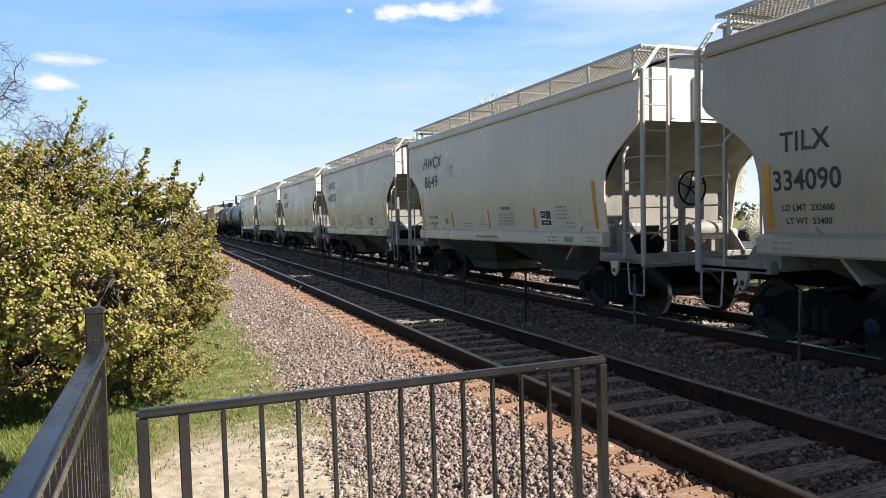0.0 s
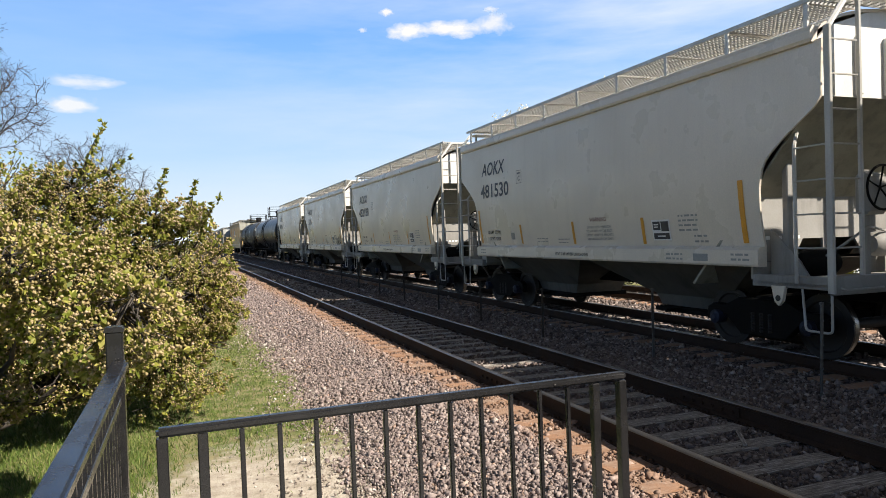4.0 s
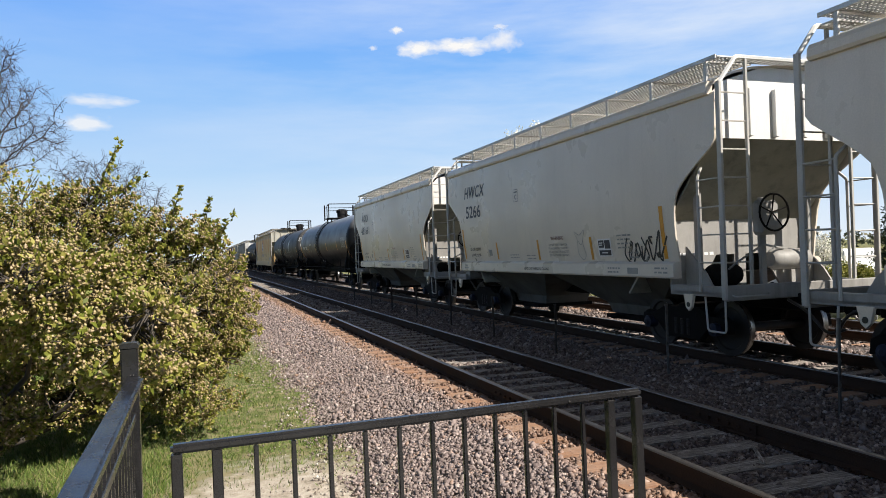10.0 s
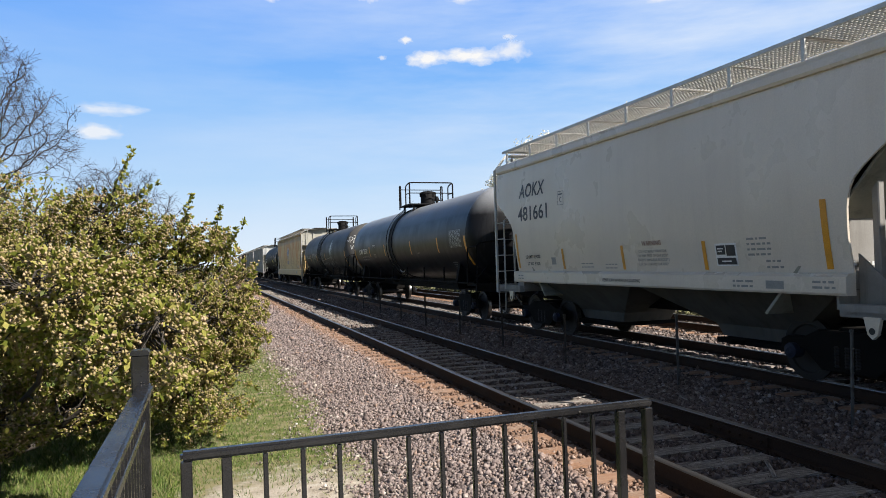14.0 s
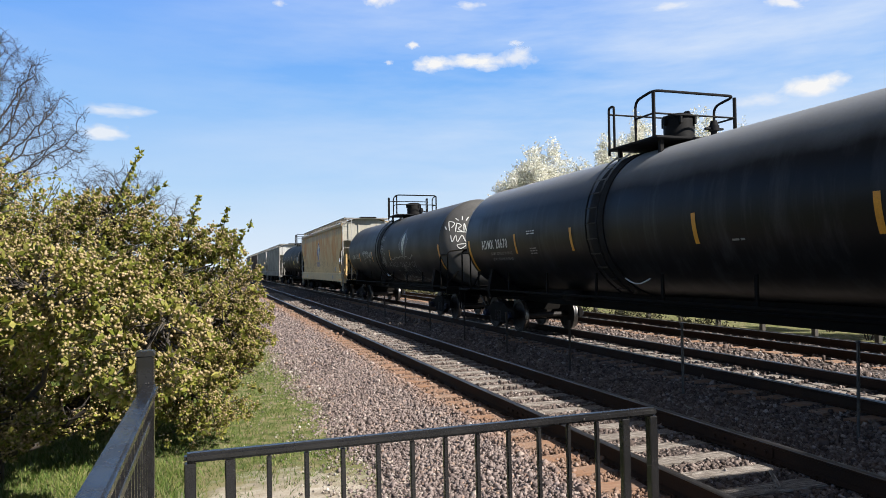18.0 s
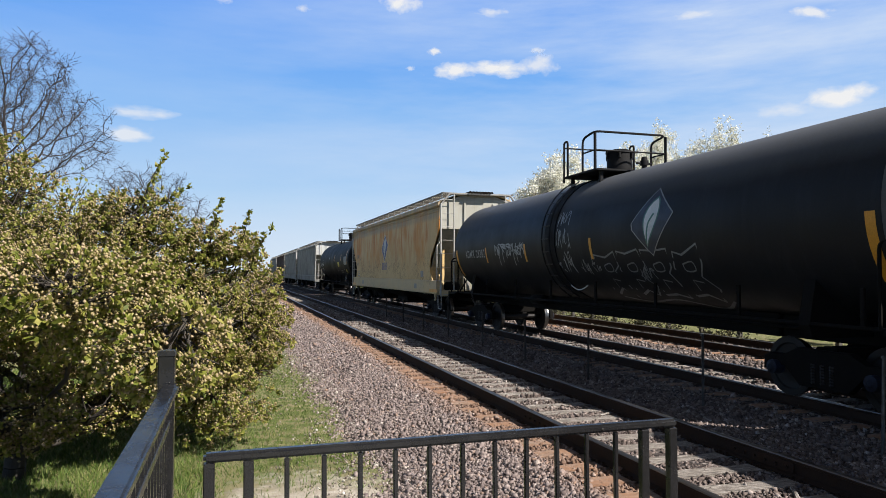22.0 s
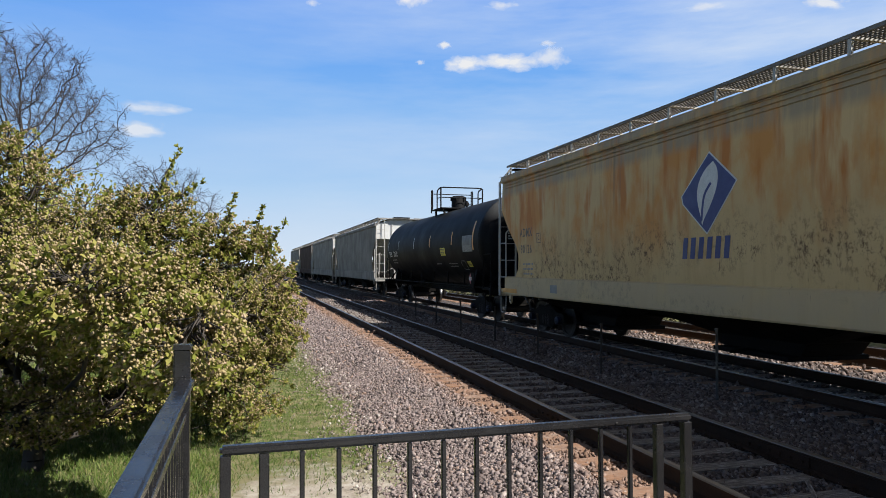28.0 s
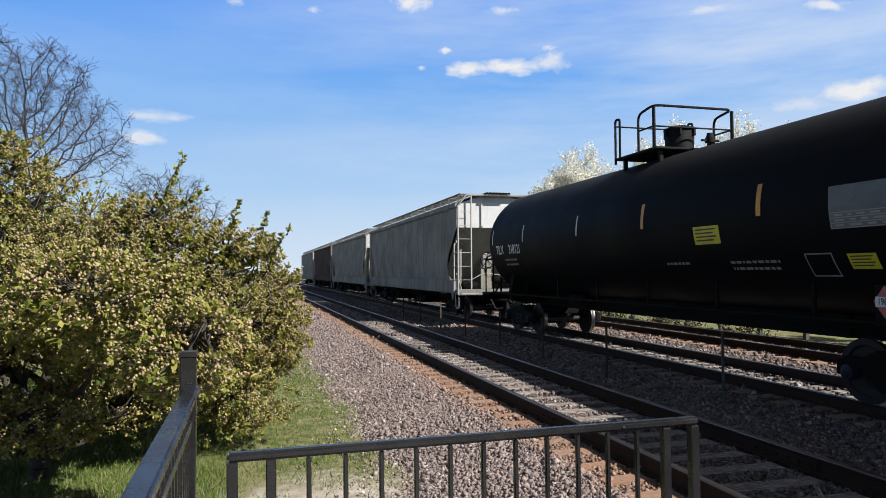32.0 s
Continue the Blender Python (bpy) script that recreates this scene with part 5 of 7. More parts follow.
        part("eye_bolt", box(bmesh.new(), (0.33 * math.cos(a) - 0.025, py - 0.25 + 0.33 * math.sin(a) - 0.025, zp + 0.34), (0.33 * math.cos(a) + 0.025, py - 0.25 + 0.33 * math.sin(a) + 0.025, zp + 0.52), 0.006), M_TANK_BAND, man)
    valve = part("valve", lathe(bmesh.new(), [(0.0, 0.3), (0.06, 0.29), (0.08, 0.2), (0.1, 0.2), (0.1, 0.1), (0.06, 0.1), (0.06, -0.08), (0, -0.08)], 2, (0.1, py - 1.15, zp - 0.02), 14), M_TANK_BAND, car, smooth=True)
    part("valve_arm", box(bmesh.new(), (-0.1, py - 1.18, zp + 0.1), (0.3, py - 1.12, zp + 0.14), 0.005), M_TANK_BAND, valve)
    # side ladder and grab rails
    for s in (-1, 1):
        for y in (0.55, 0.98) if side_ladder else ():
            pts = [(s * (TANK_R + 0.12) * math.cos(a), y, TANK_Z + (TANK_R + 0.12) * math.sin(a)) for a in (radians(d) for d in range(-60, 61, 10))]
            part("ladder_stile", tube(bmesh.new(), pts, 0.018, 5), skin, car)
        for d in range(-55, 60, 11) if side_ladder else ():
            a = radians(d)
            q = (s * (TANK_R + 0.12) * math.cos(a), TANK_Z + (TANK_R + 0.12) * math.sin(a))
            part("rung", tube(bmesh.new(), [(q[0], 0.55, q[1]), (q[0], 0.98, q[1])], 0.012, 5), skin, car)
        part("side_pipe", tube(bmesh.new(), [(s * 1.32, -half + 0.6, 1.12), (s * 1.32, half - 0.6, 1.12)], 0.028, 6), M_STEEL_DARK, car)
        for k in range(8):
            y = -half + 1.2 + k * (2 * half - 2.4) / 7
            part("pipe_hanger", box(bmesh.new(), (s * 1.3 - 0.02, y - 0.03, 1.1), (s * 1.3 + 0.02, y + 0.03, 1.62), 0.004), M_STEEL_DARK, car)
        pts = [(s * 1.26, -0.7 + 0.1 * k, 1.52 - 0.1 * math.sin(math.pi * k / 8)) for k in range(9)]
        if belt:
            part("grab_iron", tube(bmesh.new(), pts, 0.014, 6), M_GALV, car)
    part("centre_sill", box(bmesh.new(), (-0.32, -truck_at + 1.6, 0.78), (0.32, truck_at - 1.6, 1.2), 0.02), M_STEEL_DARK, car)
    for e in (-1, 1):
        # stub sill, saddle, bolster and end platform with its rails
        part("stub_sill", box(bmesh.new(), (-0.25, min(e * (truck_at - 1.6), e * half), 0.78), (0.25, max(e * (truck_at - 1.6), e * half), 1.14), 0.02), M_STEEL_DARK, car)
        part("saddle", prism(bmesh.new(), [(-1.3, 0.92), (1.3, 0.92), (1.36, 1.1), (1.24, 1.72), (1.1, 1.6), (0.8, 1.4), (0, 1.2), (-0.8, 1.4), (-1.1, 1.6), (-1.24, 1.72), (-1.36, 1.1)], 1, e * truck_at - 0.1, e * truck_at + 0.1), M_STEEL_DARK, car)
        part("end_platform", box(bmesh.new(), (-1.5, min(e * (half - 0.75), e * half), 1.06), (1.5, max(e * (half - 0.75), e * half), 1.12), 0.01), M_STEEL_DARK, car)
        part("end_sill", box(bmesh.new(), (-1.5, e * half - 0.05, 0.9), (1.5, e * half + 0.05, 1.14), 0.012), M_STEEL_DARK, car)
        part("end_rail", tube(bmesh.new(), rounded([(-1.42, e * (half - 0.1), 1.12), (-1.42, e * (half - 0.1), 2.3), (-0.3, e * (half - 0.1), 2.42), (0.3, e * (half - 0.1), 2.42), (1.42, e * (half - 0.1), 2.3), (1.42, e * (half - 0.1), 1.12)], 0.15), 0.026, 6), M_STEEL_DARK, car)
        for s in (-1, 1):
            part("side_rail", tube(bmesh.new(), rounded([(s * 1.42, e * (half - 0.1), 2.2), (s * 1.42, e * (half - 0.85), 2.2), (s * 1.42, e * (half - 0.85), 1.12)], 0.12), 0.024, 6), M_STEEL_DARK, car)
            part("brace", tube(bmesh.new(), [(s * 0.35, e * (half - 0.1), 2.38), (s * 1.3, e * (half - 0.7), 1.15)], 0.03, 6), M_STEEL_DARK, car)
            part("step", tube(bmesh.new(), rounded([(s * 1.48, e * (half - 0.05), 1.0), (s * 1.48, e * (half - 0.05), 0.48), (s * 1.48, e * (half - 0.45), 0.48), (s * 1.48, e * (half - 0.5), 1.0)], 0.06), 0.017, 6), M_STEEL_DARK, car)
    # bottom outlet and brake rigging under the belly
    part("bottom_outlet", lathe(bmesh.new(), [(0.22, 0.25), (0.22, 0.0), (0.14, -0.05), (0.14, -0.3), (0.0, -0.3)], 2, (0, -0.1, 1.05), 16), M_STEEL_DARK, car)
    part("skid", box(bmesh.new(), (-0.35, -0.7, 0.92), (0.35, 0.5, 1.2), 0.06), M_STEEL_DARK, car)
    part("brake_rod", tube(bmesh.new(), [(-0.35, -truck_at + 0.6, 0.95), (-0.35, truck_at - 0.6, 0.95)], 0.025, 6), M_STEEL_DARK, car)
    bm = lathe(bmesh.new(), [(0, -0.4), (0.1, -0.37), (0.14, -0.3), (0.14, 0.3), (0.1, 0.37), (0, 0.4)], 1, (-0.6, 3.4, 1.06), 16)
    part("air_reservoir", bm, M_STEEL_DARK, car, smooth=True)
    running_gear(car, truck_at, half + 0.25)
    return car


# ---- the train: car, place along the track at the start ----
SPEED = 4.1
SHORT_CUT = [(0.1, 4.05), (0.1, 3.3), (0.82, 2.82), (1.03, 2.62), (1.11, 2.35), (1.14, 1.95), (1.13, 1.5)]
LONG_CUT = [(0.2, 4.3), (0.22, 3.44), (0.8, 2.85), (1.35, 2.4), (1.52, 2.1), (1.45, 1.75), (1.2, 1.5)]
train = []


def plane_wall(side_x):
    return lambda y, z: (-(side_x(z) + 0.006), y, z)


def placard(car, wall, y, z):
    """White-bordered black data panel."""
    p = mark("data_panel", bar(-0.23, -0.17, 0.23, 0.17), wall, (y, z), M_CHALK, car)
    w2 = lambda a, b: tuple(Vector(wall(a, b)) + Vector((-0.004, 0, 0)))
    mark("panel_field", joined([bar(-0.2, 0.0, -0.01, 0.14), bar(0.01, -0.02, 0.2, 0.14), bar(-0.2, -0.15, 0.2, -0.05)]), w2, (y, z), M_INK, p)
    w3 = lambda a, b: tuple(Vector(wall(a, b)) + Vector((-0.008, 0, 0)))
    mark("panel_text", joined([bar(-0.17, 0.08, -0.05, 0.1), bar(-0.17, 0.04, -0.07, 0.06), bar(-0.1, -0.11, 0.1, -0.09)]), w3, (y, z), M_CHALK, p)


def fine_print(r, rows, width, height, gap):
    """Small print too fine to read: plain bars, broken as words are."""
    out = []
    for k in range(rows):
        x = -width / 2
        while x < width / 2 - 0.04:
            w = r.uniform(0.04, 0.16)
            out.append(bar(x, -k * gap, min(x + w, width / 2), -k * gap + height, cuts=1))
            x += w + 0.03
    return joined(out)


def mark_short(car, side_x, mark_a, mark_b, low, italic, load, light, seed, box_y=2.31):
    wall, r = plane_wall(side_x), random.Random(seed)
    za, zb = (2.66, 2.18) if low else (3.42, 2.87)
    y = 4.1 if low else 3.78
    k = 0.76 if low else 1.0
    mark("reporting_mark", letters(mark_a, 0.45 * k, 0.2 if italic else 0, 1.05, 0.98), wall, (y, za), M_INK, car)
    mark("car_number", letters(mark_b, 0.47 * k, 0, 1.02, 1.15 if not low else 0.92), wall, (y - (0.0 if low else 0.1 if len(mark_b) > 4 else -0.05), zb), M_INK, car)
    yl = 4.1 if low else 3.88
    mark("load_limit", letters("LD LMT  " + load, 0.11), wall, (yl, 1.845), M_INK, car)
    mark("light_weight", letters("LT WT  " + light, 0.11), wall, (yl, 1.68), M_INK, car)
    for yy, z0, z1, wd in ((4.69, 1.58, 2.42, 0.1), (2.4, 1.56, 2.0, 0.085), (0.08, 1.55, 2.0, 0.085), (-2.2, 1.55, 2.0, 0.085), (-4.5, 1.56, 2.44, 0.1)):
        mark("reflective_strip", bar(-wd / 2, 0, wd / 2, z1 - z0), wall, (yy, z0), M_ORANGE, car)
    if not low:
        mark("plate_box", joined([bar(-0.13, -0.15, -0.12, 0.15), bar(0.12, -0.15, 0.13, 0.15), bar(-0.13, 0.14, 0.13, 0.15), bar(-0.13, -0.15, 0.13, -0.14), tuple([[(u, v - 0.04) for u, v in letters("C", 0.16)[0]], letters("C", 0.16)[1]]), bar(-0.09, 0.07, 0.09, 0.1)]), wall, (box_y, 3.1), M_INK, car)
    placard(car, wall, -2.68, 1.78)
    mark("warning_heading", letters("WARNING", 0.115), wall, (-0.85, 2.01), M_WARN, car)
    for k, line in enumerate(("DO NOT APPLY VIBRATOR", "TO ANY PART OF CAR BODY", "EXCEPT VIBRATOR BRACKETS", "USE ON LOADED CAR ONLY")):
        mark("warning_line", letters(line, 0.064, 0, 1.05), wall, (-0.85, 1.87 - 0.075 * k), M_DIM, car)
    mark("fine_print", fine_print(r, 4, 0.45, 0.03, 0.075), wall, (-3.35, 1.98), M_DIM, car)
    mark("fine_print", fine_print(r, 2, 0.3, 0.03, 0.085), wall, (-3.6, 1.66), M_DIM, car)
    mark("fine_print", fine_print(r, 2, 0.5, 0.022, 0.07), wall, (1.4, 1.66), M_DIM, car)
    mark("fine_print", fine_print(r, 2, 0.45, 0.022, 0.07), wall, (0.5, 1.64), M_DIM, car)
    mark("defect_tag", bar(-0.1, -0.08, 0.1, 0.08), wall, (2.85, 1.74), M_DIM, car)
    sw = lambda a, b: (-1.566, a, b)
    mark("sill_print", letters("VENT CAR WHEN UNLOADING", 0.085, 0, 1.05), sw, (0.05, 1.35), M_INK, car)
    mark("sill_print", fine_print(r, 2, 0.35, 0.03, 0.07), sw, (-4.5, 1.39), M_DIM, car)
    mark("sill_print", fine_print(r, 2, 0.3, 0.03, 0.07), sw, (4.4, 1.39), M_DIM, car)
    mark("sill_plate", bar(-0.16, -0.05, 0.16, 0.06), sw, (-3.7, 1.35), M_DIM, car)
    mark("sill_print", fine_print(r, 2, 0.4, 0.03, 0.07), sw, (-3.1, 1.38), M_DIM, car)


lead, side_x = hopper_car("dull beige-grey two-bay covered hopper car rolling past", M_DULLGREY, M_STEEL_DARK, 5.95, 4.05, (1.24, 1.49), SHORT_CUT, 2, 4.35, end_skin=M_GREY_END)
first, side_x = hopper_car("clean light grey two-bay covered hopper car rolling past", M_GREY, M_STEEL_DARK, 5.95, 4.05, (1.24, 1.49), SHORT_CUT, 2, 4.35, end_skin=M_GREY_END)
shorts = [(lead, 2.32), (first, 15.5)]
for s in (28.72, 42.09, 55.44, 68.76):
    shorts.append((copy_thing(first, pose(0, 0, 0)), s))
for (car, s), (a, b, low, it, ld, lt) in zip(shorts, [("TILX", "334090", True, False, "232600", "53400"), ("HWCX", "8649", False, True, "234100", "51900"), ("AOKX", "481530", False, True, "233900", "52100"),
                                                      ("AOKX", "482188", False, True, "234400", "51600"), ("HWCX", "5266", False, True, "233300", "52700"), ("AOKX", "481661", False, True, "234200", "51800")]):
    mark_short(car, side_x, a, b, low, it, ld, lt, b, 1.06 if b == "5266" else 2.31)
    train.append((car, s))
wall = plane_wall(side_x)
mark("spray_tag", joined([scrawl(5, 1.05, 0.42, 5, 0.035), stroke(smooth_line([(-0.5, 0.2), (-0.62, -0.1), (-0.4, -0.25), (-0.2, 0.1), (-0.1, -0.2), (0.1, 0.15), (0.2, -0.2), (0.45, 0.3), (0.4, -0.15), (0.65, 0.2)], 6), 0.04)]), wall, (-3.95, 1.74), M_TAGBLACK, shorts[4][0], "black sprayed scribble")
mark("spray_tag", joined([stroke(smooth_line([(-0.2, 0.28), (0.0, 0.2), (0.2, 0.3), (0.1, 0.05), (0.16, -0.2), (0.02, -0.3), (-0.12, -0.15), (-0.1, 0.1), (-0.2, 0.25)], 6), 0.012), stroke(smooth_line([(-0.08, 0.1), (0.02, 0.0), (0.1, 0.08)], 5), 0.012)]), wall, (-1.8, 1.85), M_DIM, shorts[4][0], "thin drawn doodle")

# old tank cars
# the paint's pale top also stands for this head's sunlit upper part
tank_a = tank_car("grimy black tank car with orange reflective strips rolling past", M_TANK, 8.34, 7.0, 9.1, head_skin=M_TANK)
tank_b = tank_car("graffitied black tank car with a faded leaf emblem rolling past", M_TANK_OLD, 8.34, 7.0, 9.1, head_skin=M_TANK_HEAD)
train += [(tank_a, 85.48), (tank_b, 104.9)]


def tank_strips(car, ys, z0, z1, material, wide=0.1):
    for y in ys:
        mark("reflective_strip", bar(-wide / 2, 0, wide / 2, z1 - z0, cuts=6), tank_wall, (y, z0), material, car)


for car, number in ((tank_a, "28670"), (tank_b, "28382")):
    ym = 6.2 if car is tank_a else 6.3
    mark("reporting_mark", letters("ADMX", 0.34, 0, 1.25, 0.78), tank_wall, (ym + 0.5, 2.38), M_CHALK if car is tank_a else M_TAGGREY, car)
    mark("car_number", letters(number, 0.34, 0, 1.25, 0.78), tank_wall, (ym - 0.5, 2.38), M_CHALK if car is tank_a else M_TAGGREY, car)
tank_strips(tank_a, (4.8, 1.85, -2.25, -5.55), 2.1, 2.6, M_ORANGE)
tank_strips(tank_a, (-8.2, 8.15), 1.66, 2.56, M_ORANGE, 0.15)
tank_strips(tank_b, (5.28, 2.32, -1.22), 2.1, 2.56, M_ORANGE)
tank_strips(tank_b, (-8.2, 8.15), 1.7, 2.56, M_ORANGE, 0.15)
r = random.Random(3)
mark("load_limit", letters("LD LMT  207300 LB  94 030 KG", 0.1, 0, 1.1), tank_wall, (5.85, 2.13), M_DIM, tank_a)
mark("light_weight", letters("LT WT  79700 LB  35 700 KG", 0.1, 0, 1.1), tank_wall, (5.85, 1.98), M_DIM, tank_a)
mark("fine_print", fine_print(r, 2, 0.45, 0.025, 0.06), tank_wall, (3.85, 2.62), M_CHALK, tank_a)
mark("fine_print", fine_print(r, 3, 0.4, 0.025, 0.06), tank_wall, (3.8, 2.2), M_DIM, tank_a)
mark("fine_print", fine_print(r, 4, 0.45, 0.025, 0.07), tank_wall, (-6.65, 1.75), M_DIM, tank_a)
mark("fine_print", fine_print(r, 1, 0.3, 0.03, 0.07), tank_wall, (-3.2, 2.12), M_DIM, tank_a)


def table_panel(car, y, z, w, h, rows, material, r):
    lines = [bar(-w / 2, -h / 2 + h * k / rows - 0.006, w / 2, -h / 2 + h * k / rows + 0.006, cuts=1) for k in range(rows + 1)]
    lines += [bar(x - 0.006, -h / 2, x + 0.006, h / 2) for x in (-w / 2, w / 2)]
    for k in range(rows):
        x = -w / 2 + 0.06
        while x < w / 2 - 0.1:
            q = r.uniform(0.06, 0.2)
            lines.append(bar(x, -h / 2 + h * (k + 0.3) / rows, min(x + q, w / 2 - 0.03), -h / 2 + h * (k + 0.7) / rows, cuts=1))
            x += q + 0.08
    mark("data_table", joined(lines), tank_wall, (y, z), material, car)


table_panel(tank_a, -7.35, 2.5, 1.05, 0.52, 7, M_TAGGREY, r)

# sprayed tags on the second tank, and on its domed head
tank_end = 8.34


def head_wall(y, z):
    """The near head, drawn from the side: y runs across it."""
    dx, dz = -1.5 - y, z - TANK_Z
    q = min(0.98, (dx * dx + dz * dz) / TANK_R ** 2)
    return (dx, -tank_end - HEAD * math.sqrt(1 - q ** 1.25) - 0.012, z)


tag_lines = [[(-0.42, 0.05), (-0.4, 0.36), (-0.25, 0.3), (-0.36, 0.15)], [(-0.25, 0.02), (-0.18, 0.3), (-0.05, 0.22), (-0.15, 0.12), (0.0, 0.0)], [(0.02, 0.05), (0.05, 0.3), (0.12, 0.02), (0.2, 0.28)],
             [(0.2, 0.3), (0.35, 0.25), (0.25, 0.1), (0.42, 0.05), (0.5, -0.15), (0.3, -0.3), (0.22, -0.1), (0.4, 0.0)], [(-0.4, -0.1), (-0.36, -0.32), (-0.25, -0.1), (-0.2, -0.32), (-0.05, -0.1), (0.05, -0.3)],
             [(0.0, -0.2), (0.1, -0.4), (-0.1, -0.55), (-0.2, -0.42), (0.15, -0.38)], [(0.0, 0.42), (0.02, 0.55)], [(0.12, 0.4), (0.22, 0.52)], [(-0.12, 0.4), (-0.2, 0.48)], [(0.55, 0.1), (0.56, 0.02)], [(-0.52, 0.2), (-0.5, 0.1)], [(-0.2, 0.02), (0.1, 0.0), (0.2, -0.06)]]
mark("spray_tag", joined([stroke(smooth_line(q, 5), 0.03) for q in tag_lines]), head_wall, (-0.68, 2.95), M_CHALK, tank_b, "white sprayed tag on the tank's end")
mark("reporting_mark", letters("ADMX 28382", 0.16, 0, 1.1), head_wall, (-1.75, 3.1), M_CHALK, tank_b)
mark("fine_print", fine_print(r, 2, 0.4, 0.04, 0.08), head_wall, (-1.7, 2.85), M_DIM, tank_b)
M_MUTED = paint("dull_grey_sprayed_paint", (0.17, 0.175, 0.175))
blocks, rg = [], random.Random(8)
for k in range(4):
    x, w = -1.35 + 0.9 * k, 0.42
    o = [(x + dx * w + rg.uniform(-0.07, 0.07), dz + rg.uniform(-0.06, 0.06)) for dx, dz in ((-0.9, -0.4), (-1.0, 0.05), (-0.95, 0.42), (-0.2, 0.36), (0.8, 0.44), (1.0, 0.15), (0.55, 0.0), (0.95, -0.25), (0.6, -0.48), (0.0, -0.36), (-0.9, -0.4))]
    blocks.append(stroke(o, 0.04))
    blocks.append(stroke(smooth_line([(x - 0.15, 0.16), (x + 0.12, 0.2), (x + 0.14, 0.05), (x - 0.12, 0.04), (x - 0.15, 0.16)], 3), 0.025))
    blocks.append(stroke([(x - 0.12, -0.3), (x - 0.1, -0.12), (x + 0.15, -0.16)], 0.025))
blocks.append(stroke(smooth_line([(-1.75, -0.5), (-0.9, -0.58), (0.2, -0.5), (1.2, -0.62), (1.8, -0.48)], 5), 0.03))
blocks.append(scrawl(31, 0.5, 0.3, 4, 0.018))
mark("graffiti", joined(blocks), tank_wall, (-3.1, 1.8), M_MUTED, tank_b, "outlined block graffiti in grey paint")
mark("spray_tag", joined([scrawl(11, 0.8, 0.5, 6, 0.02), tuple([[(u, v - 0.55) for u, v in scrawl(12, 0.8, 0.5, 6, 0.02)[0]], scrawl(12, 0.8, 0.5, 6, 0.02)[1]]), tuple([[(u, v + 0.5) for u, v in scrawl(16, 0.6, 0.4, 5, 0.02)[0]], scrawl(16, 0.6, 0.4, 5, 0.02)[1]])]), tank_wall, (0.1, 2.6), M_TAGGREY, tank_b, "thin chalky scribbles")
mark("spray_tag", scrawl(14, 0.9, 0.4, 5, 0.018), tank_wall, (-1.0, 1.95), M_DIM, tank_b)
drips = [bar(x, -0.14 - 0.1 * ((3 * k) % 4), x + 0.035, 0.16, 0.02) for k, x in enumerate((-1.08, -0.8, -0.5, -0.2, 0.02, 0.3, 0.52, 0.8, 1.02))]
mark("spray_tag", joined(drips + [scrawl(21, 2.2, 0.34, 7, 0.03), scrawl(27, 1.9, 0.3, 5, 0.04)]), tank_wall, (3.45, 2.45), M_TAGGREY, tank_b, "dripping pale block tag")


M_NAVY_DIM = paint("grimy_navy_emblem", (0.009, 0.012, 0.028))


def leaf_emblem(wall, y, z, k, car, with_green):
    """Slanted blue diamond with a pale leaf and plain blocks for the name under it."""
    d = [(0.05, 0.62), (0.6, 0.12), (0.0, -0.62), (-0.6, -0.05)]
    pts, fs = [], []
    n = 10
    for i in range(n + 1):
        t = i / n
        v = -0.62 + 1.24 * t
        lo = np.interp(v, [-0.62, -0.05, 0.62], [0.0, -0.6, 0.05])
        hi = np.interp(v, [-0.62, 0.12, 0.62], [0.0, 0.6, 0.05])
        pts += [(lo * k, v * k), (hi * k, v * k)]
    fs = [(2 * i, 2 * i + 1, 2 * i + 3, 2 * i + 2) for i in range(n)]
    pts = [(u * 1.15, v) for u, v in pts]
    em = mark("emblem", ([(u * 1.05, v * 1.045) for u, v in pts], fs), wall, (y, z), M_DIM if with_green else M_PALE, car, "blue diamond emblem with a pale leaf and border")
    mark("diamond", (pts, fs), lambda a, b: tuple(Vector(wall(a, b)) + Vector((-0.002, 0, 0))), (y, z), M_NAVY_DIM if with_green else M_NAVY, em)
    up = lambda a, b: tuple(Vector(wall(a, b)) + Vector((-0.004, 0, 0)))
    up2 = lambda a, b: tuple(Vector(wall(a, b)) + Vector((-0.008, 0, 0)))
    for grow, material, w in ((1.0, M_LEAFGREEN if with_green else M_PALE, up), (0.82, M_PALE, up2)):
        pts = []
        for i in range(13):
            t = i / 12
            v = -0.5 + 0.98 * t
            mid = 0.28 * t - 0.12
            half = 0.27 * math.sin(math.pi * min(1, (1 - t) * 1.05) ** 0.75) * grow + 0.004
            pts += [((mid - half) * k, v * k * (0.5 + grow / 2)), ((mid + half * 0.75) * k, v * k * (0.5 + grow / 2))]
        mark("leaf", (pts, [(2 * i, 2 * i + 1, 2 * i + 3, 2 * i + 2) for i in range(12)]), w, (y, z), material, em)
    up3 = lambda a, b: tuple(Vector(wall(a, b)) + Vector((-0.012, 0, 0)))
    mark("leaf_vein", stroke(smooth_line([(-0.12 * k, -0.42 * k), (-0.05 * k, -0.05 * k), (0.12 * k, 0.15 * k)], 6), 0.05 * k), up3, (y, z), M_LEAFGREEN if with_green else M_NAVY, em)


leaf_emblem(tank_wall, -3.52, 2.75, 0.98, tank_b, True)

# tan hopper
M_FADED = paint("faded_black_lettering", (0.1, 0.085, 0.06))
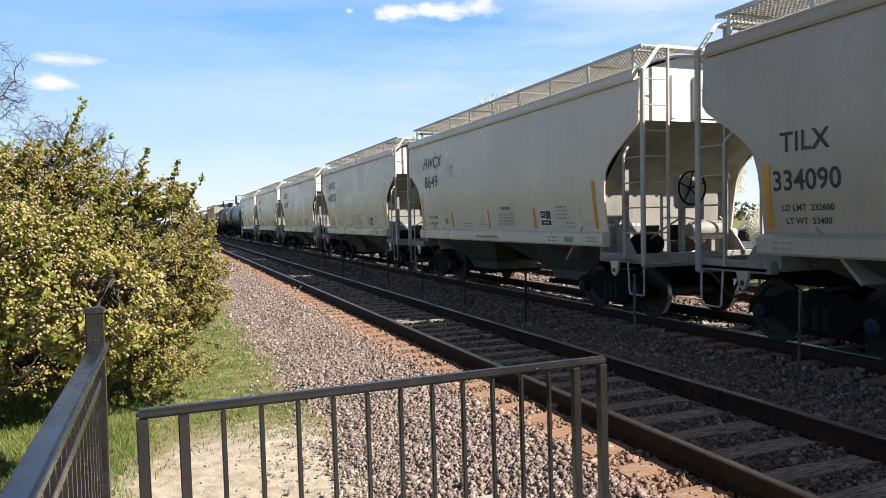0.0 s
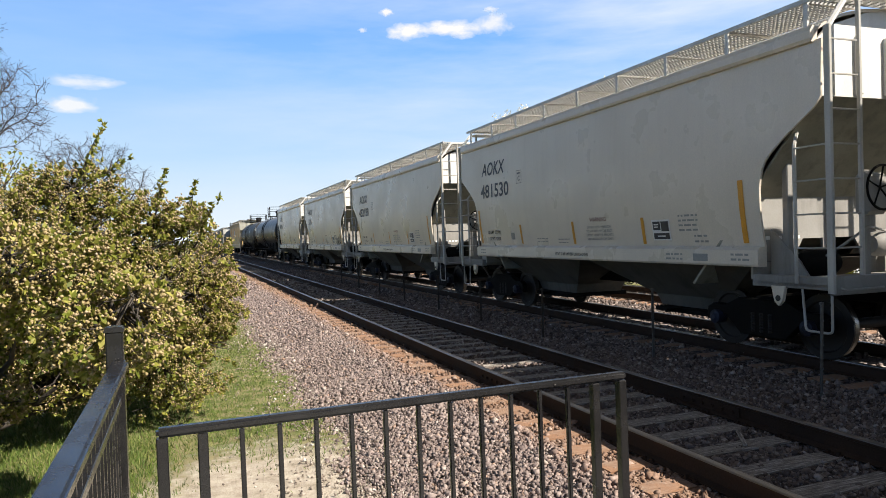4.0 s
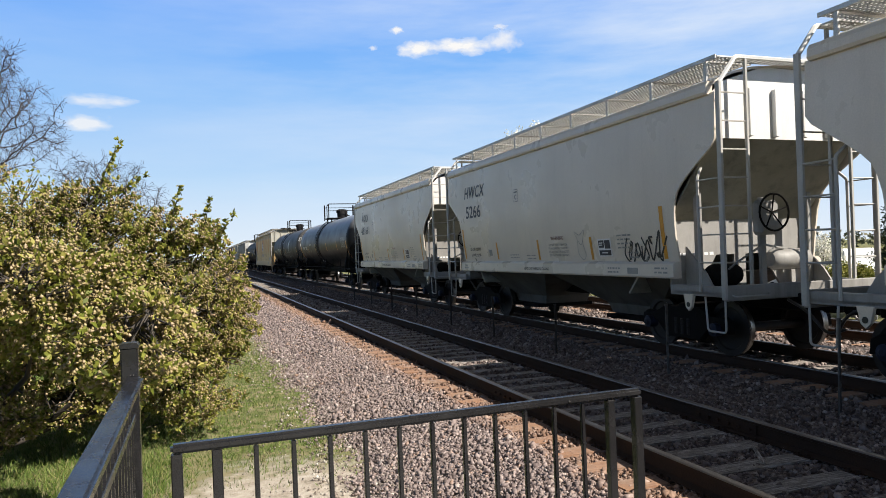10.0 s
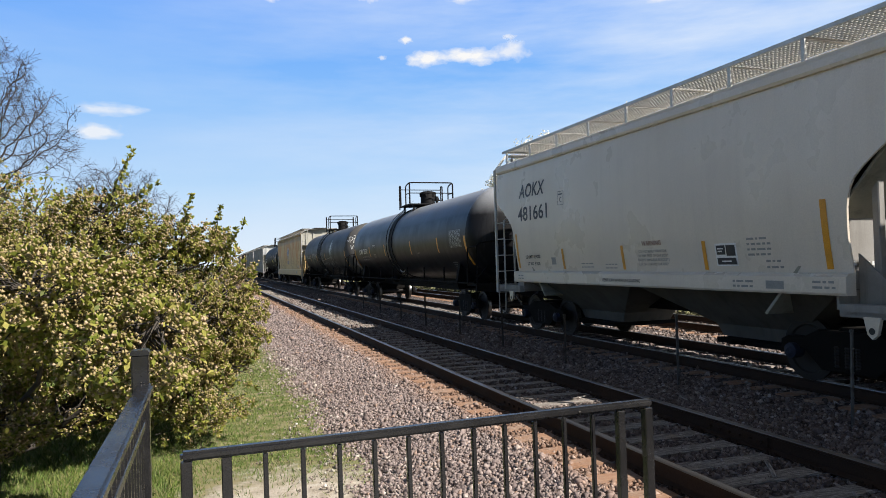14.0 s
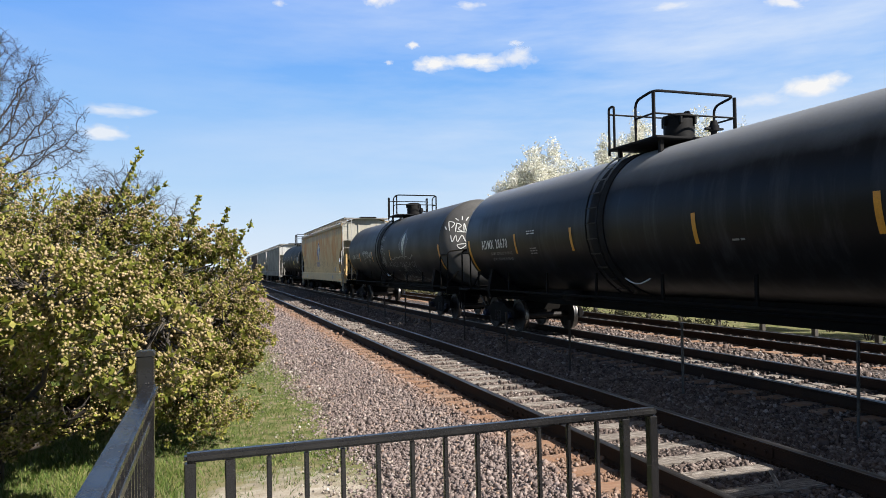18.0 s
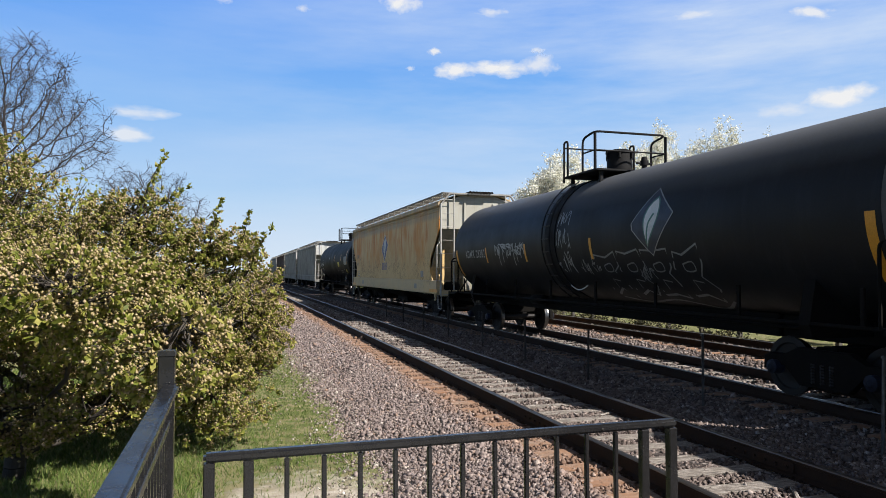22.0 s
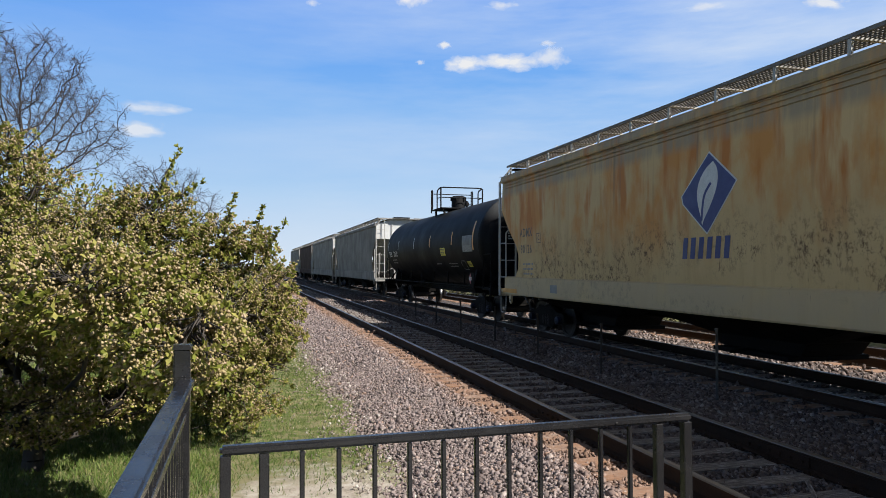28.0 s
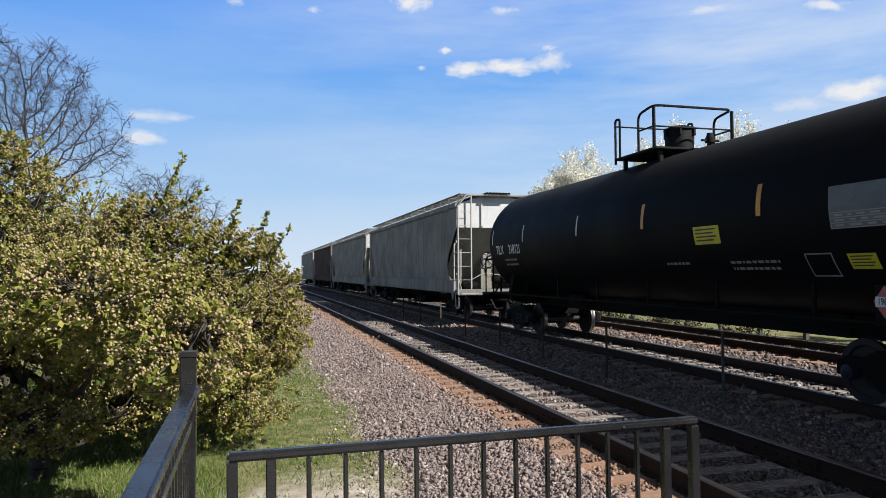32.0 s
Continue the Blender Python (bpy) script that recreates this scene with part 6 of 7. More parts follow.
tan, tan_x = hopper_car("rust-stained faded tan covered hopper car rolling past", M_TAN, M_STEEL_DARK, 9.9, 4.3, (1.0, 1.5), LONG_CUT, 3, 7.6, True, M_TAN, M_CREAM_END, 0.04)
train.append((tan, 124.79))
wall = lambda a, b: (-(tan_x(b) + 0.006), a - 0.19, b)
leaf_emblem(wall, 0.2, 3.02, 1.06, tan, False)
mark("name_bars", joined([bar(x, -0.18, x + 0.13, 0.18, 0.06) for x in (-0.66, -0.44, -0.22, 0.0, 0.22, 0.44)]), wall, (0.25, 2.12), M_NAVY, tan, "plain dark blue bars under the emblem")
mark("reporting_mark", letters("ADMX", 0.32, 0, 1.25, 0.8), wall, (8.0, 2.72), M_FADED, tan)
mark("car_number", letters("90126", 0.32, 0, 1.25, 0.8), wall, (8.0, 2.27), M_FADED, tan)
mark("plate_box", joined([bar(-0.13, -0.13, -0.115, 0.13), bar(0.115, -0.13, 0.13, 0.13), bar(-0.13, 0.115, 0.13, 0.13), bar(-0.13, -0.13, 0.13, -0.115), letters("C", 0.17)]), wall, (7.15, 2.55), M_INK, tan)
mark("fine_print", fine_print(r, 3, 0.7, 0.05, 0.13), wall, (7.9, 1.85), M_DIM, tan)
mark("patch", bar(-0.22, -0.12, 0.22, 0.12), wall, (-7.0, 1.75), M_DIM, tan)
sw = lambda a, b: (-1.566, a, b)
for y in (6.0, -6.3):
    mark("sill_tag", joined([bar(-0.2, -0.1, 0.2, 0.1)]), sw, (y, 1.25), M_DIM, tan)
mark("sill_stripe", bar(-0.55, -0.06, 0.55, 0.06), sw, (9.0, 1.12), M_ORANGE, tan)
mark("sill_stripe", bar(-0.55, -0.06, 0.55, 0.06), sw, (-9.0, 1.12), M_ORANGE, tan)
for z in (4.09, 4.17, 4.25):
    part("seam_band", box(bmesh.new(), (-1.548, -9.5, z), (-1.5, 9.5, z + 0.014), 0.003), M_TAN, tan)

M_HAZARD = paint("faded_red_placard", (0.42, 0.1, 0.1))
M_PANEL = paint("grey_printed_panel", (0.12, 0.12, 0.12))
# newer, fatter tank car
TANK_R, TANK_Z = 1.57, 2.67
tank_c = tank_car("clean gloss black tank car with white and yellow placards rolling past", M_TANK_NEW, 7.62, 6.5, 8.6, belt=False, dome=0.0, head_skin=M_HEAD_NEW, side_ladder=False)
train.append((tank_c, 144.27))
mark("reporting_mark", letters("TILX", 0.36, 0, 1.0, 0.85), tank_wall, (6.78, 2.43), M_CHALK, tank_c)
mark("car_number", letters("318121", 0.36, 0, 1.0, 0.85), tank_wall, (5.58, 2.43), M_CHALK, tank_c)
mark("fine_print", fine_print(r, 2, 1.0, 0.05, 0.14), tank_wall, (6.0, 2.12), M_DIM, tank_c)
tank_strips(tank_c, (7.4, 4.9, 1.55), 2.62, 3.08, M_PALE, 0.06)
tank_strips(tank_c, (-1.3, -4.53), 2.6, 3.08, M_ORANGE)
tank_strips(tank_c, (-7.05,), 2.37, 3.34, M_ORANGE, 0.13)
for y, z, w, h in ((-3.25, 2.38, 0.68, 0.3), (-6.2, 1.9, 0.44, 0.2)):
    p = mark("yellow_notice", bar(-w / 2, -h / 2, w / 2, h / 2), tank_wall, (y, z), M_YELLOW, tank_c, "yellow notice with black print")
    up = lambda a, b: tuple(Vector(tank_wall(a, b)) + Vector((-0.004, 0, 0)))
    mark("notice_print", joined([bar(-w * 0.42, h * (0.28 - 0.2 * k), w * (0.38 - 0.1 * (k % 2)), h * (0.36 - 0.2 * k), cuts=1) for k in range(4)]), up, (y, z), M_INK, p)
p = mark("data_panel", bar(-0.55, -0.28, 0.55, 0.28), tank_wall, (-6.4, 2.6), M_PANEL, tank_c, "dark grey printed data panel")
table_panel(tank_c, -6.4, 2.43, 1.06, 0.2, 3, M_DIM, r)
mark("fine_print", fine_print(r, 2, 1.1, 0.04, 0.1), tank_wall, (-4.2, 1.9), M_DIM, tank_c)
mark("fine_print", fine_print(r, 1, 0.7, 0.04, 0.1), tank_wall, (-2.2, 1.9), M_DIM, tank_c)
tank_end = 7.62
mark("reporting_mark", letters("TILX 318121", 0.14, 0, 1.05), head_wall, (-1.13, 3.0), M_CHALK, tank_c)
mark("fine_print", fine_print(r, 3, 0.75, 0.045, 0.085), head_wall, (-1.13, 2.86), M_DIM, tank_c)
mark("notice_frame", joined([bar(-0.24, -0.16, -0.22, 0.16), bar(0.22, -0.16, 0.24, 0.16), bar(-0.24, 0.14, 0.24, 0.16, cuts=1), bar(-0.24, -0.16, 0.24, -0.14, cuts=1)]), tank_wall, (-5.5, 1.86), M_DIM, tank_c)
pl = mark("hazard_placard", ([(0, -0.2), (0.16, 0), (0, 0.2), (-0.16, 0)], [(0, 1, 2, 3)]), lambda a, b: (-1.5, a, b), (-6.6, 1.4), M_HAZARD, tank_c, "red diamond hazard placard with a white number band")
mark("number_band", bar(-0.13, -0.062, 0.13, 0.062), lambda a, b: (-1.504, a, b), (-6.6, 1.4), M_CHALK, pl, "white number band")
mark("placard_number", letters("1987", 0.12, 0, 1.0, 0.8), lambda a, b: (-1.508, a, b), (-6.6, 1.4), M_INK, pl)
for s in (-1.3,):
    part("placard_holder", box(bmesh.new(), (-1.49, -6.95, 1.1), (-1.46, -6.45, 1.6), 0.004), M_STEEL_DARK, tank_c)

# weathered hoppers at the tail
old, old_x = hopper_car("weathered pale grey covered hopper car rolling past", M_OLDGREY, M_STEEL_DARK, 9.8, 4.2, (1.0, 1.5), LONG_CUT, 3, 7.6, True, None, M_PALE_END, 0.06)
train.append((old, 165.4))
second = copy_thing(old, pose(0, 0, 0))
train.append((second, 186.6))
brown, _ = hopper_car("dull brown covered hopper car rolling past", M_BROWN, M_STEEL_DARK, 9.2, 4.2, (1.0, 1.5), LONG_CUT, 3, 7.1, True, swell=0.06)
train.append((brown, 206.8))
train.append((copy_thing(old, pose(0, 0, 0)), 227.2))

# ---- plants ----
def segments_mesh(name, segs, material, sides=5):
    """Tapered branches, one short prism a segment: rows of start, end and both radii."""
    s = np.array(segs)
    a, b, ra, rb = s[:, 0:3], s[:, 3:6], s[:, 6], s[:, 7]
    d = b - a
    d /= np.linalg.norm(d, axis=1, keepdims=True) + 1e-9
    ref = np.where(np.abs(d[:, 2:3]) > 0.9, np.array([[1.0, 0, 0]]), np.array([[0, 0, 1.0]]))
    u = np.cross(d, ref)
    u /= np.linalg.norm(u, axis=1, keepdims=True)
    w = np.cross(d, u)
    k = np.arange(sides) * 2 * np.pi / sides
    ring = u[:, None, :] * np.cos(k)[None, :, None] + w[:, None, :] * np.sin(k)[None, :, None]
    v = np.concatenate([a[:, None] + ring * ra[:, None, None], b[:, None] + ring * rb[:, None, None]], 1)
    i = np.arange(sides)
    f = np.stack([i, (i + 1) % sides, (i + 1) % sides + sides, i + sides], -1)
    me = raw_mesh(name, v.reshape(-1, 3), (f[None] + (2 * sides) * np.arange(len(s))[:, None, None]).reshape(-1, 4), material)
    me.polygons.foreach_set("use_smooth", np.ones(len(me.polygons), dtype=bool))
    return me


def grow(r, start, heading, length, radius, depth, segs, tips, spread=0.75, lift=0.12, droop=0.0, forks=(2, 3), shrink=0.74, wild=0.2):
    """A limb that bends as it grows and forks at its end and along it."""
    p, d = Vector(start), Vector(heading).normalized()
    steps = 4 if depth > 1 else 3
    for i in range(steps):
        d = (d + Vector((r.uniform(-1, 1), r.uniform(-1, 1), r.uniform(-1, 1))) * wild + Vector((0, 0, lift - droop))).normalized()
        q = p + d * length / steps
        ra, rb = radius * (1 - 0.4 * i / steps), radius * (1 - 0.4 * (i + 1) / steps)
        segs.append((*p, *q, ra, rb))
        p = q
        if depth > 0 and i >= 1 and r.random() < 0.55:
            side = (d + Vector((r.uniform(-1, 1), r.uniform(-1, 1), r.uniform(-0.5, 0.8))) * spread).normalized()
            grow(r, p, side, length * shrink * r.uniform(0.6, 0.95), rb * 0.6, depth - 1, segs, tips, spread, lift, droop, forks, shrink, wild)
        if depth <= 1:
            tips.append((*p, *d))
    if depth > 0:
        for _ in range(r.randint(*forks)):
            side = (d + Vector((r.uniform(-1, 1), r.uniform(-1, 1), r.uniform(-0.5, 0.7))) * spread).normalized()
            grow(r, p, side, length * shrink * r.uniform(0.75, 1.1), radius * 0.58, depth - 1, segs, tips, spread, lift, droop, forks, shrink, wild)


def leaf_cloud(centres, count, radius, size, rng, flat=0.5, long=1.5):
    """Small pointed leaves scattered round the centres: four corners each."""
    c = centres[rng.integers(0, len(centres), count)]
    p = c + rng.normal(0, 1, (count, 3)) * radius
    a = rng.normal(size=(count, 3))
    a /= np.linalg.norm(a, axis=1, keepdims=True)
    b = rng.normal(size=(count, 3))
    b -= a * (a * b).sum(1, keepdims=True)
    b /= np.linalg.norm(b, axis=1, keepdims=True)
    s = size * rng.uniform(0.6, 1.3, (count, 1))
    n = np.cross(a, b)
    return np.stack([p - a * s * long, p + b * s + n * s * 0.3, p + a * s * long, p - b * s + n * s * 0.3], 1)


def quads(name, v, material):
    return raw_mesh(name, v.reshape(-1, 3), np.arange(4 * len(v)).reshape(-1, 4), material)


def rosettes(p, axis, per, length, width, rng, splay=0.9):
    """Whorls of pointed leaves that stand out from each shoot tip."""
    p, axis = np.repeat(p, per, 0), np.repeat(axis, per, 0)
    n = len(p)
    d = axis * 0.75 + rng.normal(size=(n, 3)) * splay * 0.6
    d /= np.linalg.norm(d, axis=1, keepdims=True)
    b = np.cross(d, rng.normal(size=(n, 3)))
    b /= np.linalg.norm(b, axis=1, keepdims=True) + 1e-9
    k = np.cross(d, b)
    ln = length * rng.uniform(0.55, 1.25, (n, 1))
    mid = p + d * ln * 0.55 + k * ln * 0.1
    w = b * width * rng.uniform(0.7, 1.2, (n, 1))
    return np.stack([p, mid + w, p + d * ln, mid - w], 1)


def beads(name, p, size, rng, material):
    """Small eight-sided buds and petals gathered in clusters."""
    n = len(p)
    o = np.array([(1, 0, 0), (-1, 0, 0), (0, 1, 0), (0, -1, 0), (0, 0, 1), (0, 0, -1)], dtype=float)
    v = p[:, None] + o[None] * size * rng.uniform(0.6, 1.35, (n, 6, 1))
    f = np.array([(0, 2, 4), (2, 1, 4), (1, 3, 4), (3, 0, 4), (2, 0, 5), (1, 2, 5), (3, 1, 5), (0, 3, 5)])
    return raw_mesh(name, v.reshape(-1, 3), (f[None] + 6 * np.arange(n)[:, None, None]).reshape(-1, 3), material)


# crab apple beside the track, covered in opening buds
BUSH = np.random.default_rng(21)
rb = random.Random(21)
crab = thing("crab_apple_tree", "spreading crab apple in cream bud with low dark limbs", "tree", at=(-2.4, 9.3, -0.64))


def limb(segs, pts, r0, r1, wild=0.04):
    """A crooked limb through the points."""
    pts = [Vector(q) for q in pts]
    path = [pts[0]]
    for a, b in zip(pts, pts[1:]):
        for k in (1, 2, 3):
            j = wild if k < 3 else 0
            path.append(a.lerp(b, k / 3) + Vector((rb.uniform(-j, j), rb.uniform(-j, j), rb.uniform(-j, j))))
    n = len(path) - 1
    for k in range(n):
        segs.append((*path[k], *path[k + 1], r0 + (r1 - r0) * k / n, r0 + (r1 - r0) * (k + 1) / n))


segs = []
limb(segs, [(0, 0, -0.1), (0.02, 0.0, 0.3)], 0.14, 0.11, 0.01)
limb(segs, [(0.02, 0, 0.26), (-0.2, 0.02, 0.85), (-0.3, 0.1, 1.35)], 0.085, 0.06)
limb(segs, [(0.02, 0, 0.26), (0.62, 0.1, 0.62), (1.15, 0.3, 1.1)], 0.085, 0.055)
limb(segs, [(-0.2, 0.02, 0.85), (0.4, -0.1, 1.2), (0.85, 0.2, 1.45)], 0.06, 0.045)
limb(segs, [(0.0, 0, 0.3), (-0.7, 0.3, 0.75), (-1.6, 0.3, 1.2)], 0.07, 0.05)
for end, r0 in (((1.1, -0.9, 0.95), 0.05), ((0.55, -1.4, 1.05), 0.045), ((-0.4, -1.3, 1.0), 0.05), ((-1.2, -1.0, 1.1), 0.05), ((1.6, -0.2, 0.9), 0.045), ((0.9, -1.7, 1.6), 0.045)):
    end = Vector(end)
    limb(segs, [(0.0, 0, 0.34), end * 0.45 + Vector((0, 0, 0.14)), end], r0, r0 * 0.45, 0.07)
    for k in range(7):
        p = end * rb.uniform(0.4, 0.95) + Vector((0, 0, 0.08))
        limb(segs, [p, p + Vector((rb.uniform(-0.4, 0.4), rb.uniform(-0.4, 0.3), rb.uniform(-0.18, 0.3)))], 0.014, 0.005, 0.05)
NODES = [Vector(q) for q in ((-0.3, 0.1, 1.35), (1.15, 0.3, 1.1), (0.85, 0.2, 1.45), (-1.6, 0.3, 1.2))]
# crown: centre, radii, number of boughs
LOBES = [((-2.2, 0.2, 2.3), (1.4, 1.4, 1.1), 10), ((-0.5, 0.5, 2.6), (1.35, 1.3, 1.15), 13), ((0.85, 0.6, 2.3), (1.15, 1.2, 1.0), 12), ((2.15, 0.7, 1.95), (0.88, 1.0, 0.95), 12), ((-0.6, 0.2, 3.6), (0.7, 0.6, 0.5), 4), ((-1.5, -0.9, 1.1), (1.0, 0.5, 0.45), 4), ((2.05, 0.7, 0.95), (0.88, 0.9, 0.75), 11),
         ((0.95, 0.2, 1.2), (0.7, 0.9, 0.65), 7), ((-3.5, 0.1, 2.3), (1.2, 1.3, 1.2), 8), ((0.1, -0.7, 1.85), (1.1, 0.7, 0.65), 7), ((-1.4, -0.8, 1.95), (1.1, 0.7, 0.65), 7), ((2.7, 0.9, 1.6), (0.5, 0.6, 0.55), 5), ((-2.6, 0.4, 3.3), (0.8, 0.8, 0.55), 4), ((-0.9, -0.4, 1.2), (0.7, 0.5, 0.45), 3), ((0.35, -0.5, 0.95), (0.45, 0.4, 0.35), 2), ((-3.6, 0.4, 3.35), (0.9, 0.8, 0.55), 4), ((2.1, 0.5, 2.8), (0.6, 0.4, 0.3), 2.5), ((1.25, 0.4, 3.1), (0.5, 0.4, 0.35), 2.5), ((1.6, -0.2, 1.6), (0.8, 0.5, 0.8), 6),
         ((0.35, -1.6, 0.95), (0.6, 0.45, 0.26), 3), ((0.9, -1.9, 2.0), (0.75, 0.6, 0.42), 5), ((1.75, -3.0, 1.9), (0.55, 0.6, 0.4), 5), ((1.95, -3.8, 1.85), (0.45, 0.5, 0.36), 4), ((1.3, -3.3, 2.25), (0.65, 0.6, 0.38), 5), ((0.3, -2.5, 2.25), (0.75, 0.6, 0.4), 4), ((-0.5, -1.5, 1.15), (0.7, 0.5, 0.3), 4), ((-1.4, -1.5, 1.3), (0.7, 0.5, 0.5), 5), ((-1.0, -1.4, 2.2), (0.9, 0.5, 0.5), 5), ((0.4, -1.2, 2.3), (0.8, 0.5, 0.45), 5)]
where, heading = [], []
total = sum(q[2] for q in LOBES)
for centre, rad, share in LOBES:
    top = Vector(centre)
    root = min(NODES, key=lambda q: (q - top).length)
    limb(segs, [root, root.lerp(top, 0.55) + Vector((0, 0, 0.08)), top], 0.045, 0.026)
    n = int(15000 * share / total)
    d = BUSH.normal(size=(n, 3))
    d /= np.linalg.norm(d, axis=1, keepdims=True)
    k = BUSH.uniform(0.2, 1.0, (n, 1)) ** 0.5 * (1 + 0.14 * np.sin(d[:, :1] * 7 + top.x) * np.cos(d[:, 1:2] * 6 + top.z))
    p = np.array(top) + d * k * np.array(rad) * 1.08
    where.append(p)
    heading.append(d * 0.7 + np.array((0, 0, 0.35)))
    boughs = []
    for _ in range(int(share)):
        q = Vector(p[BUSH.integers(0, n)])
        limb(segs, [top.lerp(q, 0.05), q.lerp(top, 0.15)], 0.02, 0.01, 0.06)
        boughs.append((top.copy(), q))
    for i in range(0, n, 9):
        q = Vector(p[i])
        u, w = min(boughs, key=lambda e: (e[0].lerp(e[1], 0.6) - q).length)
        limb(segs, [u.lerp(w, rb.uniform(0.3, 0.85)), q], 0.008, 0.004, 0.03)
where, heading = np.concatenate(where), np.concatenate(heading)
# long shoots that stand out of the crown
shoots = [((1.3, 0.2, 3.25), (1.5, 0.22, 3.8)), ((1.2, 0.2, 3.1), (1.68, 0.25, 3.42)), ((2.05, 0.5, 2.6), (2.2, 0.22, 3.2)), ((2.4, 0.5, 2.5), (2.56, 0.22, 3.05)), ((2.5, 0.6, 2.3), (2.78, 0.25, 2.86)),
          ((-1.6, 0.3, 3.1), (-1.4, 0.3, 3.7)), ((-2.4, 0.4, 3.6), (-2.3, 0.4, 4.2)), ((-3.0, 0.2, 3.3), (-3.1, 0.2, 4.1)), ((-3.6, 0.3, 3.6), (-3.5, 0.3, 4.4))]
tip_at, tip_dir = [], []
for a, b in shoots:
    a, b = Vector(a), Vector(b)
    limb(segs, [a, b], 0.012, 0.005, 0.02)
    limb(segs, [Vector((0.3, 0.2, 1.8)).lerp(a, 0.75), a], 0.015, 0.011, 0.03)
    for k in range(14):
        tip_at.append(a.lerp(b, 0.05 + 0.95 * k / 10) + Vector((rb.uniform(-0.04, 0.04), rb.uniform(-0.04, 0.04), 0)))
        tip_dir.append((b - a).normalized() * 0.5 + Vector((rb.uniform(-1, 1), rb.uniform(-1, 1), 0.2)) * 0.6)
part("trunk", segments_mesh("trunk", segs, M_BARK, 6), None, crab, "dark forked trunk and limbs")
tip_at, tip_dir = np.array(tip_at), np.array(tip_dir)
# open under the limbs, with ragged gaps in the crown
ok = (where[:, 2] > 1.25 - 0.35 * np.sin(where[:, 0] * 4)) | ((where[:, 0] > 0.55) & (where[:, 2] > 0.2)) | (where[:, 1] < -1.1) | (BUSH.uniform(size=len(where)) < 0.15)
ok &= np.sin(where[:, 0] * 5.1 + 2 * np.sin(where[:, 2] * 3.3)) * np.cos(where[:, 2] * 4.7 + where[:, 1] * 3.1) < 0.5
where, heading = where[ok], heading[ok]
part("leaves", quads("leaves", np.concatenate([rosettes(where, heading, 8, 0.074, 0.019, BUSH), rosettes(tip_at, tip_dir, 10, 0.07, 0.019, BUSH)]), M_LEAF), None, crab, "small yellow-green spring leaves")
full = where[BUSH.uniform(size=len(where)) < 0.86 - 0.3 * np.sin(where[:, 0] * 2.3) * np.cos(where[:, 2] * 2.9 + where[:, 0])]
part("blossom", beads("blossom", np.repeat(full, 11, 0) + BUSH.normal(0, 0.031, (11 * len(full), 3)) + np.array((0, 0, 0.015)), 0.0145, BUSH, M_BUD), None, crab, "cream and pinkish opening buds")

# a second shrub close behind it
shrub = thing("leafing_shrub", "tall leafing shrub behind the crab apple", "shrub", at=(-3.75, 13.6, -0.62))
tips = []
for k in range(9):
    a, segs = 2 * math.pi * k / 9, []
    grow(rb, (0.15 * math.cos(a), 0.15 * math.sin(a), 0), (math.cos(a) * 0.5, math.sin(a) * 0.5, 1), 1.6, 0.045, 3, segs, tips, 0.7, 0.1)
    part("stem", segments_mesh("stem", segs, M_BARK, 5), None, shrub)
tp = np.array([t[:3] for t in tips])
part("leaves", quads("leaves", leaf_cloud(tp, 17000, 0.12, 0.022, BUSH), M_LEAF), None, shrub, "sparse fresh green leaves")

# bare trees
def branch(r, p, d, length, radius, depth, segs, full=0.85):
    """A wandering bough with side twigs all along it and a fork at its end."""
    steps = 5 if depth > 2 else 4
    for i in range(steps):
        d = (d + Vector((r.gauss(0, 1), r.gauss(0, 1), r.gauss(0.08, 0.8))) * 0.21).normalized()
        q = p + d * length / steps
        ra, rb = radius * (1 - 0.5 * i / steps), radius * (1 - 0.5 * (i + 1) / steps)
        segs.append((*p, *q, ra, rb))
        p = q
        if depth > 0 and i > 0 and r.random() < full:
            side = d.cross(Vector((r.gauss(0, 1), r.gauss(0, 1), r.gauss(0, 1)))).normalized()
            w = radians(r.uniform(32, 68))
            branch(r, p, d * math.cos(w) + side * math.sin(w), length * r.uniform(0.42, 0.68), rb * 0.58, depth - 1, segs, full)
    if depth > 0:
        side = d.cross(Vector((r.gauss(0, 1), r.gauss(0, 1), r.gauss(0, 1)))).normalized()
        for k in (-1, 1):
            w = radians(r.uniform(14, 34)) * k
            branch(r, p, d * math.cos(w) + side * math.sin(w), length * r.uniform(0.6, 0.8), rb * 0.8, depth - 1, segs, full)


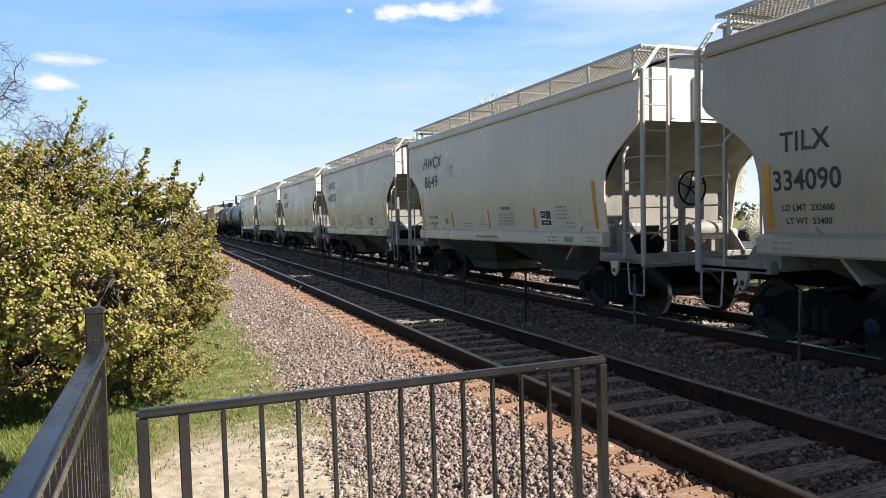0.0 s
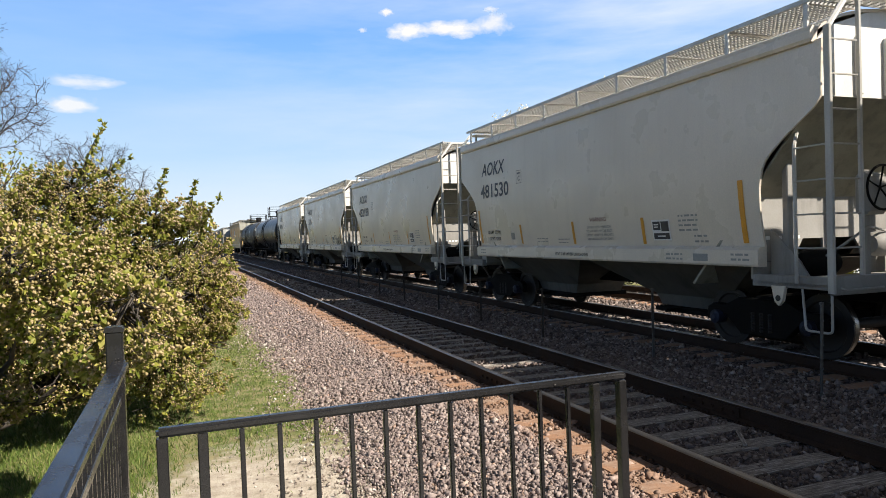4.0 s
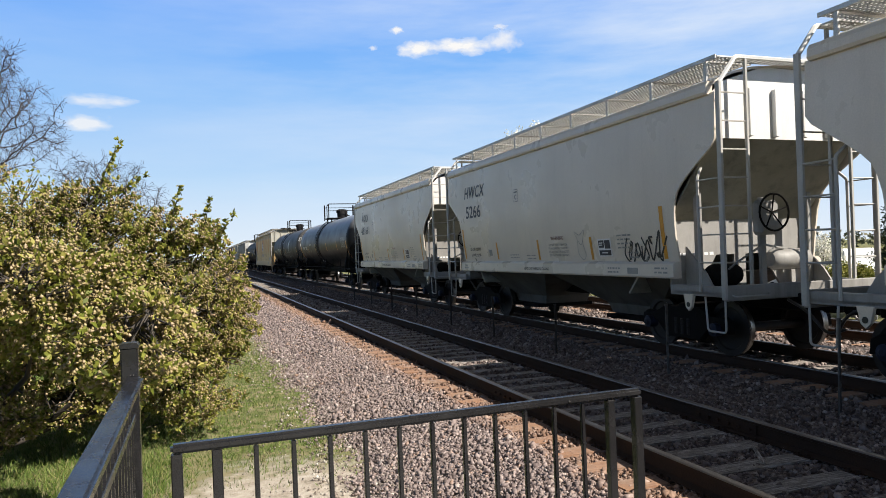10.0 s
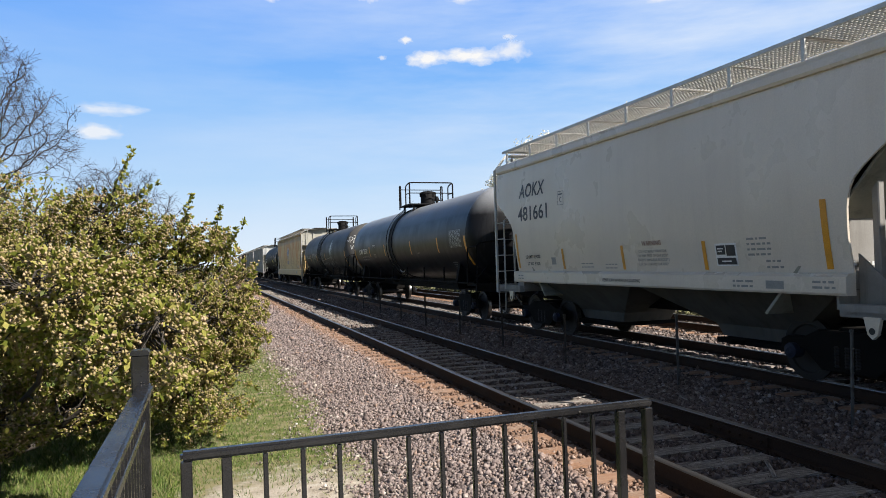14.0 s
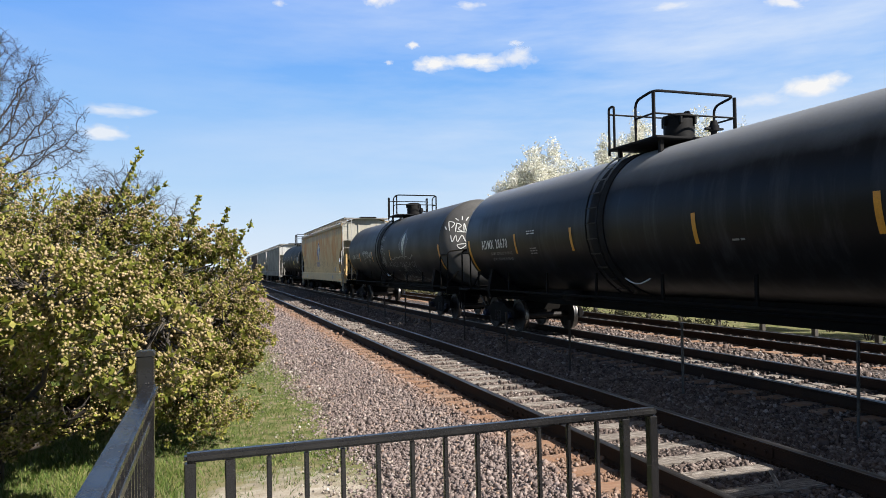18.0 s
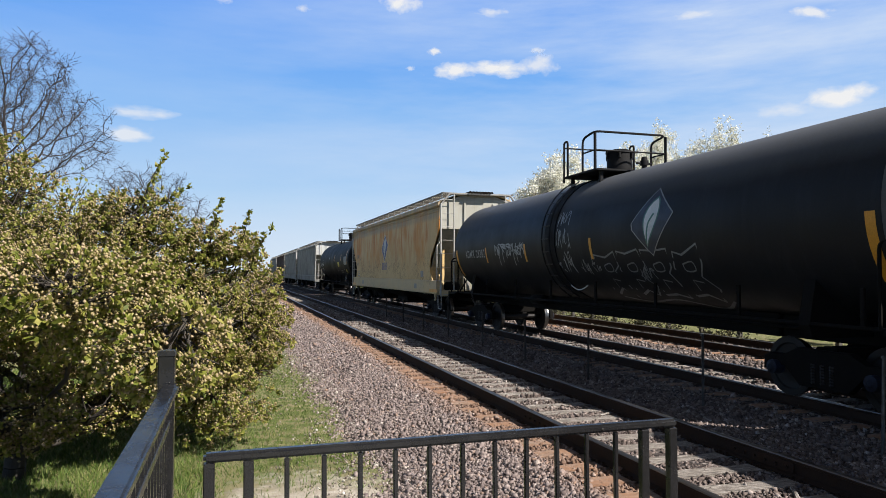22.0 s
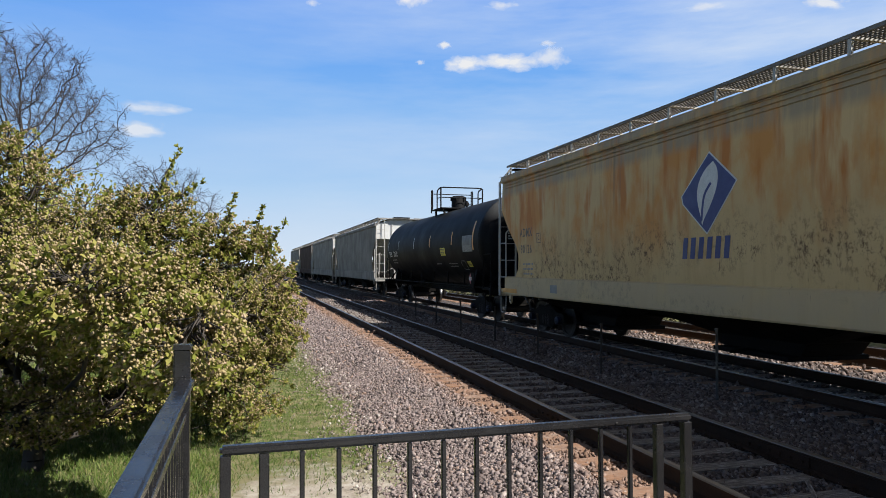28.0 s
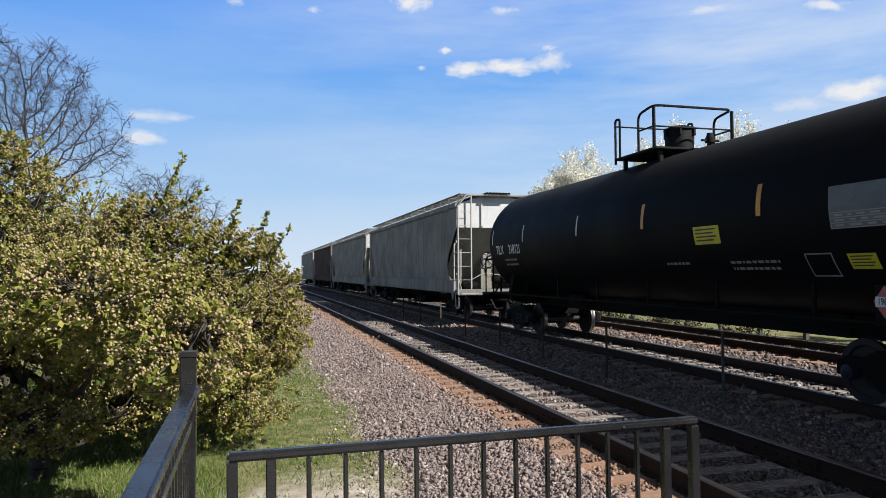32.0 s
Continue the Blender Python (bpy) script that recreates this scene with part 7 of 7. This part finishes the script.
def bare_tree(name, label, at, height, seed, depth, fork=0.4, reach=0.36, limbs=5, twig=0.0009, full=0.85):
    """A trunk that parts at the fork into spreading limbs."""
    r = random.Random(seed)
    t = thing(name, label, "tree", "bare trees behind the crab apple", at=at)
    segs = []
    p, d, rad = Vector((0, 0, -0.1)), Vector((0.03, 0, 1)), height * 0.02
    for k in range(5):
        q = p + d * height * fork / 5
        segs.append((*p, *q, rad, rad * 0.93))
        p, rad = q, rad * 0.93
        d = (d + Vector((r.gauss(0, 0.04), r.gauss(0, 0.04), 0))).normalized()
    for k in range(limbs):
        a, w = 2 * math.pi * k / limbs + r.uniform(-0.3, 0.3), radians(r.uniform(28, 62) if k else 8)
        branch(r, p - Vector((0, 0, height * 0.015 * k)), Vector((math.cos(a) * math.sin(w), math.sin(a) * math.sin(w), math.cos(w))), height * r.uniform(0.2, 0.27), rad * 0.7, depth, segs, full)
    s = np.array(segs)
    high = s[:, 2] > height * fork * 0.8
    k = height * (1 - fork) / (s[:, 5].max() - height * fork)
    for c in (2, 5):
        s[:, c] = np.where(s[:, c] > height * fork, height * fork + (s[:, c] - height * fork) * k, s[:, c])
    wide = np.percentile(np.hypot(s[high, 3], s[high, 4]), 97)
    for c in (0, 1, 3, 4):
        s[:, c] *= reach * height / wide
    s[:, 6:] = np.maximum(s[:, 6:], height * twig)
    big = s[:, 6] > height * 0.0035
    part("trunk", segments_mesh("trunk", s[big], M_TWIG, 6), None, t)
    part("twig_crown", segments_mesh("twig_crown", s[~big], M_TWIG, 3), None, t, "bare twiggy crown")
    return t


def crown_tree(label, at, trunk, centre, radii, seed, count, step=0.32, thin=0.011):
    """A leafless tree whose boughs reach for points spread through a rounded crown."""
    g = np.random.default_rng(seed)
    d = g.normal(size=(count, 3))
    d /= np.linalg.norm(d, axis=1, keepdims=True)
    lobes = 1 + 0.16 * np.sin(3.1 * d[:, :1] + seed) * np.cos(4.3 * d[:, 2:] - seed) + 0.1 * np.sin(7 * d[:, 1:2] + 5 * d[:, 2:])
    goals = np.array(centre) + d * lobes * g.uniform(0, 1, (count, 1)) ** 0.45 * np.array(radii)
    goals = goals[goals[:, 2] > trunk * 0.8]
    nodes, parent = [], []
    for k in range(int(trunk / step) + 1):
        nodes.append((0.06 * math.sin(k * 0.7), 0.05 * math.cos(k * 0.5), k * step))
        parent.append(k - 1)
    nodes = np.array(nodes)
    close = np.full(len(goals), len(nodes) - 1)
    near = np.linalg.norm(goals - nodes[-1], axis=1)
    for _ in range(90):
        keep = near > step * 1.6
        goals, close, near = goals[keep], close[keep], near[keep]
        if not len(goals):
            break
        used, where_used = np.unique(close, return_inverse=True)
        pull = np.zeros((len(used), 3))
        np.add.at(pull, where_used, (goals - nodes[close]) / near[:, None])
        pull = pull / (np.linalg.norm(pull, axis=1, keepdims=True) + 1e-6) + g.normal(0, 0.22, pull.shape)
        fresh_nodes = nodes[used] + pull / np.linalg.norm(pull, axis=1, keepdims=True) * step
        first = len(nodes)
        nodes = np.concatenate([nodes, fresh_nodes])
        parent += list(used)
        gap = np.linalg.norm(goals[:, None] - fresh_nodes[None], axis=2)
        best = gap.argmin(1)
        nearer = gap[np.arange(len(goals)), best] < near
        close = np.where(nearer, first + best, close)
        near = np.where(nearer, gap[np.arange(len(goals)), best], near)
    flow = np.zeros(len(nodes))
    leafless = np.ones(len(nodes), dtype=bool)
    for i in range(len(nodes) - 1, 0, -1):
        flow[i] += leafless[i]
        flow[parent[i]] += flow[i]
        leafless[parent[i]] = False
    rad = thin * np.maximum(flow, 1) ** 0.48
    segs = [(*nodes[parent[i]], *nodes[i], min(rad[parent[i]], rad[i] * 1.25), rad[i]) for i in range(1, len(nodes))]
    # fine twigs on the thin boughs
    twigs = []
    for i in np.nonzero(flow < 8)[0]:
        if i and nodes[i][2] > trunk:
            along = nodes[i] - nodes[parent[i]]
            for _ in range(5):
                p, w = nodes[i].copy(), along + g.normal(0, 0.28, 3)
                for k in range(4):
                    w = w / np.linalg.norm(w) + g.normal(0, 0.22, 3)
                    q = p + w * step * 0.42
                    twigs.append((*p, *q, thin * 0.7, thin * 0.5))
                    p = q
    t = thing("bare_tree", label, "tree", "bare trees behind the crab apple", at=at)
    part("trunk", segments_mesh("trunk", segs, M_TWIG, 6), None, t)
    part("twig_crown", segments_mesh("twig_crown", twigs, M_TWIG, 3), None, t, "bare twiggy crown")


crown_tree("tall leafless tree with a wide twiggy crown", (-9.9, 35, -0.7), 5.2, (0.1, 0, 9.4), (4.3, 3.6, 4.0), 5, 1500, 0.3, 0.011)
crown_tree("leafless tree with a rounded twiggy crown", (-6.6, 58, -0.7), 3.9, (0, 0, 6.9), (5.0, 3.6, 3.9), 8, 900, 0.4, 0.015)
bare_tree("bare_tree", "slim leafless tree standing far off", (-17.5, 40, -0.7), 12, 12, 4)
bare_tree("bare_tree", "small leafless tree beyond the tracks", (20.5, 68, -0.9), 9.0, 17, 3)

# flowering pear trees beyond the tracks
def pear_tree(at, height, reach, seed, clusters):
    r = random.Random(seed)
    g = np.random.default_rng(seed)
    t = thing("flowering_pear_tree", "ornamental pear tree in full white blossom", "tree", "pear trees beyond the tracks", at=at)
    fork = height * 0.38
    segs = [(0, 0, -0.1, 0, 0, fork, height * 0.016, height * 0.012)]
    for k in range(7):
        a, w = 2 * math.pi * k / 6 + r.uniform(-0.4, 0.4), radians(r.uniform(25, 70) if k else 5)
        branch(r, Vector((0, 0, fork - height * 0.015 * k)), Vector((math.cos(a) * math.sin(w), math.sin(a) * math.sin(w), math.cos(w))), height * 0.2, height * 0.007, 3, segs)
    s = np.array(segs)
    up = height / s[:, 5].max()
    s[:, (2, 5)] *= up
    wide = np.percentile(np.hypot(s[:, 3], s[:, 4]), 92)
    for c in (0, 1, 3, 4):
        s[:, c] *= reach / wide
    s = s[s[:, 5] > height * 0.2]
    tp = s[s[:, 6] < height * 0.0028, 3:6]
    part("trunk", segments_mesh("trunk", s, M_BARK, 4), None, t)
    spots = tp[g.integers(0, len(tp), clusters)] + g.normal(0, 0.17, (clusters, 3))
    part("blossom", quads("blossom", leaf_cloud(spots, clusters * 9, 0.09, 0.052, g, long=1.0), M_BLOSSOM), None, t, "dense white blossom")
    part("leaves", quads("leaves", leaf_cloud(spots, clusters, 0.1, 0.03, g), M_LEAF), None, t)
    return t


for i, (x, y, h, reach) in enumerate([(21.2, 43, 11.3, 2.3), (23.9, 43.5, 10.3, 1.8), (18.9, 43, 8.8, 1.4), (26.4, 43, 11.6, 2.2), (29.4, 43, 13.3, 2.5), (32.2, 43.5, 13.2, 2.2), (34.4, 43, 14.1, 1.9), (38.7, 43, 13.4, 2.6), (27, 60, 9.0, 2.8)]):
    pear_tree((x, y, -0.92), h, reach, 31 + i, 5000)

# evergreen and shrubs beyond the fence
g = np.random.default_rng(91)
spruce = thing("spruce_tree", "dark green spruce beyond the rail fence", "tree", at=(23.2, 17.6, -0.92))
segs = [(0, 0, -0.1, 0, 0, 5.6, 0.11, 0.02)]
sprays = []
for k in range(170):
    z = 0.35 + 5.1 * (k / 170)
    a, ln = k * 2.4, (1.75 - 0.3 * z) * rb.uniform(0.75, 1.1)
    end = (ln * math.cos(a), ln * math.sin(a), z - 0.16 * ln)
    segs.append((0, 0, z, *end, 0.02, 0.006))
    sprays += [np.array((end[0] * q, end[1] * q, z - 0.16 * ln * q)) for q in (0.3, 0.5, 0.7, 0.85, 1.0)]
part("trunk", segments_mesh("trunk", segs, M_BARK, 5), None, spruce)
part("needles", quads("needles", leaf_cloud(np.array(sprays), 26000, 0.1, 0.022, g, long=2.6), M_NEEDLE), None, spruce, "dense dark needles")
for name, label, at, high, wide, count, mat in (("green_shrub", "low rounded yellow-green shrub beyond the fence", (21.3, 18.4, -0.92), 1.9, 0.9, 15000, M_LEAF), ("white_shrub", "shrub covered in white blossom beyond the fence", (22.6, 21.2, -0.92), 3.0, 1.3, 16000, M_BLOSSOM), ("green_shrub", "low spreading fresh green shrub beyond the fence", (21.6, 14.6, -0.92), 1.5, 1.1, 14000, M_LEAF)):
    sh = thing(name, label, "shrub", "shrubs beyond the fence", at=at)
    segs, tips = [], []
    for k in range(7):
        a = 2 * math.pi * k / 7
        grow(rb, (0.1 * math.cos(a), 0.1 * math.sin(a), 0), (math.cos(a) * 0.6, math.sin(a) * 0.6, 1), 0.7, 0.025, 3, segs, tips, 0.8, 0.1)
    s3, tp = np.array(segs), np.array([q[:3] for q in tips])
    k = np.array((wide / np.abs(tp[:, :2]).max(), wide / np.abs(tp[:, :2]).max(), high / tp[:, 2].max()))
    s3[:, :3] *= k
    s3[:, 3:6] *= k
    part("stems", segments_mesh("stems", s3, M_BARK, 4), None, sh)
    part("leaves" if mat is M_LEAF else "blossom", quads("leaves", leaf_cloud(tp * k, count, 0.09, 0.026, g), mat), None, sh)

# ---- beyond the third track ----
fence = thing("rail_fence", "low dark timber rail fence along the far side of the tracks", "fence", at=(17.0, 0, -0.92))
for k in range(26):
    y = 6 + 2.1 * k
    part("post", box(bmesh.new(), (-0.07, y - 0.07, -0.1), (0.07, y + 0.07, 1.1), 0.01), M_FENCE_WOOD, fence)
    for z in (0.45, 0.95):
        part("rail", box(bmesh.new(), (-0.12, y + 0.005, z - 0.06), (-0.075, y + 2.095, z + 0.06), 0.008), M_FENCE_WOOD, fence)
# added scrub whose dark leaves stand for ground in shade by the fence
SCRUB = np.random.default_rng(55)
n = 2600
sy = SCRUB.uniform(20, 75, n)
sx = 16.6 + SCRUB.normal(0, 0.35, n) + 0.2 * np.sin(sy * 0.9)
tuft = np.stack([sx, sy, -0.92 + SCRUB.uniform(0.05, 1.0, n) ** 1.5 * (0.75 + 0.3 * np.sin(sy * 1.3))], -1)
M_SCRUB = pebbly("dark_shade_scrub", [(0, (0.02, 0.02, 0.01)), (0.5, (0.045, 0.045, 0.02)), (1, (0.09, 0.075, 0.035))], 0.8, extra=10)
tagged(new("trackside_scrub", quads("trackside_scrub", leaf_cloud(tuft, 26000, 0.1, 0.03, SCRUB, long=2.2), M_SCRUB)), "low dark scrub added along the rail fence for shaded ground", "scrub", kind="stuff")
tagged(new("road", finish("road", box(bmesh.new(), (27, -60, -1.0), (34, 160, -0.9)), M_ROAD)), "pale concrete road beyond the fence", "road", kind="structure")
M_GLASS = surface("dark_window_glass", (0.02, 0.025, 0.03), (0.03, 0.035, 0.04), 0.08, 0, 1, 10, 0.0)
M_TYRE = surface("black_rubber", (0.02, 0.02, 0.02), (0.03, 0.03, 0.03), 0.85, 0, 4, 60, 0.1)
for y in (27.0, 36.5):
    van = thing("parked_van", "plain white delivery van parked beside the road", "van", "vans on the road", at=(29, y, -0.9))
    part("body", prism(bmesh.new(), [(-2.6, 0.35), (2.7, 0.35), (2.75, 1.0), (2.3, 1.15), (1.75, 1.95), (1.4, 2.2), (-2.5, 2.25), (-2.6, 2.1)], 0, -0.95, 0.95), M_WHITE, van)
    part("windscreen", prism(bmesh.new(), [(2.27, 1.2), (1.8, 1.9), (1.82, 1.92), (2.3, 1.22)], 0, -0.8, 0.8), M_GLASS, van)
    for s in (-1, 1):
        part("side_window", prism(bmesh.new(), [(0.95, 1.25), (2.0, 1.25), (1.65, 1.85), (0.95, 1.9)], 0, s * 0.952, s * 0.96), M_GLASS, van)
        for w in (-1.6, 1.75):
            part("wheel", lathe(bmesh.new(), [(0, -0.1), (0.2, -0.1), (0.34, -0.08), (0.34, 0.08), (0.2, 0.1), (0, 0.1)], 0, (s * 0.86, w, 0.34), 20), M_TYRE, van)

# far woods that close the view along the horizon
FAR_RNG = np.random.default_rng(77)
n = 5200
az = FAR_RNG.uniform(-180, 180, n)
dist = FAR_RNG.uniform(260, 420, n)
px, pyy = dist * np.sin(np.radians(az)), dist * np.cos(np.radians(az))
ok = ~((px > -6) & (px < 30) & (pyy > 0))
px, pyy = px[ok], pyy[ok]
hts = 4.5 + 2.5 * np.sin(px * 0.05) * np.cos(pyy * 0.04) + FAR_RNG.uniform(-1, 2, len(px))
cen = np.stack([px, pyy, -1 + FAR_RNG.uniform(0.1, 1, len(px)) * hts], -1)
M_WOODS = pebbly("far_spring_woods", [(0, (0.05, 0.06, 0.035)), (0.5, (0.09, 0.1, 0.06)), (1, (0.16, 0.15, 0.11))], 0.9, extra=0.5)
tagged(new("far_woods", quads("far_woods", leaf_cloud(cen, 26000, 1.1, 0.7, FAR_RNG, long=1.1), M_WOODS)), "distant hazy line of woods in early leaf", "woods", kind="stuff")
# line-side trees far down the track
for i, (x, y, h) in enumerate([(-9, 105, 8), (-4, 150, 8), (24, 120, 8.5), (20, 190, 9), (28, 90, 8)]):
    bare_tree("far_tree", "small hazy leafless tree far down the line", (x, y, -0.8), h, 40 + i, 3, 0.35, 0.36, 5, 0.002)
# signal mast and utility poles far down the line
sg = thing("signal_mast", "black railway signal mast far down the line", "signal", at=(0.9, 95, -0.6))
part("mast", tube(bmesh.new(), [(0, 0, 0), (0, 0, 6.6)], 0.09, 8), M_STEEL_DARK, sg)
part("signal_head", box(bmesh.new(), (-0.35, -0.12, 5.6), (0.35, 0.12, 7.1), 0.1), M_TAGBLACK, sg)
for y, x in ((160, 8.0 - 3.0), (215, -2.0)):
    pole = thing("utility_pole", "wooden utility pole with a crossarm far down the line", "pole", "poles along the line", at=(x, y, -0.6))
    part("shaft", tube(bmesh.new(), [(0, 0, 0), (0, 0, 10)], [0.16, 0.1], 8), M_FENCE_WOOD, pole)
    part("crossarm", box(bmesh.new(), (-1.3, -0.06, 9.2), (1.3, 0.06, 9.35)), M_FENCE_WOOD, pole)


# ---- clouds ----
def cloud_material(seed, power):
    m, n, l, b = fresh("soft_cloud")
    tc = n.new("ShaderNodeTexCoord")
    vec = tc.outputs["Object"]
    mp = n.new("ShaderNodeMapping")
    mp.inputs["Location"].default_value = (seed * 3.7, seed * 1.9, 0)
    mp.inputs["Scale"].default_value = (1.6, 0.9, 1)
    l.new(vec, mp.inputs["Vector"])
    ns = node_noise(n, l, mp.outputs[0], 1.6, 6, 0.55)
    ln = n.new("ShaderNodeVectorMath")
    ln.operation = "LENGTH"
    l.new(vec, ln.inputs[0])
    fall = n.new("ShaderNodeMapRange")
    fall.inputs["From Min"].default_value, fall.inputs["From Max"].default_value = 0.1, 1.0
    fall.inputs["To Min"].default_value, fall.inputs["To Max"].default_value = 0.4, -0.5
    l.new(ln.outputs["Value"], fall.inputs["Value"])
    add = n.new("ShaderNodeMath")
    l.new(ns, add.inputs[0])
    l.new(fall.outputs[0], add.inputs[1])
    rp = ramp(n, [(0.46, (0, 0, 0)), (0.86, (power,) * 3)])
    l.new(add.outputs[0], rp.inputs[0])
    em = n.new("ShaderNodeEmission")
    em.inputs["Color"].default_value = (1, 1, 1, 1)
    em.inputs["Strength"].default_value = CLOUD_POWER
    tr = n.new("ShaderNodeBsdfTransparent")
    mx = n.new("ShaderNodeMixShader")
    l.new(rp.outputs[0], mx.inputs[0])
    l.new(tr.outputs[0], mx.inputs[1])
    l.new(em.outputs[0], mx.inputs[2])
    l.new(mx.outputs[0], n["Material Output"].inputs["Surface"])
    return m


CLOUD_POWER = 0.52
clouds = []


def cloud_pose(az, el, turn):
    a, e = radians(az), radians(el)
    d = Vector((math.sin(a) * math.cos(e), math.cos(a) * math.cos(e), math.sin(e)))
    return look(Vector((0, 0, EYE_Z)) + d * 2200, (0, 0, EYE_Z)) @ pose(0, 0, 0, 0, 180, turn) @ Matrix.Diagonal((1, 1, 1, 1))


for i, (az, el, w, h, turn, power) in enumerate([(20.6, 16.3, 5.6, 1.35, 0, 1.0), (17.3, 16.1, 4.2, 1.3, 0, 1.0), (24.0, 16.5, 3.6, 1.5, 0, 0.75), (15.6, 17.6, 1.4, 0.6, 0, 0.9), (24.0, 17.6, 1.3, 0.45, 0, 0.6), (13.6, 16.3, 0.8, 0.4, 0, 0.6), (12.9, 21.2, 3.2, 1.5, 0, 1.0), (20.2, 20.5, 2.6, 0.6, 0, 0.6),
                                                 (36.1, 19.3, 3.2, 0.6, 0, 0.55), (44.2, 18.4, 3.0, 0.8, 12, 0.85), (4.9, 20.4, 1.2, 0.5, 0, 0.6), (-7.2, 11.8, 6.0, 0.9, 0, 0.62), (-7.8, 10.1, 4.6, 1.2, 0, 0.75), (46.0, 12.5, 5.0, 1.7, 0, 1.0), (42.5, 11.9, 4.2, 1.0, 0, 0.5), (-1.2, 20.5, 1.6, 0.6, 0, 0.5)]):
    sx, sy = 2200 * math.tan(radians(w / 2)) * 1.7, 2200 * math.tan(radians(h / 2)) * 2.0
    me = raw_mesh("cloud", [(-1, -1, 0), (1, -1, 0), (1, 1, 0), (-1, 1, 0)], [(0, 1, 2, 3)], cloud_material(i + 1.3, power))
    c = tagged(new("cloud", me), "small soft white fair-weather cloud in the sky", "cloud", "clouds", kind="structure")
    c.scale = (sx, sy, 1)
    c.visible_shadow = False
    clouds.append((c, az, el, turn))


# ---- what moves ----
def motions():
    for car, s in train:
        # the train checks a little near the end
        walk(car, [(t, pose(MIDDLE, s - SPEED * t + lag, 0)) for t, lag in ((0, 0), (16, 0), (27.4, 0), (28, 0), (28.6, 0.15), (29.2, 0.15), (30.2, 0.16), (31, 0.22), (32, 0.32))])
        for o in car.children:
            if o.name.startswith("wheelset"):
                y = o.location.y
                turn = math.degrees(SPEED / WHEEL_R)
                walk(o, [(t, pose(0, y, WHEEL_R, turn * t)) for t in (k * 0.14 for k in range(230))])
    for c, az, el, turn in clouds:
        walk(c, [(t, cloud_pose(az - 0.8 * (t - 32) / 32, el, turn)) for t in (0, 32)])


motions()
